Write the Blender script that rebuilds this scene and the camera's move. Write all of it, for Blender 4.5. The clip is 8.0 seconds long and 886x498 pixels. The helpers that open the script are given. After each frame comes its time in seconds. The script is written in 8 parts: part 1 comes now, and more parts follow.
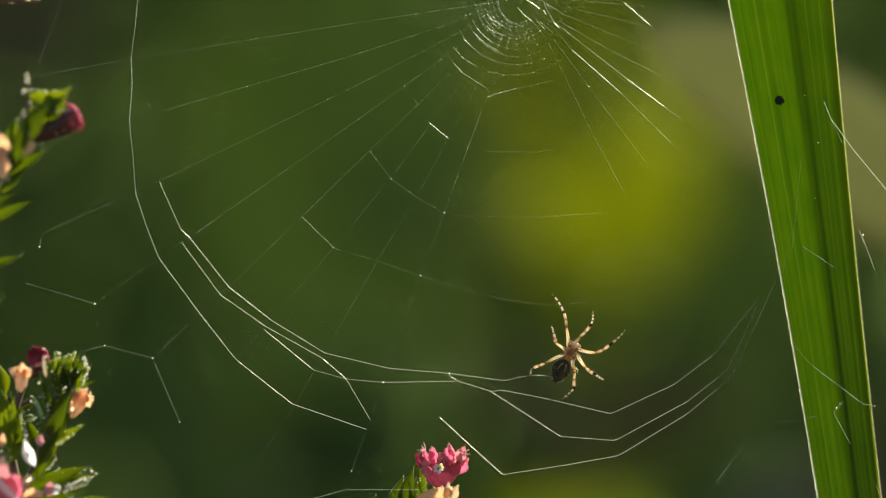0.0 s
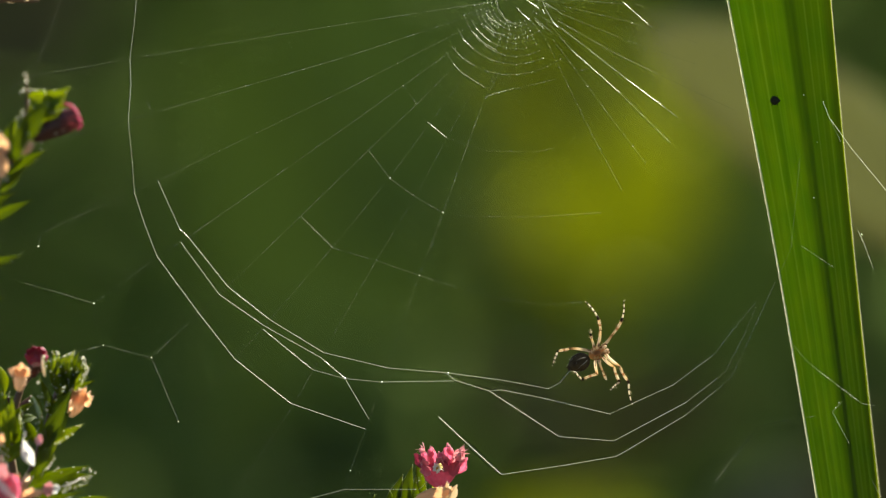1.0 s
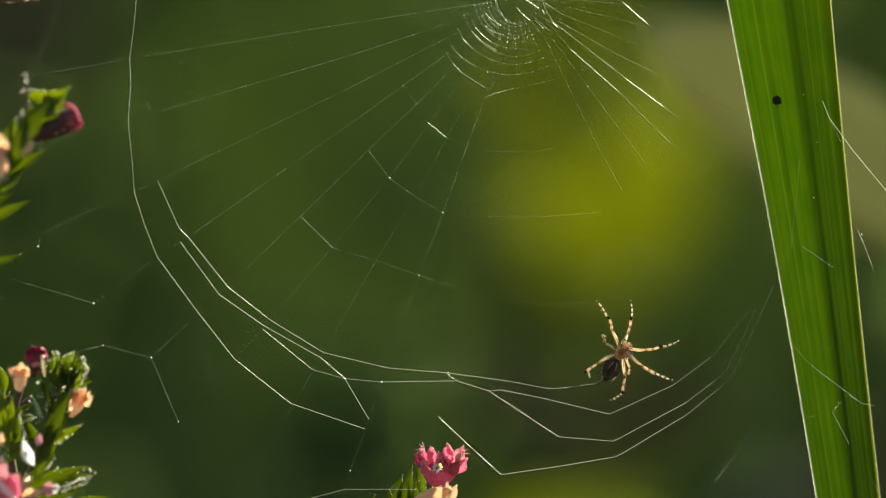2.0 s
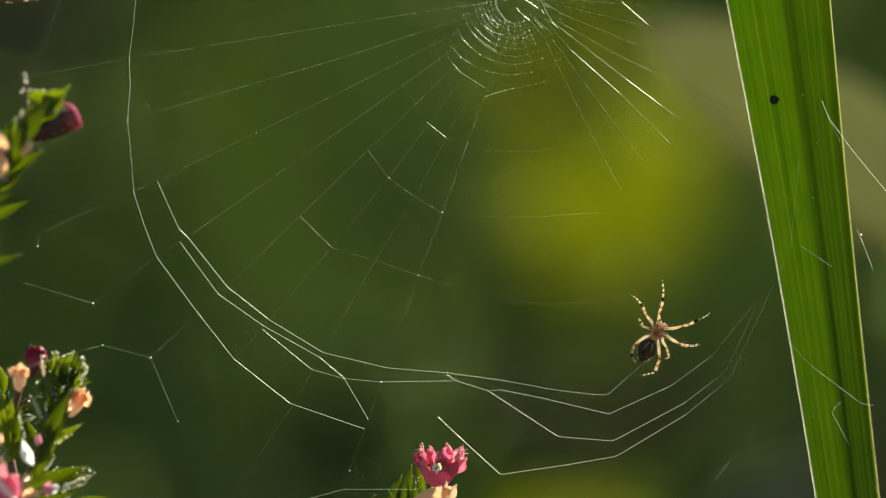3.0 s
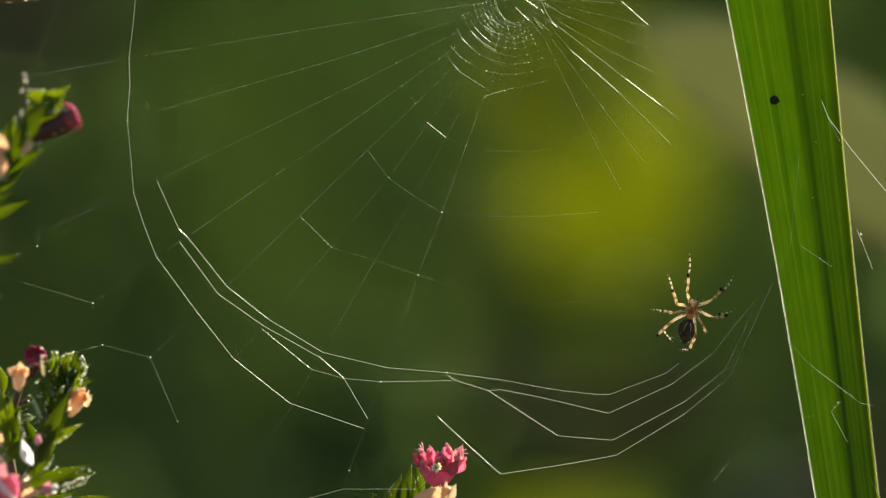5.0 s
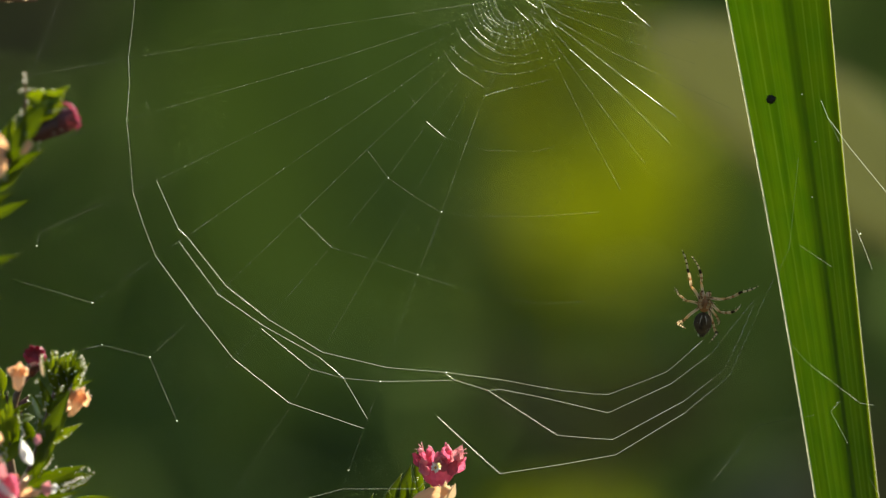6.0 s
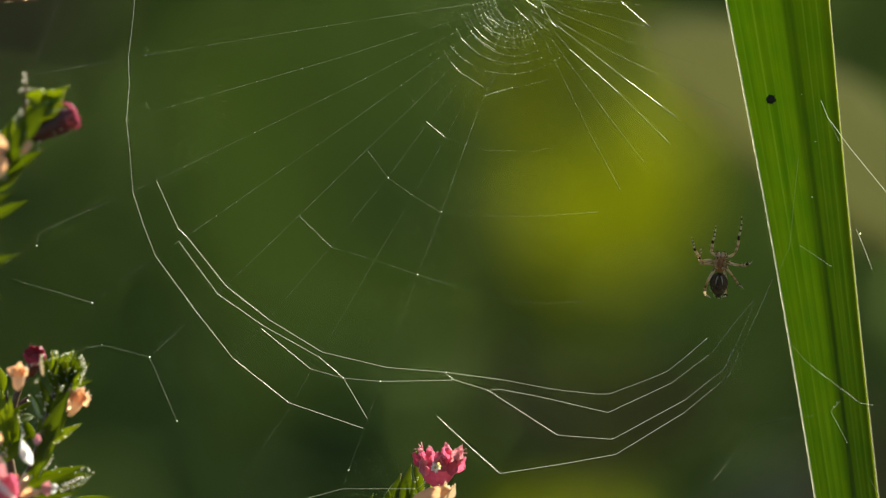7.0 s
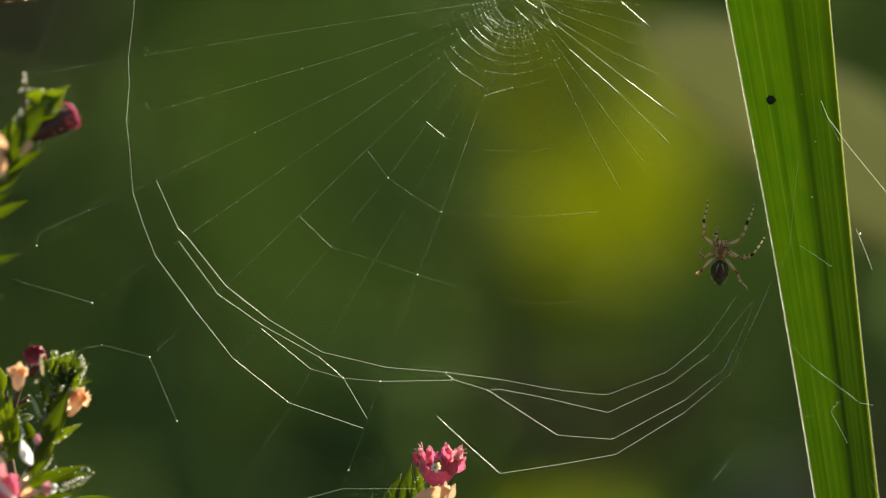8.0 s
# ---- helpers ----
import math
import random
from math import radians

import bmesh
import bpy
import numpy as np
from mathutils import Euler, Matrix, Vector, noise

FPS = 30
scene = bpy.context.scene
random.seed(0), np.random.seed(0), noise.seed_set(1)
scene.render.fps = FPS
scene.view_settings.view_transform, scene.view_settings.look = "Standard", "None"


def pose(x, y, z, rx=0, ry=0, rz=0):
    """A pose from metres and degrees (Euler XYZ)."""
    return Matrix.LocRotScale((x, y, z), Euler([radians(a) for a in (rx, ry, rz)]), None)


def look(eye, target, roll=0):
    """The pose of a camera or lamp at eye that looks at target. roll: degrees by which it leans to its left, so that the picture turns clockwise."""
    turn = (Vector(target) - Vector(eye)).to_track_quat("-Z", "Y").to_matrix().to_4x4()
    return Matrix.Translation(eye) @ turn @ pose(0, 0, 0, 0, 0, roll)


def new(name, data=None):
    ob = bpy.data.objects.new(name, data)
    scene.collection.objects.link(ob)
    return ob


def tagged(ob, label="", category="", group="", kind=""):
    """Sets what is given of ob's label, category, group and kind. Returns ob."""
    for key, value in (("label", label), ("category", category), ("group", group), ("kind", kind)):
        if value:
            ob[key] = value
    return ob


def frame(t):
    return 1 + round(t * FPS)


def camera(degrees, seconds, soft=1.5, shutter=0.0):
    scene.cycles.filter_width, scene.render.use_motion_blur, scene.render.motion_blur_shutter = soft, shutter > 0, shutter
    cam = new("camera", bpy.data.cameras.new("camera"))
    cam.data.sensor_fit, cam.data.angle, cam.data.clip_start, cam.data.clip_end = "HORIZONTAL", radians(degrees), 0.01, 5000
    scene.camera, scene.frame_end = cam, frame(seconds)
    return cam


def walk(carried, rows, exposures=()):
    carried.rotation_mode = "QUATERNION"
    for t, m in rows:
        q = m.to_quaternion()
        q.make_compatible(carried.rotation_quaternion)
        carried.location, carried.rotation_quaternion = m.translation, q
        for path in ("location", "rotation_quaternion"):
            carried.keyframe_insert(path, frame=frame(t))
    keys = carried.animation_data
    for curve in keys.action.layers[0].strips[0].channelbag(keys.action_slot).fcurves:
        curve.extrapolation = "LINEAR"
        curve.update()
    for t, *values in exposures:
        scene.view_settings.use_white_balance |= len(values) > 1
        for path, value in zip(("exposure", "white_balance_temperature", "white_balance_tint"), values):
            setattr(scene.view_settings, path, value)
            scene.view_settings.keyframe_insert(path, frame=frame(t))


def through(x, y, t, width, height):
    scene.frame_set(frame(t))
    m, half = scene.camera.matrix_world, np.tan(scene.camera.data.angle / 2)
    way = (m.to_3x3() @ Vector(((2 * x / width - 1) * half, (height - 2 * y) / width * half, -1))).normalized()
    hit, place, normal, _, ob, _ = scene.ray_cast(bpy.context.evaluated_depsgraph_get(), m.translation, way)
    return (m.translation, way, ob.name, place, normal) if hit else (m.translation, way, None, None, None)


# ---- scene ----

import functools

# One plan unit is 0.1 mm; u runs to the right and v down on the web's upright plane, whose middle hangs 0.6 m over the ground.
UNIT = 1e-4
MID = 0.6
cam = camera(8.965, 8.0, soft=1.15)
cam.data.dof.use_dof = True
cam.data.dof.focus_distance = 1.001
cam.data.dof.aperture_fstop = 7.4


def aim(du, dv):
    return look((0, -1, MID), (du * UNIT, 0, MID + dv * UNIT))


walk(cam, [(0, aim(0, 0)), (0.5, aim(1.7, -0.5)), (1.0, aim(2.0, -0.7)), (1.5, aim(2.0, -0.7)), (3.0, aim(3.3, -0.8)),
           (4.5, aim(3.5, -1.0)), (6.0, aim(4.8, -1.6)), (8.0, aim(5.0, -1.8))],
     exposures=[(0, 1.9, 6650, 7), (8.0, 1.9, 6650, 7)])

# ---- light ----
SUN_AZ, SUN_EL = radians(56), radians(43)
TO_SUN = Vector((math.sin(SUN_AZ) * math.cos(SUN_EL), math.cos(SUN_AZ) * math.cos(SUN_EL), math.sin(SUN_EL)))
world = bpy.data.worlds.new("garden_sky")
scene.world = world
world.use_nodes = True
wn = world.node_tree.nodes
sky = wn.new("ShaderNodeTexSky")
sky.sky_type = "NISHITA"
sky.sun_disc = False
sky.sun_elevation, sky.sun_rotation = SUN_EL, SUN_AZ
world.node_tree.links.new(sky.outputs[0], wn["Background"].inputs[0])
wn["Background"].inputs[1].default_value = 0.05
sun_data = bpy.data.lights.new("sun", "SUN")
sun_data.energy, sun_data.angle, sun_data.color = 5.0, radians(0.55), (1.0, 0.96, 0.8)
sun = new("sun", sun_data)
sun.matrix_world = look(TO_SUN * 5 + Vector((0, 0, MID)), (0, 0, MID))


# ---- materials ----
class Mat:
    """A node material under construction."""

    def __init__(self, name):
        self.m = bpy.data.materials.new(name)
        self.m.use_nodes = True
        self.t = self.m.node_tree
        self.b = self.t.nodes["Principled BSDF"]
        self.out = self.t.nodes["Material Output"]

    def node(self, kind, **values):
        n = self.t.nodes.new(kind)
        for k, v in values.items():
            n.inputs[k].default_value = v
        return n

    def link(self, a, b):
        self.t.links.new(a, b)

    def coord(self, which="Object"):
        return self.node("ShaderNodeTexCoord").outputs[which]

    def noise(self, scale, detail=3.0, stretch=None, which="Object"):
        n = self.node("ShaderNodeTexNoise", Scale=scale, Detail=detail)
        src = self.coord(which)
        if stretch:
            mp = self.node("ShaderNodeMapping", Scale=stretch)
            self.link(src, mp.inputs["Vector"])
            src = mp.outputs[0]
        self.link(src, n.inputs["Vector"])
        return n.outputs["Fac"]

    def ramp(self, fac, stops, interpolation="LINEAR"):
        r = self.t.nodes.new("ShaderNodeValToRGB")
        r.color_ramp.interpolation = interpolation
        e = r.color_ramp.elements
        while len(e) < len(stops):
            e.new(0.5)
        for el, (p, c) in zip(e, stops):
            el.position, el.color = p, (*c, 1)
        self.link(fac, r.inputs[0])
        return r.outputs[0]

    def mix(self, fac, a, b, blend="MIX"):
        n = self.t.nodes.new("ShaderNodeMixRGB")
        n.blend_type = blend
        for i, v in enumerate((fac, a, b)):
            if isinstance(v, (int, float)):
                n.inputs[i].default_value = v
            elif isinstance(v, tuple):
                n.inputs[i].default_value = (*v, 1)
            else:
                self.link(v, n.inputs[i])
        return n.outputs[0]

    def bump(self, fac, strength, distance):
        n = self.node("ShaderNodeBump", Strength=strength, Distance=distance)
        self.link(fac, n.inputs["Height"])
        self.link(n.outputs[0], self.b.inputs["Normal"])

    def finish(self, colour, rough=0.5, through=0.0, through_colour=None, spec=0.5):
        """Colour, roughness and the share of light that passes through the thin body."""
        if isinstance(colour, tuple):
            self.b.inputs["Base Color"].default_value = (*colour, 1)
        else:
            self.link(colour, self.b.inputs["Base Color"])
        self.b.inputs["Roughness"].default_value = rough
        self.b.inputs["Specular IOR Level"].default_value = spec
        if through:
            tr = self.node("ShaderNodeBsdfTranslucent")
            c = through_colour if through_colour is not None else colour
            if isinstance(c, tuple):
                tr.inputs[0].default_value = (*c, 1)
            else:
                self.link(c, tr.inputs[0])
            mx = self.node("ShaderNodeMixShader", Fac=through)
            self.link(self.b.outputs[0], mx.inputs[1])
            self.link(tr.outputs[0], mx.inputs[2])
            self.link(mx.outputs[0], self.out.inputs["Surface"])
        return self.m


def leafy(name, dark, light, through_colour, share=0.5, rough=0.4, scale=900.0, spec=0.5):
    k = Mat(name)
    f = k.noise(scale, 4.0)
    g = k.noise(scale * 0.13, 2.0)
    c = k.mix(g, k.ramp(f, [(0.3, dark), (0.7, light)]), dark, "MIX")
    tint = k.mix(g, through_colour, tuple(0.75 * v for v in through_colour))
    k.bump(f, 0.35, 0.0002)
    return k.finish(c, rough, share, tint, spec)


def silk_material(share, patchy=False):
    """Clear silk: share is how much of the light it catches; patchy silk has glints put in as noise along the thread.
    """
    k = Mat("silk")
    f = k.noise(2500.0, 2.0)
    k.b.inputs["Metallic"].default_value = 0.7
    k.finish(k.ramp(f, [(0.3, (0.83, 0.85, 0.72)), (0.7, (0.93, 0.95, 0.82))]), 0.3, 0.47, (0.88, 0.92, 0.7), 0.7)
    if share < 0.99:
        clear = k.node("ShaderNodeBsdfTransparent")
        mx = k.node("ShaderNodeMixShader", Fac=1 - share)
        if patchy:
            low, high = (1 - min(1.0, share * 0.25),) * 3, (1 - min(1.0, share * 2.2),) * 3
            k.link(k.ramp(k.noise(380.0, 4.0), [(0.36, low), (0.68, high)]), mx.inputs[0])
        k.link(k.out.inputs["Surface"].links[0].from_socket, mx.inputs[1])
        k.link(clear.outputs[0], mx.inputs[2])
        k.link(mx.outputs[0], k.out.inputs["Surface"])
    return k.m


@functools.lru_cache(maxsize=None)
def silk(step, patchy=False):
    """Silk in steps of 1.26 times the light; step 0 is solid."""
    return silk_material(1.26 ** -step, patchy)


SILK = silk(0)
LEAF = leafy("shoot_leaf", (0.04, 0.065, 0.009), (0.08, 0.115, 0.015), (0.34, 0.4, 0.015), 0.58, 0.45, 900.0, 0.12)
# young leaves, and a brighter copy of LEAF with sunlight put into the colour
LEAF_YOUNG_LIT = leafy("young_lit_leaf", (0.06, 0.12, 0.012), (0.1, 0.18, 0.018), (0.48, 0.53, 0.025), 0.6, 0.42, 900.0, 0.18)
STEM = leafy("twig_bark", (0.09, 0.05, 0.025), (0.16, 0.1, 0.045), (0.15, 0.1, 0.04), 0.15, 0.55)
HAIR = Mat("pale_hair").finish((0.85, 0.83, 0.74), 0.2, 0.75, (0.98, 0.95, 0.82), 0.8)
PINK = leafy("pink_petal", (0.58, 0.19, 0.28), (0.82, 0.42, 0.5), (0.96, 0.4, 0.53), 0.65, 0.5, 1500.0)
DEEP_PINK = leafy("deep_pink_corolla", (0.36, 0.07, 0.14), (0.66, 0.24, 0.33), (0.72, 0.2, 0.3), 0.6, 0.5, 1100.0)
PINK_PALE = leafy("pale_pink_petal", (0.7, 0.36, 0.42), (0.85, 0.55, 0.58), (0.95, 0.58, 0.6), 0.6, 0.45, 1500.0)
MAGENTA = leafy("magenta_bud", (0.16, 0.012, 0.035), (0.34, 0.04, 0.09), (0.5, 0.05, 0.12), 0.4, 0.45, 1500.0)
PEACH = leafy("peach_calyx", (0.74, 0.5, 0.33), (0.9, 0.7, 0.52), (0.98, 0.72, 0.5), 0.72, 0.5, 1300.0)
MARK_PALE = leafy("pale_peach_edge", (0.7, 0.58, 0.46), (0.85, 0.74, 0.6), (0.9, 0.75, 0.55), 0.5, 0.45, 1500.0)
MAROON = leafy("maroon_bud", (0.06, 0.016, 0.016), (0.13, 0.03, 0.035), (0.26, 0.04, 0.05), 0.2, 0.5, 1500.0)
BROWN = leafy("brown_calyx", (0.06, 0.025, 0.015), (0.12, 0.05, 0.03), (0.25, 0.06, 0.03), 0.3, 0.5, 1300.0)
YELLOW = leafy("yellow_stamen", (0.88, 0.72, 0.3), (0.94, 0.88, 0.62), (0.98, 0.9, 0.58), 0.6, 0.5, 1500.0)
AMBER_THROAT = leafy("amber_throat", (0.5, 0.24, 0.04), (0.7, 0.4, 0.08), (0.8, 0.45, 0.06), 0.4, 0.5, 1500.0)
GLOSS = Mat("pale_dry_petal").finish((0.88, 0.87, 0.83), 0.3, 0.7, (0.97, 0.96, 0.93), 0.6)


def blade_material():
    """Strap leaf: fine lengthwise veins over a yellow-green body that lets the sun through."""
    k = Mat("strap_leaf")
    fine = k.noise(60.0, 3.0, (1.0, 0.012, 1.0), "UV")
    broad = k.noise(9.0, 2.0, (1.0, 0.03, 1.0), "UV")
    patch = k.noise(5.0, 3.0, (1.0, 0.6, 1.0), "UV")
    v = k.mix(0.6, fine, broad)
    c = k.ramp(v, [(0.36, (0.04, 0.08, 0.003)), (0.5, (0.06, 0.11, 0.005)), (0.64, (0.1, 0.16, 0.01))])
    thru = k.ramp(v, [(0.34, (0.15, 0.228, 0.0015)), (0.5, (0.176, 0.266, 0.002)), (0.66, (0.212, 0.31, 0.006))])
    thru = k.mix(0.4, thru, k.ramp(patch, [(0.35, (0.135, 0.228, 0.0015)), (0.65, (0.215, 0.28, 0.003))]))
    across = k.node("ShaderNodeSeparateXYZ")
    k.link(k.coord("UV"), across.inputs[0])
    # uneven light across the blade, put into the colour: dim crease, duller right side
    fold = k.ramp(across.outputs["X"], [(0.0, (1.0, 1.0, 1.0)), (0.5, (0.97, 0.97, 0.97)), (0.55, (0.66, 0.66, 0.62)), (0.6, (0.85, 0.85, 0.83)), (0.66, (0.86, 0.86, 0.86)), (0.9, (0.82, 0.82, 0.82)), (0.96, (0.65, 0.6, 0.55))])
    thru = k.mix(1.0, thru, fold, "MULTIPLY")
    stops = [(0.0, (0, 0, 0))]
    for place, height in ((0.08, 0.25), (0.235, 0.42), (0.335, 0.18), (0.45, 0.1), (0.73, 0.34), (0.8, 0.14), (0.87, 0.3)):
        stops += [(place - 0.014, (0, 0, 0)), (place, (height,) * 3), (place + 0.014, (0, 0, 0))]
    vein = k.ramp(across.outputs["X"], stops)
    thru = k.mix(vein, thru, (0.34, 0.42, 0.09))
    c = k.mix(vein, c, (0.2, 0.26, 0.05))
    k.bump(fine, 0.3, 0.0001)
    return k.finish(c, 0.5, 0.75, thru, 0.2)


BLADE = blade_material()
VEIN = leafy("pale_leaf_vein", (0.1, 0.16, 0.02), (0.16, 0.22, 0.03), (0.32, 0.38, 0.02), 0.6, 0.4, 2000.0)
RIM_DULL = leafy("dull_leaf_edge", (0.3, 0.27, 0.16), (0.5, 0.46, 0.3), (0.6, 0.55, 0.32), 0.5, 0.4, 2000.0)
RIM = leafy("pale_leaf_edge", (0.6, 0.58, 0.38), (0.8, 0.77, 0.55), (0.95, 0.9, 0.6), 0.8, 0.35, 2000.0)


def banded(name, stops, rough=0.3, share=0.4, mottle=0.9):
    """Spider leg: bands along the segment, with a fine mottle."""
    k = Mat(name)
    sep = k.node("ShaderNodeSeparateXYZ")
    k.link(k.coord("Generated"), sep.inputs[0])
    c = k.ramp(sep.outputs["Z"], stops)
    f = k.noise(4000.0, 2.0)
    c = k.mix(f, c, k.mix(1.0, c, (0.8, 0.68, 0.55), "MULTIPLY"))
    spots = k.ramp(k.noise(2300.0, 3.0, (1.0, 1.0, 0.3)), [(0.52, (0, 0, 0)), (0.62, (mottle,) * 3)])
    c = k.mix(spots, c, (0.16, 0.06, 0.02))
    body = k.mix(1.0, c, (0.46, 0.37, 0.12), "MULTIPLY")
    return k.finish(body, rough, share, c, 0.25)


AMBER, PALE, DARK = (0.93, 0.79, 0.58), (0.98, 0.96, 0.87), (0.035, 0.022, 0.015)
FEMUR = banded("amber_femur", [(0.0, (0.99, 0.95, 0.86)), (0.5, (0.98, 0.92, 0.79)), (0.85, (0.94, 0.76, 0.52)), (0.97, (0.2, 0.09, 0.03))], 0.24, 0.74, 0.85)
TIBIA = banded("banded_tibia", [(0.0, (0.12, 0.06, 0.03)), (0.12, AMBER), (0.35, PALE), (0.45, (0.5, 0.24, 0.09)), (0.6, PALE), (0.78, AMBER), (0.84, DARK), (1.0, DARK)], 0.3, 0.68, 0.6)
TARSUS = banded("banded_tarsus", [(0.0, DARK), (0.1, DARK), (0.13, PALE), (0.3, PALE), (0.32, DARK), (0.37, DARK), (0.4, PALE), (0.55, PALE), (0.57, DARK), (0.63, DARK), (0.66, PALE), (0.8, PALE), (0.83, DARK), (0.9, DARK), (0.94, PALE)], 0.3, 0.68, 0.15)
CARAPACE = leafy("amber_carapace", (0.1, 0.045, 0.016), (0.62, 0.4, 0.2), (0.86, 0.55, 0.28), 0.5, 0.45, 2000.0, 0.2)
JAW = leafy("cream_jaw", (0.4, 0.27, 0.16), (0.85, 0.72, 0.55), (0.9, 0.72, 0.52), 0.5, 0.35, 3000.0)
ABDOMEN = leafy("dark_abdomen", (0.011, 0.008, 0.004), (0.14, 0.1, 0.045), (0.24, 0.14, 0.04), 0.15, 0.75, 1700.0, 0.12)
MARK = leafy("cream_marking", (0.16, 0.12, 0.07), (0.36, 0.29, 0.19), (0.45, 0.34, 0.16), 0.1, 0.5, 3000.0)
GREY_LEAF = leafy("grey_green_leaf", (0.16, 0.2, 0.13), (0.26, 0.3, 0.2), (0.34, 0.42, 0.24), 0.5, 0.4, 900.0)
INSECT = leafy("black_insect", (0.014, 0.016, 0.008), (0.035, 0.036, 0.02), (0.01, 0.01, 0.01), 0.05, 0.7, 3000.0, 0.1)
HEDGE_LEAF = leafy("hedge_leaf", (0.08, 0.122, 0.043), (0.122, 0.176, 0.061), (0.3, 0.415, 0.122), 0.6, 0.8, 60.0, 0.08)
# half shade is put into SHADE_LEAF's colour, full sun into SUNNY_LEAF's
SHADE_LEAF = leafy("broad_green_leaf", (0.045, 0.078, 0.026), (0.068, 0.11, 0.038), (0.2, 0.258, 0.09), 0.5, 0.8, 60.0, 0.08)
# brown for added leaves that darken and warm parts of the background
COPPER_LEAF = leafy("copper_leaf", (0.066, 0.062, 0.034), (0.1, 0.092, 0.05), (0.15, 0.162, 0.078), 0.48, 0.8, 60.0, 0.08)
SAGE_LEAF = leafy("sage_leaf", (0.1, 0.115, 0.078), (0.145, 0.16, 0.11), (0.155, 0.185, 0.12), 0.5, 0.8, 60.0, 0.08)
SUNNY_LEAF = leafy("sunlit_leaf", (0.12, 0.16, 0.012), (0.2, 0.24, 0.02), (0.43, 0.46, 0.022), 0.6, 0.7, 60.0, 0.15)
DRY_LEAF = leafy("dry_leaf", (0.2, 0.17, 0.1), (0.3, 0.27, 0.16), (0.32, 0.332, 0.162), 0.55, 0.8, 60.0, 0.15)
SOIL = leafy("garden_soil", (0.02, 0.016, 0.01), (0.06, 0.05, 0.03), (0.04, 0.03, 0.02), 0.0, 0.9, 25.0)


# ---- mesh helpers ----
def part(name, bm, material, parent=None, label="", smooth=True):
    """Links a bmesh as one mesh object under its thing."""
    data = bpy.data.meshes.new(name)
    bmesh.ops.recalc_face_normals(bm, faces=bm.faces)
    for f in bm.faces:
        f.smooth = smooth
    bm.to_mesh(data)
    bm.free()
    data.materials.append(material)
    ob = new(name, data)
    if parent:
        ob.parent = parent
    return tagged(ob, label) if label else ob


def thing(name, place, label, category, group=""):
    ob = new(name)
    ob.empty_display_size = 0.005
    ob.location = place
    return tagged(ob, label, category, group)


def plan(u, v, y=0.0):
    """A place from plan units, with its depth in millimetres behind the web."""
    return Vector(((u - 784) * UNIT, y * 1e-3, MID + (441 - v) * UNIT))


def tube(bm, pts, radii, sides=6, close=True):
    """A round tube through pts; radii: one per point."""
    rings = []
    side = None
    for i, p in enumerate(pts):
        d = (pts[min(i + 1, len(pts) - 1)] - pts[max(i - 1, 0)]).normalized()
        if side is None:
            side = d.orthogonal().normalized()
        side = (side - d * side.dot(d)).normalized()
        up = d.cross(side)
        rings.append([bm.verts.new(p + (side * math.cos(a) + up * math.sin(a)) * radii[i])
                      for a in (2 * math.pi * k / sides for k in range(sides))])
    for a, b in zip(rings, rings[1:]):
        for k in range(sides):
            bm.faces.new((a[k], a[(k + 1) % sides], b[(k + 1) % sides], b[k]))
    if close:
        bm.faces.new(rings[0])
        bm.faces.new(rings[-1])


def blob(bm, centre, size, rot=None, seg=10, rings=7, rough=0.0):
    """An ellipsoid of half-axes size, slightly uneven."""
    m = Matrix.Translation(centre) @ (rot.to_4x4() if rot else Matrix()) @ Matrix.Diagonal((*size, 1))
    made = bmesh.ops.create_uvsphere(bm, u_segments=seg, v_segments=rings, radius=1)["verts"]
    for v in made:
        if rough:
            v.co *= 1 + rough * noise.noise(v.co * 2.3 + Vector(centre) * 900)
        v.co = m @ v.co


def curve_points(pts, n):
    """n points on a smooth line through pts."""
    out = []
    k = len(pts) - 1
    for i in range(n):
        s = i / (n - 1) * k
        j = min(int(s), k - 1)
        f = s - j
        a, b, c, d = pts[max(j - 1, 0)], pts[j], pts[j + 1], pts[min(j + 2, k)]
        out.append(0.5 * (2 * b + (c - a) * f + (2 * a - 5 * b + 4 * c - d) * f * f + (3 * b - a - 3 * c + d) * f ** 3))
    return out


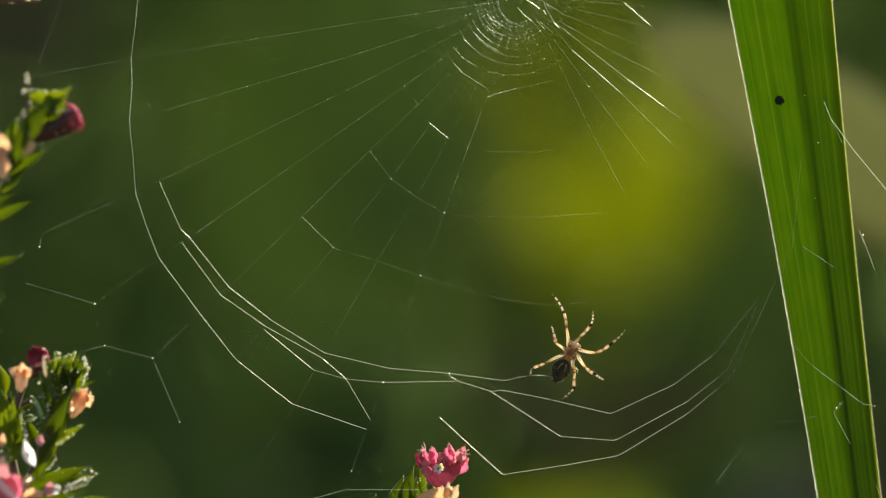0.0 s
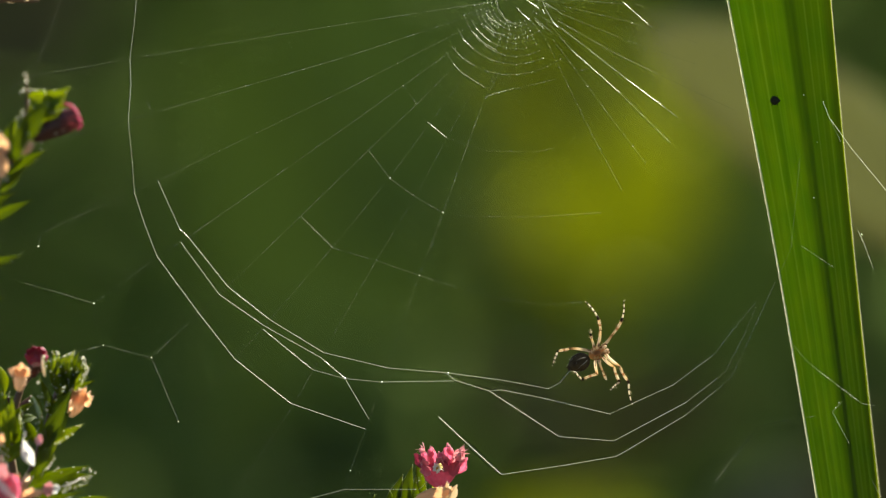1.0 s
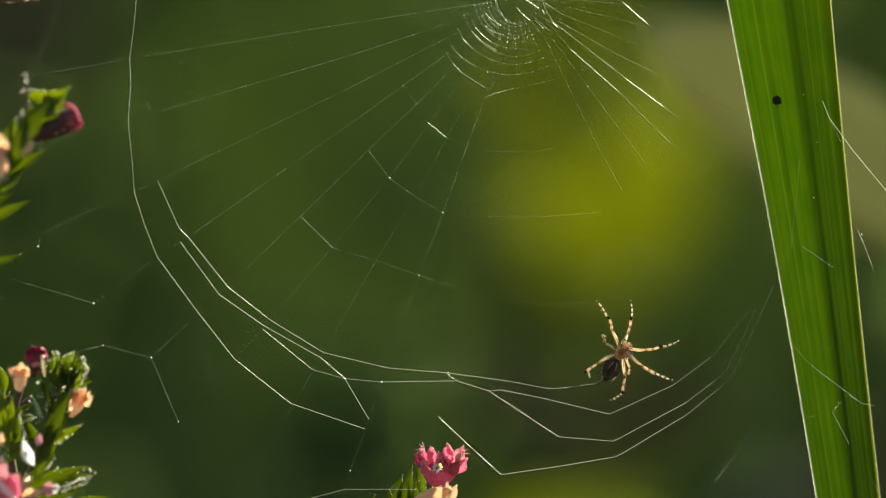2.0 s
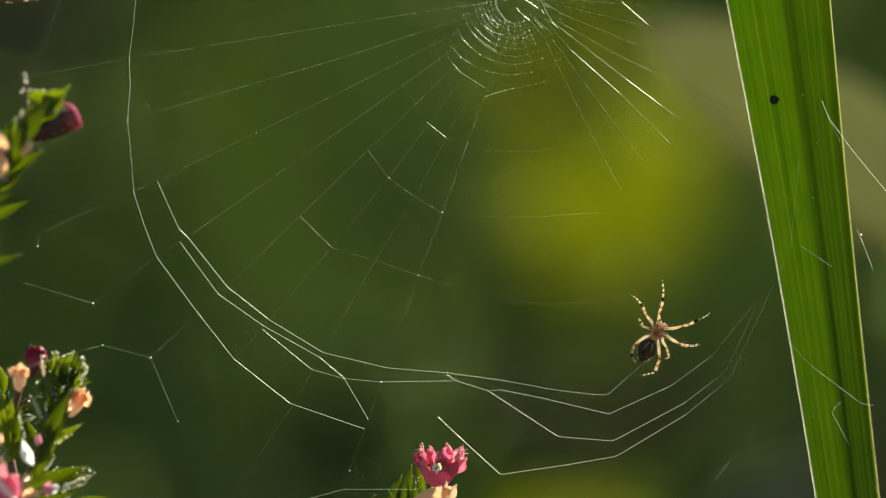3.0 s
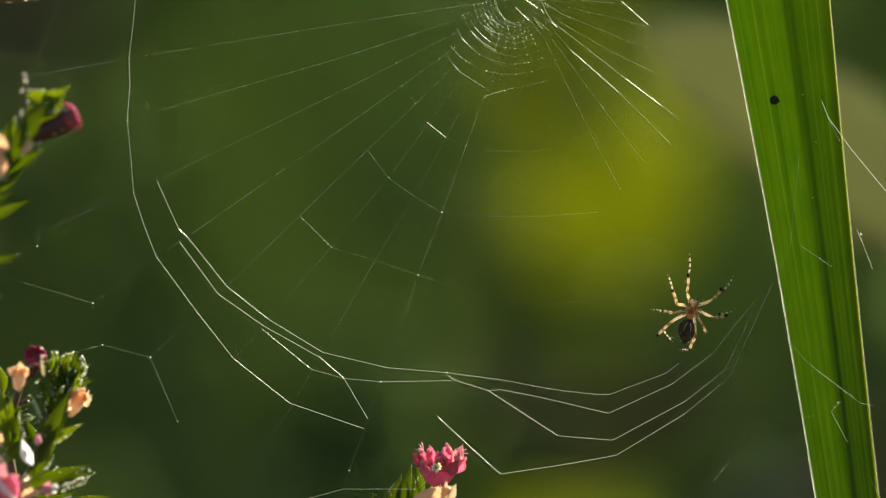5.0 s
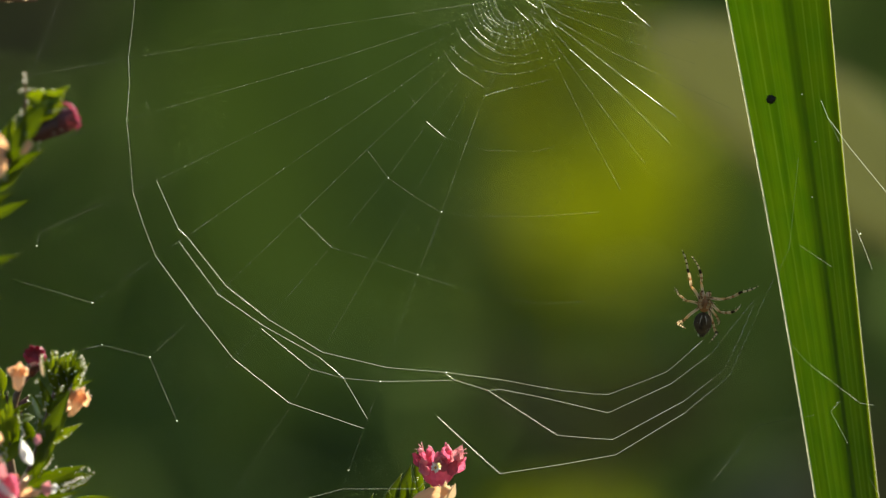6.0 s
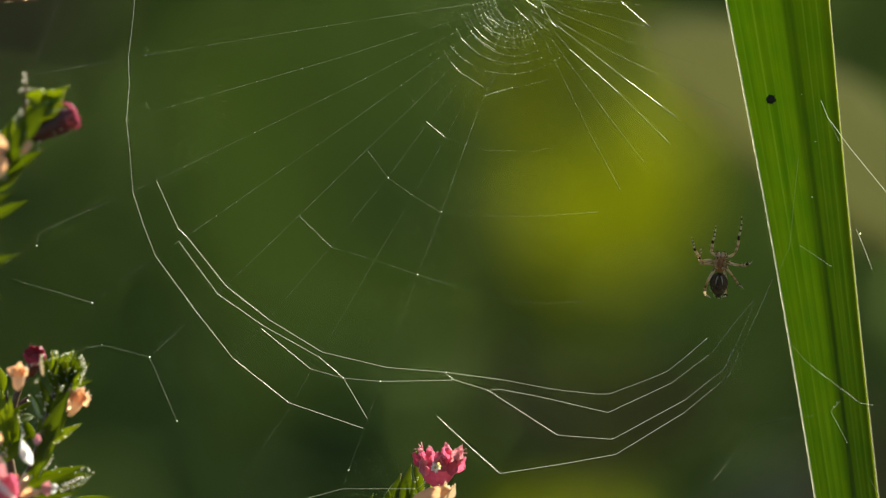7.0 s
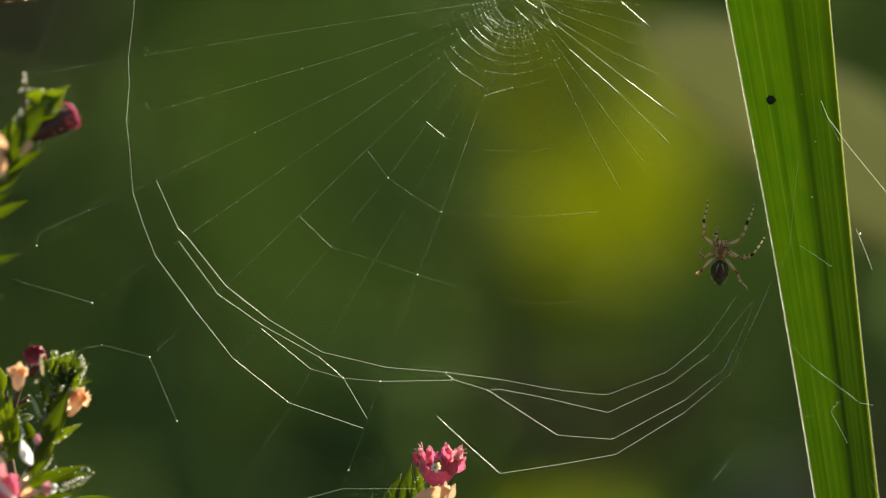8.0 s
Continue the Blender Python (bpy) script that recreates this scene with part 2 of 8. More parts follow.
def leaf_mesh(base, tip, width, face, bow=0.15, fold=0.25, n=9, thick=9e-5, blunt=1.0):
    """A lance-shaped leaf from base to tip with a folded midrib and real thickness. face: the way its upper side looks."""
    bm = bmesh.new()
    axis = tip - base
    length = axis.length
    d = axis.normalized()
    side = d.cross(face).normalized()
    up = side.cross(d)
    top, low, margin = [], [], []
    for i in range(n + 1):
        s = i / n
        w = width * 0.5 * (math.sin(math.pi * min(1, s ** 0.8 * 0.985 + 0.015)) ** (0.8 / blunt)) + 2e-5
        mid = base + d * length * s + up * (bow * length * (s - s * s) * 1.6 - 0.05 * length * s ** 3)
        row = []
        for k in (-1, -0.55, 0, 0.55, 1):
            wob = noise.noise((mid + side * k * width) * 420) * 0.12 * width
            row.append(mid + side * (w * k) + up * (fold * w * abs(k) + wob * (k * k)))
        top.append([bm.verts.new(q) for q in row])
        low.append([bm.verts.new(q - up * thick) for q in row])
        margin.append((row[0], row[-1]))
    for g, flip in ((top, False), (low, True)):
        for a, b in zip(g, g[1:]):
            for k in range(4):
                q = (a[k], a[k + 1], b[k + 1], b[k])
                bm.faces.new(q[::-1] if flip else q)
    for a, b, c, e in zip(top, top[1:], low, low[1:]):
        bm.faces.new((a[0], b[0], e[0], c[0]))
        bm.faces.new((a[4], c[4], e[4], b[4]))
    bm.faces.new(top[0] + low[0][::-1])
    bm.faces.new(top[-1] + low[-1][::-1])
    return bm, margin


# ---- ground and far garden ----
def ground():
    bm = bmesh.new()
    n = 60
    grid = []
    for i in range(n + 1):
        row = []
        for j in range(n + 1):
            x, y = ((i / n - 0.5) * 2), ((j / n - 0.5) * 2)
            x, y = math.copysign(abs(x) ** 3, x) * 1500, math.copysign(abs(y) ** 3, y) * 1500
            h = 0.02 * noise.noise(Vector((x * 2.0, y * 2.0, 0))) if abs(x) < 20 and abs(y) < 20 else 0
            row.append(bm.verts.new((x, y, h - 0.02)))
        grid.append(row)
    for i in range(n):
        for j in range(n):
            bm.faces.new((grid[i][j], grid[i + 1][j], grid[i + 1][j + 1], grid[i][j + 1]))
    tagged(part("ground", bm, SOIL), "dark bare garden soil under the plants", "ground", kind="structure")


ground()


def scatter_leaves(name, count, box, size, material, label, category, seed, kind="", hollow=None):
    """A mass of small folded leaves within box (x0, x1, y0, y1, z0, z1), with an uneven top and face."""
    rnd = random.Random(seed)
    verts, faces = [], []
    x0, x1, y0, y1, z0, z1 = box
    for _ in range(count):
        x = rnd.uniform(x0, x1)
        top = z1 * (0.82 + 0.2 * noise.noise(Vector((x * 1.7, seed, 0))))
        z = rnd.uniform(z0, max(top, z0 + 0.05))
        face = y0 + (y1 - y0) * (0.25 + 0.3 * noise.noise(Vector((x * 3.1, z * 3.1, seed))))
        y = rnd.uniform(face, y1)
        d = Vector((rnd.gauss(0, 1), rnd.gauss(0, 1), rnd.gauss(0.2, 0.7))).normalized()
        s = d.cross(Vector((rnd.gauss(0, 1), rnd.gauss(0, 1), rnd.gauss(0, 1)))).normalized()
        up = s.cross(d)
        a = size * rnd.uniform(0.6, 1.35)
        c = Vector((x, y, z))
        k = len(verts)
        verts += [c - d * a, c - s * a * 0.42 + up * a * 0.12, c + d * a - up * a * 0.15, c + s * a * 0.42 + up * a * 0.12, c]
        faces += [(k, k + 1, k + 4), (k + 1, k + 2, k + 4), (k + 2, k + 3, k + 4), (k + 3, k, k + 4)]
    data = bpy.data.meshes.new(name)
    data.from_pydata([tuple(v) for v in verts], [], faces)
    data.materials.append(material)
    ob = new(name, data)
    return tagged(ob, label, category, kind=kind)


scatter_leaves("hedge", 44000, (-2.2, 2.8, 2.9, 4.0, 0.0, 1.75), 0.035, HEDGE_LEAF, "dense dark green garden hedge in shade", "hedge", 3, "stuff")
scatter_leaves("tree_row", 90000, (-5, 8, 7.0, 10.5, 0.0, 4.2), 0.085, HEDGE_LEAF, "dark green row of garden trees behind the hedge", "trees", 9, "stuff")


def broadleaf_plant(name, root, leaves, material, label, category):
    """A stalked plant; leaves: (centre, length, width, lean in degrees, turn towards the sun)."""
    ob = thing(name, root, label, category)
    rootv = Vector(root)
    tall = max(leaves, key=lambda leaf: leaf[0][2])
    lean_top = radians(tall[3])
    top = Vector(tall[0]) - Vector((math.sin(lean_top), 0.1, math.cos(lean_top))) * tall[1] * 0.45
    bm = bmesh.new()
    tube(bm, curve_points([Vector((0, 0, 0)), (top - rootv) * 0.5 + Vector((0.02, 0.05, 0)), top - rootv + Vector((0, 0.03, 0))], 10),
         [0.003 - 0.0002 * i for i in range(10)], 8)
    part("stem", bm, material, ob)
    for c, length, width, lean, turn in leaves:
        a = radians(lean)
        axis = Vector((math.sin(a), 0.1, math.cos(a)))
        c = Vector(c) - rootv
        face = Vector((turn, 1.0, 0.35))
        bm, _ = leaf_mesh(c - axis * length / 2, c + axis * length / 2, width, face, 0.08, 0.12, 12, 6e-4, 1.6)
        leaf = part("leaf", bm, material, ob)
        bm = bmesh.new()
        foot = c - axis * length / 2
        joint_z = max(0.05, foot.z - 0.12)
        stalk = Vector((foot.x * 0.6, foot.y * 0.6 + 0.02, joint_z))
        tube(bm, curve_points([stalk, (stalk + foot) / 2 + Vector((0, 0.01, 0)), foot], 6), [0.0012] * 6, 6)
        part("leaf_stalk", bm, material, ob)
    return ob


# broad leaves placed so that their blur gives the background's light and dark patches
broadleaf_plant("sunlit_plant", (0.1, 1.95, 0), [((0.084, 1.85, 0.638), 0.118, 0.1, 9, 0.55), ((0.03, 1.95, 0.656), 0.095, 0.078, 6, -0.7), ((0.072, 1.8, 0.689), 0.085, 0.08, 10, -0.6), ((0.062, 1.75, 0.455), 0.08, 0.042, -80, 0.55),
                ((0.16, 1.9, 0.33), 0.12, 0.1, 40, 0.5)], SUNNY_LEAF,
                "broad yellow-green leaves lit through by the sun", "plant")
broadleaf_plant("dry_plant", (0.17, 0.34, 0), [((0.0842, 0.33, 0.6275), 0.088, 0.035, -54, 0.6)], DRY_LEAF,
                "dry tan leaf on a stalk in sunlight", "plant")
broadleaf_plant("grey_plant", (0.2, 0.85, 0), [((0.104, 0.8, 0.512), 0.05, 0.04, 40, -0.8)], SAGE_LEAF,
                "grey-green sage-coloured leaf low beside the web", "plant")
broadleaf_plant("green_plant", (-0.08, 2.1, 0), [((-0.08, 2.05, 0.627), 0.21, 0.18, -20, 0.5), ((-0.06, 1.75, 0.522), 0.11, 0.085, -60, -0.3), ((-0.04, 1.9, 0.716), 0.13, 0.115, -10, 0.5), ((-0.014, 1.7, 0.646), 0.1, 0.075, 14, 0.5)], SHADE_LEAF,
                "broad mid-green leaves with half shade in their colour", "plant")
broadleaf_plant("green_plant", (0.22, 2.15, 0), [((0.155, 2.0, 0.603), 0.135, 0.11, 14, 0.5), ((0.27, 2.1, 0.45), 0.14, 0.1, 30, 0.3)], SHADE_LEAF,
                "broad mid-green leaves with half shade in their colour", "plant")
# added plants: dark brown leaves stand in for dim, warm background areas
broadleaf_plant("copper_backdrop", (0.14, 1.7, 0), [((0.095, 1.6, 0.522), 0.08, 0.045, 72, -0.6), ((0.031, 1.65, 0.53), 0.05, 0.035, -60, -0.6), ((0.2, 1.7, 0.47), 0.12, 0.08, 30, -0.5)], COPPER_LEAF,
                "dark copper-brown leaves added to tone the background", "plant")
broadleaf_plant("copper_backdrop", (-0.26, 2.0, 0), [((-0.215, 1.9, 0.735), 0.12, 0.09, 20, 0.3)], COPPER_LEAF,
                "dark copper-brown leaves added to tone the background", "plant")


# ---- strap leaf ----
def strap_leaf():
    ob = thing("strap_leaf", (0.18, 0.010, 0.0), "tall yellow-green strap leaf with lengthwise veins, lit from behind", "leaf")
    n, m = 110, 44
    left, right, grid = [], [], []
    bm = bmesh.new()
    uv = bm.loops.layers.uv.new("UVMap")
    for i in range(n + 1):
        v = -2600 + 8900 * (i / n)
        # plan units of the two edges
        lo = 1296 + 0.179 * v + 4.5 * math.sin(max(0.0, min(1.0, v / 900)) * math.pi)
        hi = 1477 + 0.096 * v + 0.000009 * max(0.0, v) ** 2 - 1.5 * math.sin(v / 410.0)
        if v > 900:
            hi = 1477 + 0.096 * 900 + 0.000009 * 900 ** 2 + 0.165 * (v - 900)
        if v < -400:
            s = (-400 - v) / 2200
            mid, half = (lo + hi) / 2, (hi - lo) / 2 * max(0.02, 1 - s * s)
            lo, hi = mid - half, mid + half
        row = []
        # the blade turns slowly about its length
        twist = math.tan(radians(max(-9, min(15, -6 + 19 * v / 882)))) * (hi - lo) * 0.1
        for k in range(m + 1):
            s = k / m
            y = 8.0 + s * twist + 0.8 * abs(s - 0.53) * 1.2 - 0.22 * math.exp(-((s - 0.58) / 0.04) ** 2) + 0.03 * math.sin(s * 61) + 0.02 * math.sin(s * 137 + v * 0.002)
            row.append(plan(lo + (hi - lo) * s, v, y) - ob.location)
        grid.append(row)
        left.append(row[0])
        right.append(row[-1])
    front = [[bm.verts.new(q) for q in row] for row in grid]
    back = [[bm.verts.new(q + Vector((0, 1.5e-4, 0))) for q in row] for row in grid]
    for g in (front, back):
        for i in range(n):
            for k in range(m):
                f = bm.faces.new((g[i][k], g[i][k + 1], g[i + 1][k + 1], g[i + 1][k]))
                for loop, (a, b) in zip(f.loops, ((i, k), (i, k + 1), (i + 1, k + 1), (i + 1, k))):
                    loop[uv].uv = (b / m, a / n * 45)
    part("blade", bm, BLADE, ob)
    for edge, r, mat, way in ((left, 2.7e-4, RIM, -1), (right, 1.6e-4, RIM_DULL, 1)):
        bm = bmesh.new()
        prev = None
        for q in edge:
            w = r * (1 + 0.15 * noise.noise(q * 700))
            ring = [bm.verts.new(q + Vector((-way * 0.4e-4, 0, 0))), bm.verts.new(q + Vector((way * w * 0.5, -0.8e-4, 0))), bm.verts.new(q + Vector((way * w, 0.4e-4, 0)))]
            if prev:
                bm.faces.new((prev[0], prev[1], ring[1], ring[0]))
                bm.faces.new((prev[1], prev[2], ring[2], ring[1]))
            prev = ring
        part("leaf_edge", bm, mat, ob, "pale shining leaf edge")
    return ob


strap_leaf()


# ---- web ----
web = thing("orb_web", plan(918, -5), "large orb web of fine silk threads, partly glinting in sun", "spider web")


def strand_mesh(pts, r, beads=0.0, seed=0):
    """A silk thread through pts; beads: how densely sticky droplets sit on it."""
    rnd = random.Random(seed)
    path, radii = [], []
    for a, b in zip(pts, pts[1:]):
        k = max(1, int((b - a).length / (2.2e-4 if beads else 3e-3)))
        near = min(0.2, 2.5e-4 / (b - a).length)
        for i in range(k):
            path.append(a.lerp(b, i / k))
            if i == 0 and not beads:
                path.append(a.lerp(b, near))
        if not beads:
            path.append(a.lerp(b, 1 - near))
    path.append(pts[-1])
    thick = 1.0
    for i in range(len(path)):
        if beads:
            thick = 0.9 * thick + 0.1 * rnd.uniform(0.2, 1.5)
        radii.append(r * thick)
    for i in range(1, len(path) - 1):
        if beads and rnd.random() < 0.12 * beads:
            radii[i] = max(r * rnd.uniform(1.3, 2.2), 0.1 * UNIT * rnd.uniform(0.5, 2.2))
    bm = bmesh.new()
    tube(bm, path, radii, 5)
    return bm


def thread(r, *uv, beads=0.0, y=0.0, drops=0.0, far=None):
    """A thread through plan places; r: its brightness, put into opacity and width; drops: glue drops for each
    centimetre; far: the depth of its last end.
    """
    count = len(uv) // 2
    depth = [y if far is None else y + (far - y) * i / (count - 1) for i in range(count)]
    pts = [plan(uv[2 * i], uv[2 * i + 1], depth[i]) - web.location for i in range(count)]
    fine = r < 0.1
    if drops:
        rnd = random.Random(int(uv[0] + uv[-1]))
        bm = bmesh.new()
        for a, b in zip(pts, pts[1:]):
            n = max(1, int((b - a).length * 100 * drops))
            for i in range(n):
                w = rnd.uniform(0.4, 0.85) * UNIT
                blob(bm, a.lerp(b, (i + rnd.random()) / n) + Vector((0, -3e-6, 0)), (w, w, w), None, 5, 4)
        part("glue_drops", bm, silk(8), web, "glistening drops on a spoke")
    # dim threads are drawn wide and nearly clear
    caught = r * 0.27 if fine else r * 0.46
    wide = 0.66 if fine else max(0.62, 0.75 * r)
    step = max(0, round(math.log(wide / caught) / math.log(1.26)))
    return part("thread", strand_mesh(pts, wide * UNIT, beads, len(uv) + int(uv[0])), silk(step, fine), web)


def hair_rows(ob, size, reach, *rows):
    """Rows of droplet-tipped hairs; each row: start, end, how many, depth."""
    rnd = random.Random(len(rows) * 13)
    for u0, v0, u1, v1, count, y in rows:
        bm = bmesh.new()
        for i in range(count):
            s = (i + rnd.uniform(0.2, 0.8)) / count
            q = plan(u0 + (u1 - u0) * s + rnd.uniform(-1.5, 1.5), v0 + (v1 - v0) * s + rnd.uniform(-1.5, 1.5), y) - ob.location
            p = q + Vector((rnd.uniform(-1, 0.4), rnd.uniform(0, 1), rnd.uniform(-1, 0.2))).normalized() * reach * UNIT
            tube(bm, [p, q], [0.5 * UNIT, 0.3 * UNIT], 4)
            w = size * 0.72 * rnd.uniform(0.7, 1.25) * UNIT
            blob(bm, q, (w * 1.3, w, w * 0.9), None, 6, 5)
        part("stem_hairs", bm, HAIR, ob, "pale glistening hairs")


# brightness steps: sun glints and shaded stretches are painted in piece by piece
FAINT, DIM, SOFT, MIDDLE, GLINT = 0.038, 0.06, 0.13, 0.23, 0.42
# radii that run out from the hub
thread(DIM, 880, 3, 610, 44, 250, 102, 55, 136, beads=0.5, drops=2)
thread(DIM, 870, 18, 610, 103, 235, 212, 100, 250, beads=0.5, drops=2)
thread(DIM, 868, 30, 620, 157, 280, 322, 75, 413, beads=0.4, drops=2)
thread(DIM, 872, 40, 625, 218, 335, 421, 280, 456, 168, 538, beads=0.4, drops=2)
thread(DIM, 875, 50, 740, 185, 655, 266, 535, 383, 405, 508, 355, 555, 270, 634, beads=0.4)
thread(FAINT, 880, 60, 692, 315, 590, 439, 470, 578, 418, 637, 320, 747, beads=0.4)
thread(FAINT, 890, 66, 738, 347, 668, 462, 600, 580, 520, 720, 420, 870, beads=0.4)
thread(FAINT, 900, 70, 830, 256, 786, 376, 744, 488, 690, 645, 650, 758, 622, 834, 612, 867, beads=0.5)
thread(FAINT, 912, 75, 850, 200, 765, 440, beads=0.5)
thread(FAINT, 970, 75, 1050, 240, 1102, 336, beads=0.5, drops=5)
thread(FAINT, 980, 70, 1080, 205, 1145, 290, beads=0.5, drops=5)
thread(DIM, 975, 45, 1012, 88, beads=0.4)
thread(GLINT * 0.5, 1012, 88, 1100, 166)
thread(DIM * 1.4, 1100, 166, 1205, 270)
thread(DIM, 1205, 270, 1290, 350)
thread(DIM * 1.2, 975, 35, 992, 48, 1110, 140, beads=0.9, drops=10)
thread(GLINT * 1.05, 1110, 140, 1202, 209)
thread(FAINT, 1202, 209, 1330, 300)
thread(DIM, 990, 38, 1090, 95, 1200, 148, 1300, 195, beads=0.7, drops=9)
thread(FAINT, 995, 25, 1110, 72, 1235, 115, beads=0.7, drops=10)
thread(FAINT, 1000, 12, 1110, 38, 1240, 78, beads=0.7, drops=9)
thread(FAINT, 1000, 0, 1110, 8, 1240, 20, beads=0.6, drops=8)
thread(GLINT * 0.8, 1104, 4, 1155, 49)
# spiral turns and outer threads
thread(SOFT, 246, -30, 240, 40, 232, 105)
thread(MIDDLE, 232, 105, 234, 150, 229, 215)
thread(SOFT, 229, 215, 236, 285, 240, 342)
thread(MIDDLE, 240, 342, 258, 398, 280, 455, 352, 553, 417, 636)
thread(MIDDLE * 1.2, 417, 636, 517, 715, 648, 760)
thread(MIDDLE, 282, 322, 320, 406, 335, 420, 405, 508, 480, 567)
thread(MIDDLE, 480, 567, 575, 625, 688, 652, 795, 661, 893, 674)
thread(MIDDLE, 322, 430, 390, 522, 470, 578, 570, 634, 612, 670, 655, 743)
thread(MIDDLE, 467, 583, 555, 655)
thread(SOFT, 555, 655, 612, 671, 678, 677)
thread(MIDDLE, 678, 677, 805, 675)
# the lower turns that the spider's weight sways: where each is hung, and its lengths
swaying = [
    (plan(868, 693) - web.location, [
        thread(MIDDLE, 868, 693, 890, 691, 960, 705, 1081, 734, 1193, 683),
        thread(SOFT * 1.15, 1193, 683, 1266, 629, 1300, 585, 1340, 537)]),
    (plan(793, 662) - web.location, [
        thread(MIDDLE, 793, 662, 808, 674, 868, 693, 991, 774, 1088, 782),
        thread(MIDDLE * 1.3, 1088, 782, 1150, 749, 1216, 714),
        thread(SOFT * 1.15, 1216, 714, 1286, 660, 1316, 600, 1340, 545)]),
    (plan(778, 738) - web.location, [
        thread(MIDDLE * 1.2, 778, 738, 830, 787, 889, 841, 1000, 825, 1094, 809, 1216, 736),
        thread(SOFT * 1.15, 1216, 736, 1295, 672, 1340, 576, 1375, 500)]),
]
thread(FAINT, 1375, 500, 1402, 440, 1418, 280)
thread(SOFT * 0.6, 535, 384, 592, 440)
thread(FAINT, 592, 440, 668, 462, 743, 488, 820, 512, 890, 530, 970, 540, 1050, 534, 1120, 522, beads=0.5)
thread(FAINT, 715, 152, 740, 186)
thread(DIM, 655, 268, 692, 317, 737, 349, beads=0.4)
thread(FAINT, 737, 349, 786, 378, 836, 384, 950, 385, 1065, 377, beads=0.5)
thread(MIDDLE, 759, 217, 793, 245)
thread(FAINT, 793, 245, 830, 258, 865, 268, 950, 270, 985, 262, beads=0.6)
thread(DIM, 789, 90, 803, 112, beads=0.4)
thread(SOFT, 803, 112, 818, 129, 840, 143, 862, 157, beads=0.4)
thread(SOFT * 0.9, 862, 172, 890, 163, 912, 157, beads=1.0)
thread(DIM, 872, 167, 900, 161, 940, 152, 985, 141, beads=1.0)
thread(DIM, 1030, 126, 1044, 122, beads=1.0)
thread(SOFT * 0.75, 47, 502, 110, 520, 168, 538, beads=0.6)
thread(DIM, 168, 538, 173, 577, beads=1.2)
thread(SOFT * 0.75, 185, 612, 270, 634, 318, 747, beads=0.4)
thread(DIM * 1.5, 185, 612, 135, 625, 63, 648, y=0.0, far=-28)
thread(DIM, -20, 195, 30, 152, 60, 135, beads=0.5)
thread(FAINT, 62, 130, 110, 0)
thread(DIM, 262, 181, 273, 202, beads=0.8)
thread(DIM, 75, 412, 70, 437, beads=1.0)
thread(SOFT, 545, 885, 612, 867, 740, 867, beads=0.4)
thread(DIM, 622, 834, 625, 828, beads=1.5)
thread(FAINT, 805, 666, 782, 735, beads=0.6)
thread(MIDDLE, 1458, 180, 1470, 210, 1510, 265, 1580, 350)
thread(DIM, 1470, 210, 1490, 252, beads=1.0)
thread(MIDDLE, 1520, 408, 1532, 435, 1548, 478, beads=1.2)
thread(FAINT, 1420, 436, 1450, 456)
thread(DIM * 0.65, 1450, 456, 1478, 475)
thread(FAINT, 1380, 580, 1426, 636)
thread(DIM * 0.75, 1426, 636, 1445, 653, 1527, 715)
thread(SOFT, 1527, 715, 1550, 719)
thread(SOFT * 0.8, 1492, 712, 1475, 730, 1505, 786, beads=0.6)
thread(SOFT * 0.9, 1268, 852, 1345, 755, 1390, 746, beads=0.4)
thread(DIM, 1390, 746, 1445, 737)
thread(DIM, 1543, 847, 1557, 873)
# small knots and droplets where threads meet
for u, v, r in ((270, 634, 1.6), (678, 677, 1.6), (622, 834, 1.3), (168, 538, 1.8), (70, 437, 1.8), (318, 747, 1.3), (795, 661, 1.4), (185, 612, 1.4), (744, 488, 1.2),
                (612, 671, 1.2), (786, 377, 1.2), (692, 316, 1.1), (865, 171, 0.7), (885, 165, 0.8), (897, 162, 0.7), (1486, 714, 0.9), (1480, 722, 0.8), (1527, 416, 2.0), (1424, 169, 0.9), (1448, 253, 0.8), (1442, 351, 1.0)):
    bm = bmesh.new()
    blob(bm, plan(u, v, -0.1) - web.location, (r * UNIT, r * UNIT, 0.8 * r * UNIT), None, 8, 6, 0.4)
    part("silk_knot", bm, SILK, web)
# the close spiral round the hub: scalloped turns hung from spoke to spoke, with drops where they meet
hub_rnd = random.Random(11)
SPOKES = (-150, -118, -88, -60, -35, -12, 4, 14, 24, 33, 42, 52, 64, 76, 88, 99, 110, 121, 132, 142, 152, 162, 171, 181, 193)
